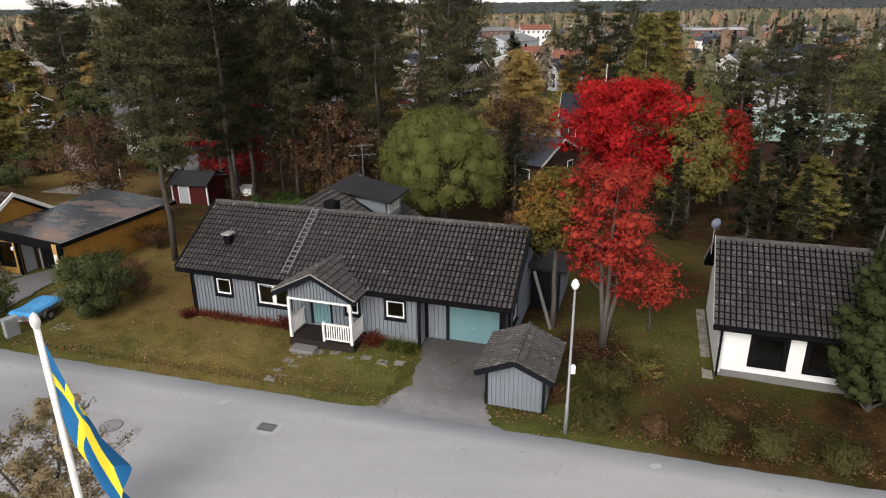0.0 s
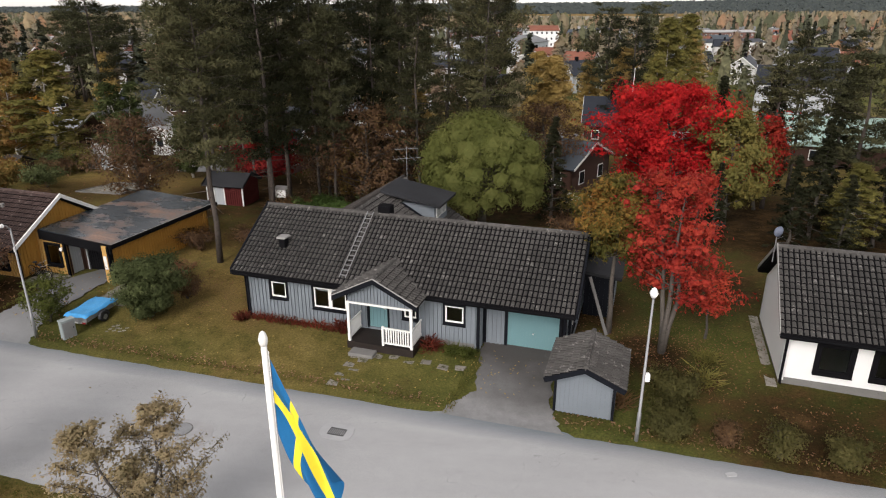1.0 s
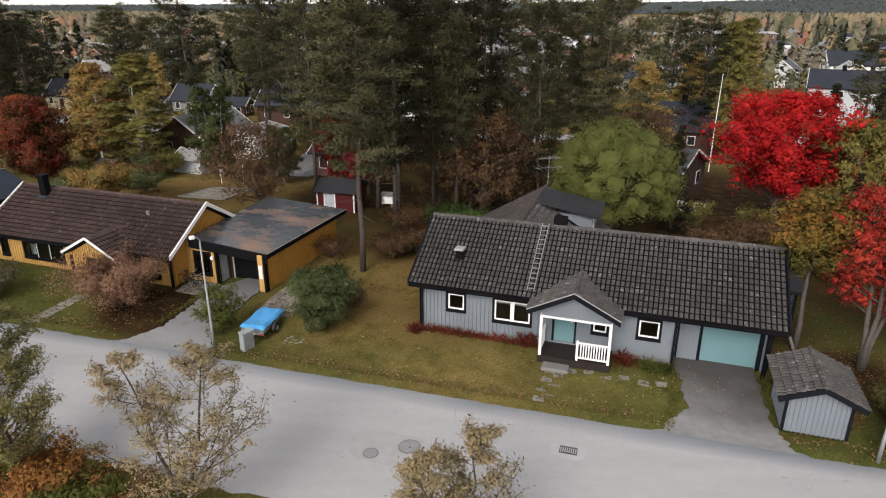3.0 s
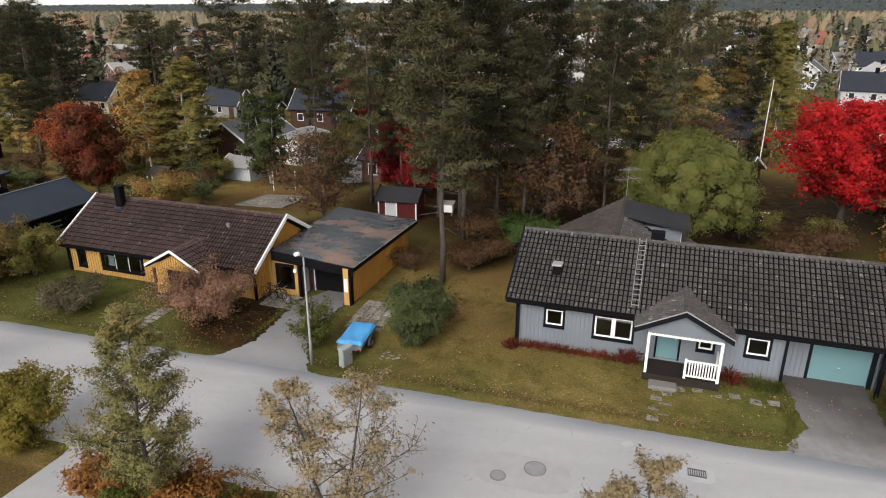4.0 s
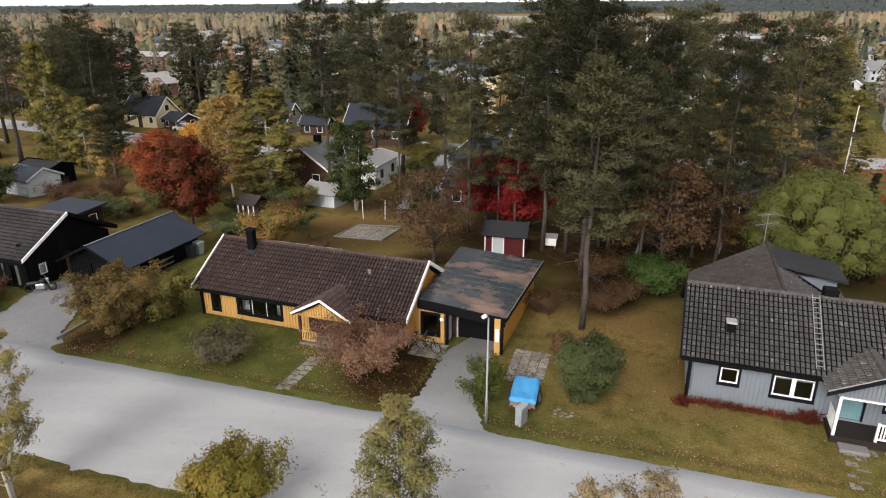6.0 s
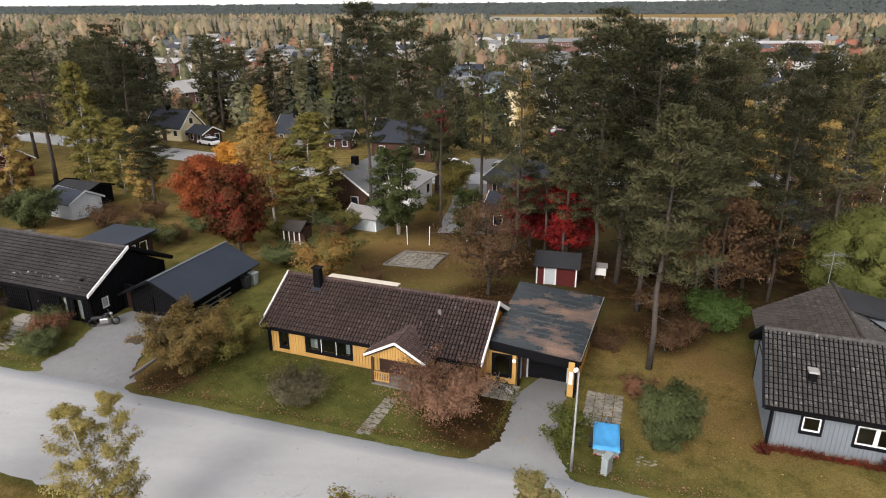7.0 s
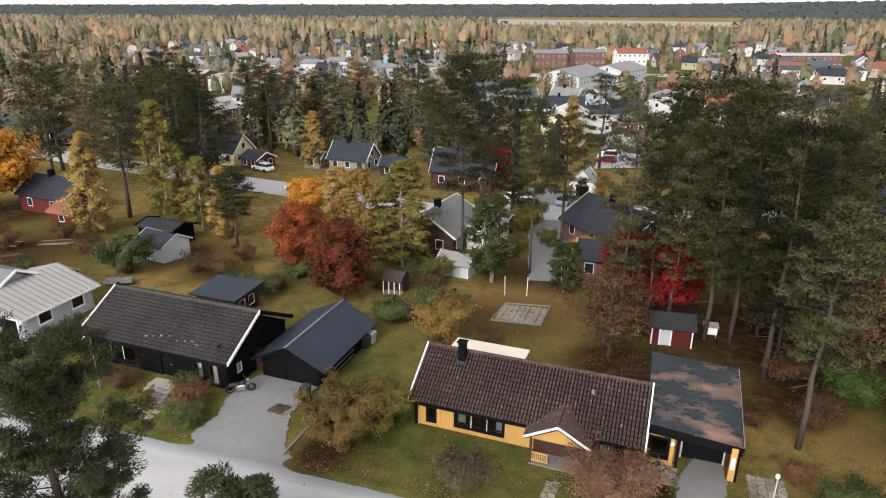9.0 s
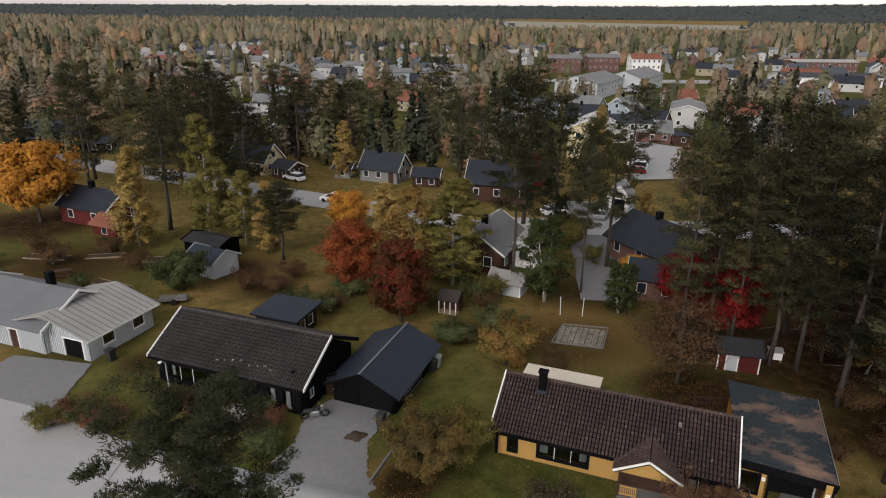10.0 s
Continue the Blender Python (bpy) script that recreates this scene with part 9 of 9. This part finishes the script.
def woods(name, seed, n, area, leaf, label, kind, hmin, hmax, quads, q_size, clear=(), solid=0.8, rings=5, segs=6, gather=-0.95):
    """A belt of far trees, each a loose heap of leaf clumps."""
    rng = np.random.default_rng(seed)
    y = area[0] + (area[1] - area[0]) * rng.random(n * 5) ** 0.8
    x = -55 + (rng.random(n * 5) * 2 - 1) * 0.82 * y
    ok = np.ones(len(x), bool)
    for cx, cy, r in clear:
        ok &= (x - cx) ** 2 + (y - cy) ** 2 > r * r
    patch = np.sin(x * 0.021 + seed) * np.cos(y * 0.013 + seed * 2) + 0.35 * np.sin(x * 0.06 + y * 0.05)
    ok &= patch > (gather if kind != "cone" else 0.1)
    az = (x + 42) / y
    ok &= ~((az > 0.005) & (az < 0.36) & (y > 1250))
    x, y = x[ok][:n], y[ok][:n]
    n = len(x)
    az = (x + 42) / y
    h = hmin + (hmax - hmin) * rng.random(n)
    # lower growth before the open fields
    h = np.where((az > 0.005) & (az < 0.36) & (y > 600), h * 0.62, h)
    zb = np.array([ground_z(a, b) for a, b in zip(x, y)])
    q = quads
    k = rng.random((n, q))
    if kind == "cone":
        rad = (1 - k) * 0.17
        zz = 0.06 + 0.94 * k
    else:
        k = k ** 0.8
        zz = 0.15 + 0.85 * k
        rad = (0.22 if kind == "birch" else 0.32) * np.sqrt(np.clip(1 - (2 * k - 0.95) ** 2 / 1.2, 0.03, 1))
    az = rng.random((n, q)) * 2 * np.pi
    rr = rad * np.sqrt(0.25 + 0.75 * rng.random((n, q))) * h[:, None]
    c = np.stack([x[:, None] + rr * np.cos(az), y[:, None] + rr * np.sin(az), zb[:, None] + zz * h[:, None]], -1).reshape(-1, 3)
    size = np.repeat(h * q_size, q)[:, None]
    tone = rng.random(n)
    hue = np.repeat(tone, q)
    # a bumpy solid heart of foliage in each tree
    core = []
    ang = np.arange(segs) * 2 * np.pi / segs
    wide = 0.17 if kind == "cone" else (0.2 if kind == "birch" else 0.29)
    grid = np.zeros((n, rings, segs, 3))
    for i in range(rings):
        kk = i / (rings - 1)
        rr = wide * ((1 - kk) ** 0.9 + 0.03 if kind == "cone" else math.sqrt(max(0.02, 1 - (1.9 * kk - 0.85) ** 2 / 1.15)))
        rad = rr * solid * h[:, None] * (0.75 + 0.4 * rng.random((n, segs)))
        grid[:, i, :, 0] = x[:, None] + rad * np.cos(ang)
        grid[:, i, :, 1] = y[:, None] + rad * np.sin(ang)
        grid[:, i, :, 2] = zb[:, None] + h[:, None] * (0.08 + 0.88 * kk + 0.03 * rng.normal(size=(n, segs)))
    for i in range(rings - 1):
        for j in range(segs):
            a, b = grid[:, i, j], grid[:, i, (j + 1) % segs]
            d, e = grid[:, i + 1, j], grid[:, i + 1, (j + 1) % segs]
            core += [np.stack([a, b, d], 1), np.stack([b, e, d], 1)]
    for j in range(1, segs - 1):
        core.append(np.stack([grid[:, -1, 0], grid[:, -1, j], grid[:, -1, j + 1]], 1))
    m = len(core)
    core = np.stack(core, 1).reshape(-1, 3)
    # inner crown shade put into the colour: hearts a step darker
    shaded_core_hue = np.clip(np.repeat(tone, m) - 0.12, 0, 1)
    core_heart = np.repeat(np.stack([x, y, zb + 0.35 * h], -1), m, 0)
    # soft shading round each tree's own middle
    heart = np.repeat(np.stack([x, y, zb + 0.35 * h], -1), q, 0)
    faces = leaf_faces(rng, c, size, 0.8, 0.0, None, 1.0, unit(c - heart) + np.array([0, 0, 0.4]), 0.4)
    faces, heart, hue = np.concatenate([faces, core]), np.concatenate([heart, core_heart]), np.concatenate([hue, shaded_core_hue])
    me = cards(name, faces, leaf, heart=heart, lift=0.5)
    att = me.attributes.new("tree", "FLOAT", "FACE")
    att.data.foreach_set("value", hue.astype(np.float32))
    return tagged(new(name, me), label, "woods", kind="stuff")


CLEAR = [(a, b, 13) for a, b in TOWN_SPOTS] + [(0, 262, 26), (28, 292, 22), (5, 368, 26), (35, 352, 14), (130, 372, 26), (108, 310, 28), (-19, 152, 14), (-5, 160, 18), (-15, 130, 14), (-61, 113, 12), (-86, 119, 14), (34, 122, 14), (60, 128, 14), (24, 160, 11), (66, 165, 11), (92, 190, 11), (0, 320, 20), (20, 335, 20), (-16, 186, 11), (-4, 196, 11)]
# far leaf colours paled towards beige, putting distance haze into them
FAR_GOLD = far_leaf("hazed_golden_leaves", [(0.0, (0.13, 0.11, 0.07)), (0.5, (0.19, 0.155, 0.095)), (0.85, (0.26, 0.195, 0.115)), (1.0, (0.33, 0.235, 0.11))])
FAR_RUST = far_leaf("hazed_rust_leaves", [(0.0, (0.14, 0.1, 0.07)), (0.5, (0.21, 0.14, 0.09)), (1.0, (0.3, 0.165, 0.085))])
FAR_OLIVE = far_leaf("hazed_olive_leaves", [(0.0, (0.06, 0.066, 0.04)), (0.5, (0.105, 0.107, 0.062)), (1.0, (0.17, 0.16, 0.085))])
FAR_PALE = far_leaf("hazed_pale_leaves", [(0.0, (0.13, 0.115, 0.085)), (0.5, (0.18, 0.155, 0.11)), (1.0, (0.26, 0.22, 0.145))])
FAR_DARK = far_leaf("hazed_spruce_green", [(0.0, (0.028, 0.034, 0.022)), (0.6, (0.05, 0.055, 0.036)), (1.0, (0.08, 0.08, 0.05))])
MID = (200, 560)
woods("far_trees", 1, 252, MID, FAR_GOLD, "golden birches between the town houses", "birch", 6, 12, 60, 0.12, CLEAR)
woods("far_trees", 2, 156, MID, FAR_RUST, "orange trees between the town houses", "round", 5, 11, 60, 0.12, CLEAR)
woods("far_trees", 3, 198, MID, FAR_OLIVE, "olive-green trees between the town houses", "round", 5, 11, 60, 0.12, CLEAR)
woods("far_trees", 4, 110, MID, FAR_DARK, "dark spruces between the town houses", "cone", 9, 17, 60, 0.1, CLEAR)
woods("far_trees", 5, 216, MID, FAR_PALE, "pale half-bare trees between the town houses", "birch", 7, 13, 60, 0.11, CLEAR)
NEAR = (112, 250)
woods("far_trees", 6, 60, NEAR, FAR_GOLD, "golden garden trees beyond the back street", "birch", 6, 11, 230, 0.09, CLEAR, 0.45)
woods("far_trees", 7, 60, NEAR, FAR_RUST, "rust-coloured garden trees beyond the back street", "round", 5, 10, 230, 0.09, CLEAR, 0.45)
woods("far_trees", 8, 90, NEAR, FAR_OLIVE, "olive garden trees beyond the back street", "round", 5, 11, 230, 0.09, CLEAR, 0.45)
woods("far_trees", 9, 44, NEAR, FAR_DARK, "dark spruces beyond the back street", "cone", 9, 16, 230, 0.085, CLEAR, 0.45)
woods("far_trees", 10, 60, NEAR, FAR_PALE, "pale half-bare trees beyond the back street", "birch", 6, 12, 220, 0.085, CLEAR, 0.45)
FAR = (470, 1560)
FAR_WAY = dict(solid=0.88, rings=5, segs=6, gather=-0.15)
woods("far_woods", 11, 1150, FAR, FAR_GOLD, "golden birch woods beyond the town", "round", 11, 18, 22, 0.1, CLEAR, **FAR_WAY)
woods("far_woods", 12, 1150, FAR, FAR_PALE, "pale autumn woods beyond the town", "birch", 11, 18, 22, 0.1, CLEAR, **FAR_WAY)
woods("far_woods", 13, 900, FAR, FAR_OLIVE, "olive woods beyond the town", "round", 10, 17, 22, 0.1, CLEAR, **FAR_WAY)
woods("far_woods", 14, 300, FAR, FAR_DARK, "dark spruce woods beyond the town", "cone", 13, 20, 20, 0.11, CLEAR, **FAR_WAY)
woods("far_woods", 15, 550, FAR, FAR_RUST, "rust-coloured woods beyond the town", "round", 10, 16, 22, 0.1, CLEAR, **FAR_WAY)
# hill needles greyed and blued: distance haze put into the colour
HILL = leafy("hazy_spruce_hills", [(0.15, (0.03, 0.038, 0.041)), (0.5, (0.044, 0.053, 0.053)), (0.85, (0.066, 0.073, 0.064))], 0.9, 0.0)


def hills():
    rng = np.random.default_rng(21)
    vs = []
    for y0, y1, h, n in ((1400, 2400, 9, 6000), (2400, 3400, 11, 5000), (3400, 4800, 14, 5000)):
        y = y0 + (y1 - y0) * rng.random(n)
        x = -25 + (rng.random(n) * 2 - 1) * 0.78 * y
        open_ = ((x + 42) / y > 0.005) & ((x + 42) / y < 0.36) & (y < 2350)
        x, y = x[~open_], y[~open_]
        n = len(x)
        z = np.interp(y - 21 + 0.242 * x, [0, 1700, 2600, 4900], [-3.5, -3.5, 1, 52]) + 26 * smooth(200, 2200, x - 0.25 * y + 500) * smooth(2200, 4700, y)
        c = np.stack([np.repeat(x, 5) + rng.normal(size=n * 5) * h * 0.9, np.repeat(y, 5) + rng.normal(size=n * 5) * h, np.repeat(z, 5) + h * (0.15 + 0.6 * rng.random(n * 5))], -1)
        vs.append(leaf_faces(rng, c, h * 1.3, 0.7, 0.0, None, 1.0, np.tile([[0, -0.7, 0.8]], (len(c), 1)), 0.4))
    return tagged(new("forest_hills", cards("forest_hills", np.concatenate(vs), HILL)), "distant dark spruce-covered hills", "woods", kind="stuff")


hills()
fld = bpy.data.meshes.new("field")
fld.from_pydata([(-42, 1380, -3.2), (469, 1380, -3.2), (846, 2400, 0.5), (-42, 2400, 0.5)], [], [(0, 1, 2, 3)])
fld.materials.append(surf("stubble_field", (0.235, 0.23, 0.185), 0.15, 0.006, 0.05, 0.95, 0.1))
tagged(new("field", fld), "pale stubble field before the hills", "field", kind="structure")


# ---- fallen leaves and grass edges ----


def scatter(name, seed, spots, material, label, category, size=0.09, up=0.03, flat=True):
    """Loose leaves lying on the ground round the given places: x, y, spread, count."""
    rng = np.random.default_rng(seed)
    cs = []
    for x, y, r, n in spots:
        p = rng.normal(size=(n, 2)) * r + np.array([[x, y]])
        z = np.array([ground_z(a, b) for a, b in p]) + up + 0.03 * rng.random(n)
        road = np.array([beyond(a, b) for a, b in p])
        lawn = (road > 0.15) | (road < -8.0) | (rng.random(n) < 0.04)
        z = np.where((road < 0.3) & (road > -8.4), up, z)
        cs.append(np.column_stack([p, z])[lawn])
    c = np.concatenate(cs)
    face = np.tile([[0, 0, 1.0]], (len(c), 1)) if flat else None
    return tagged(new(name, cards(name, leaf_faces(rng, c, size, 0.7, 0.0, None, 1.0, face, 0.45), material)), label, category, kind="stuff")


MOUTHS = ((-28.6, -22.6), (-2.8, 2.2), (-55.2, -47.2), (-83.0, -71.5))


def at_mouth(x):
    return any(a < x < b for a, b in MOUTHS)


KERB = [(*street(u, 0.45 + 0.25 * ((i * 37) % 10) / 10), 0.26, 26) for i, u in enumerate(np.arange(-75, 22, 0.9)) if not at_mouth(street(u, 0)[0])]
scatter("fallen_leaves", 31, KERB, CHERRY, "rust-brown fallen leaves along the street edge", "leaves", 0.1)
scatter("fallen_leaves", 32, [(-28.9, 31.2, 1.2, 300), (-26, 46, 2.6, 500), (-55, 63, 3.0, 400), (-49, 55, 2.5, 300), (-18, 33, 3, 350), (-33, 56, 5, 500), (-45, 34, 2.2, 400), (-68, 66, 5, 400), (-103, 82, 4, 500)], RUSSET, "russet leaves strewn under the trees", "leaves", 0.12)
scatter("fallen_leaves", 33, [(7.2, 26.2, 1.7, 700), (9.6, 27.4, 1.4, 350), (5, 31, 2, 300), (8.3, 23.2, 1.3, 260), (12.5, 21.0, 0.9, 160)], RUSSET, "red and orange leaves fallen below the rowan", "leaves", 0.08)
scatter("fallen_leaves", 34, [(-9, 26, 4, 140), (-16, 28, 3, 90), (-33, 30.5, 4, 160), (-1.5, 25, 0.9, 60), (0.5, 24.5, 0.9, 40), (-24, 31, 1.2, 60), (-50, 38, 1.5, 60)], YELLOW, "yellow leaves scattered over lawns and drives", "leaves", 0.09)


def grass_edges():
    """Short grass blades standing along the street, drives and plinths."""
    rng = np.random.default_rng(35)
    cs = []
    for u in np.arange(-75, 22, 0.09):
        x, y = street(u, 0.28 + 0.6 * rng.random() ** 2)
        if not at_mouth(x):
            cs.append((x, y, ground_z(x, y) + 0.06))
    for u in np.arange(-60, 14, 0.05):
        x, y = street(u, -8.1 - 0.5 * rng.random())
        if -30.4 < x < -26.8:
            continue
        cs.append((x, y, 0.08))
    for p, q in (((-12.6, 29.3), (-6.4, 27.6)), ((-3.0, 26.7), (-1.2, 26.2)), ((-40.3, 36.9), (-33.0, 34.9)), ((-2.3, 22.0), (-1.0, 25.8)), ((2.3, 22.4), (2.8, 25.6)), ((-26.3, 29.6), (-24.9, 33.8))):
        for k in rng.random(160):
            x, y = p[0] + (q[0] - p[0]) * k + rng.normal() * 0.12, p[1] + (q[1] - p[1]) * k - 0.1 + rng.normal() * 0.1
            cs.append((x, y, ground_z(x, y) + 0.07))
    c = np.repeat(np.array(cs), 3, 0) + rng.normal(size=(len(cs) * 3, 3)) * np.array([[0.05, 0.05, 0.015]])
    up = np.tile([[0, 0, 1.0]], (len(c), 1))
    return tagged(new("grass_edge", cards("grass_edge", leaf_faces(rng, c, 0.12, 0.3, 0.0, up, 0.8), GRASS_TUFT)), "uneven grass blades along the street edge", "grass", kind="stuff")


grass_edges()


# picket fence behind the yellow house
pf_ = base_of("picket_fence", -25.0, 44.0, ground_z(-25.0, 44.0), -2, "low dark picket fence beside the carport", "fence")
for x in (-1.15, 0.0, 1.15):
    s = Shape()
    s.box(x - 0.04, -0.04, -0.1, x + 0.04, 0.04, 0.95)
    part("post", s, PAINT_BROWN, pf_)
for z in (0.25, 0.7):
    s = Shape()
    s.box(-1.15, -0.055, z, 1.15, -0.02, z + 0.08)
    part("rail", s, PAINT_BROWN, pf_)
for i in range(15):
    s = Shape()
    x = -1.08 + i * 0.154
    s.box(x - 0.03, -0.075, 0.08, x + 0.03, -0.055, 0.88)
    part("picket", s, PAINT_BROWN, pf_)

# ---- roof tiles ----
TILE_W, TILE_L = 0.215, 0.32
# tiles stop short of full width; black base stands in for channel shade
_xs = [0.0, 0.1, 0.36, 0.62, 0.72]
_hs = [0.02, 0.07, 0.09, 0.07, 0.02]
_N = len(_xs)
TILE_V = [(x * TILE_W, TILE_L - 0.012, h * 0.8 - 0.012) for x, h in zip(_xs, _hs)] + [(x * TILE_W, 0.0, h + 0.038) for x, h in zip(_xs, _hs)] + [(x * TILE_W, 0.012, h + 0.016) for x, h in zip(_xs, _hs)]
TILE_F = [(_N + i, _N + 1 + i, 1 + i, i) for i in range(_N - 1)] + [(2 * _N + i, 2 * _N + 1 + i, _N + 1 + i, _N + i) for i in range(_N - 1)]
tile_meshes = {}


def tile_mesh(material):
    if material.name not in tile_meshes:
        me = bpy.data.meshes.new("roof_tile")
        me.from_pydata(TILE_V, [], TILE_F)
        me.materials.append(material)
        tile_meshes[material.name] = me
    return tile_meshes[material.name]


def lay_tiles(entry, singles=0, u_from=0.0):
    roof, origin, along, slope, length, material = entry[:6]
    clip = entry[6] if len(entry) > 6 else None
    n = along.cross(slope).normalized()
    run = slope.length
    sdir = slope.normalized()
    cols, rows = max(1, round(length / TILE_W)), max(1, round(run / TILE_L))
    sx, sy = length / cols / TILE_W, run / rows / TILE_L
    rng = random.Random(len(tile_meshes) + cols)
    joined_v, joined_f, count = [], [], 0
    for r in range(rows):
        for c in range(cols):
            p = origin + along * (c * length / cols) + sdir * (r * run / rows)
            if clip and clip[0].startswith("porch"):
                mid = p + along * 0.15 + sdir * 0.18
                if mid.y > (mid.x - clip[1]) / (clip[2] - clip[1]) * clip[3] + 0.05:
                    continue
            q = p + n * (rng.random() * 0.008)
            rot = Matrix((along * sx, sdir * sy, n)).transposed()
            tilt = Matrix.Rotation(rng.gauss(0, 0.008), 3, n)
            m3 = tilt @ rot
            u = c * length / cols
            if count < singles and u >= u_from:
                ob = new("roof_tile", tile_mesh(material))
                ob.parent = roof
                ob.matrix_basis = Matrix.Translation(q) @ m3.to_4x4()
                count += 1
            else:
                k = len(joined_v)
                joined_v += [tuple(q + m3 @ Vector(v)) for v in TILE_V]
                joined_f += [tuple(i + k for i in f) for f in TILE_F]
    if joined_v:
        me = bpy.data.meshes.new("roof_tiles")
        me.from_pydata(joined_v, [], joined_f)
        me.materials.append(material)
        ob = new("roof_tiles", me)
        ob.parent = roof
        ob["kind"] = "stuff"


for i, entry in enumerate(TILED):
    main = entry[4] > 11 and entry[2].x > 0.5
    lay_tiles(entry, 240 if main else 0, 4.0)
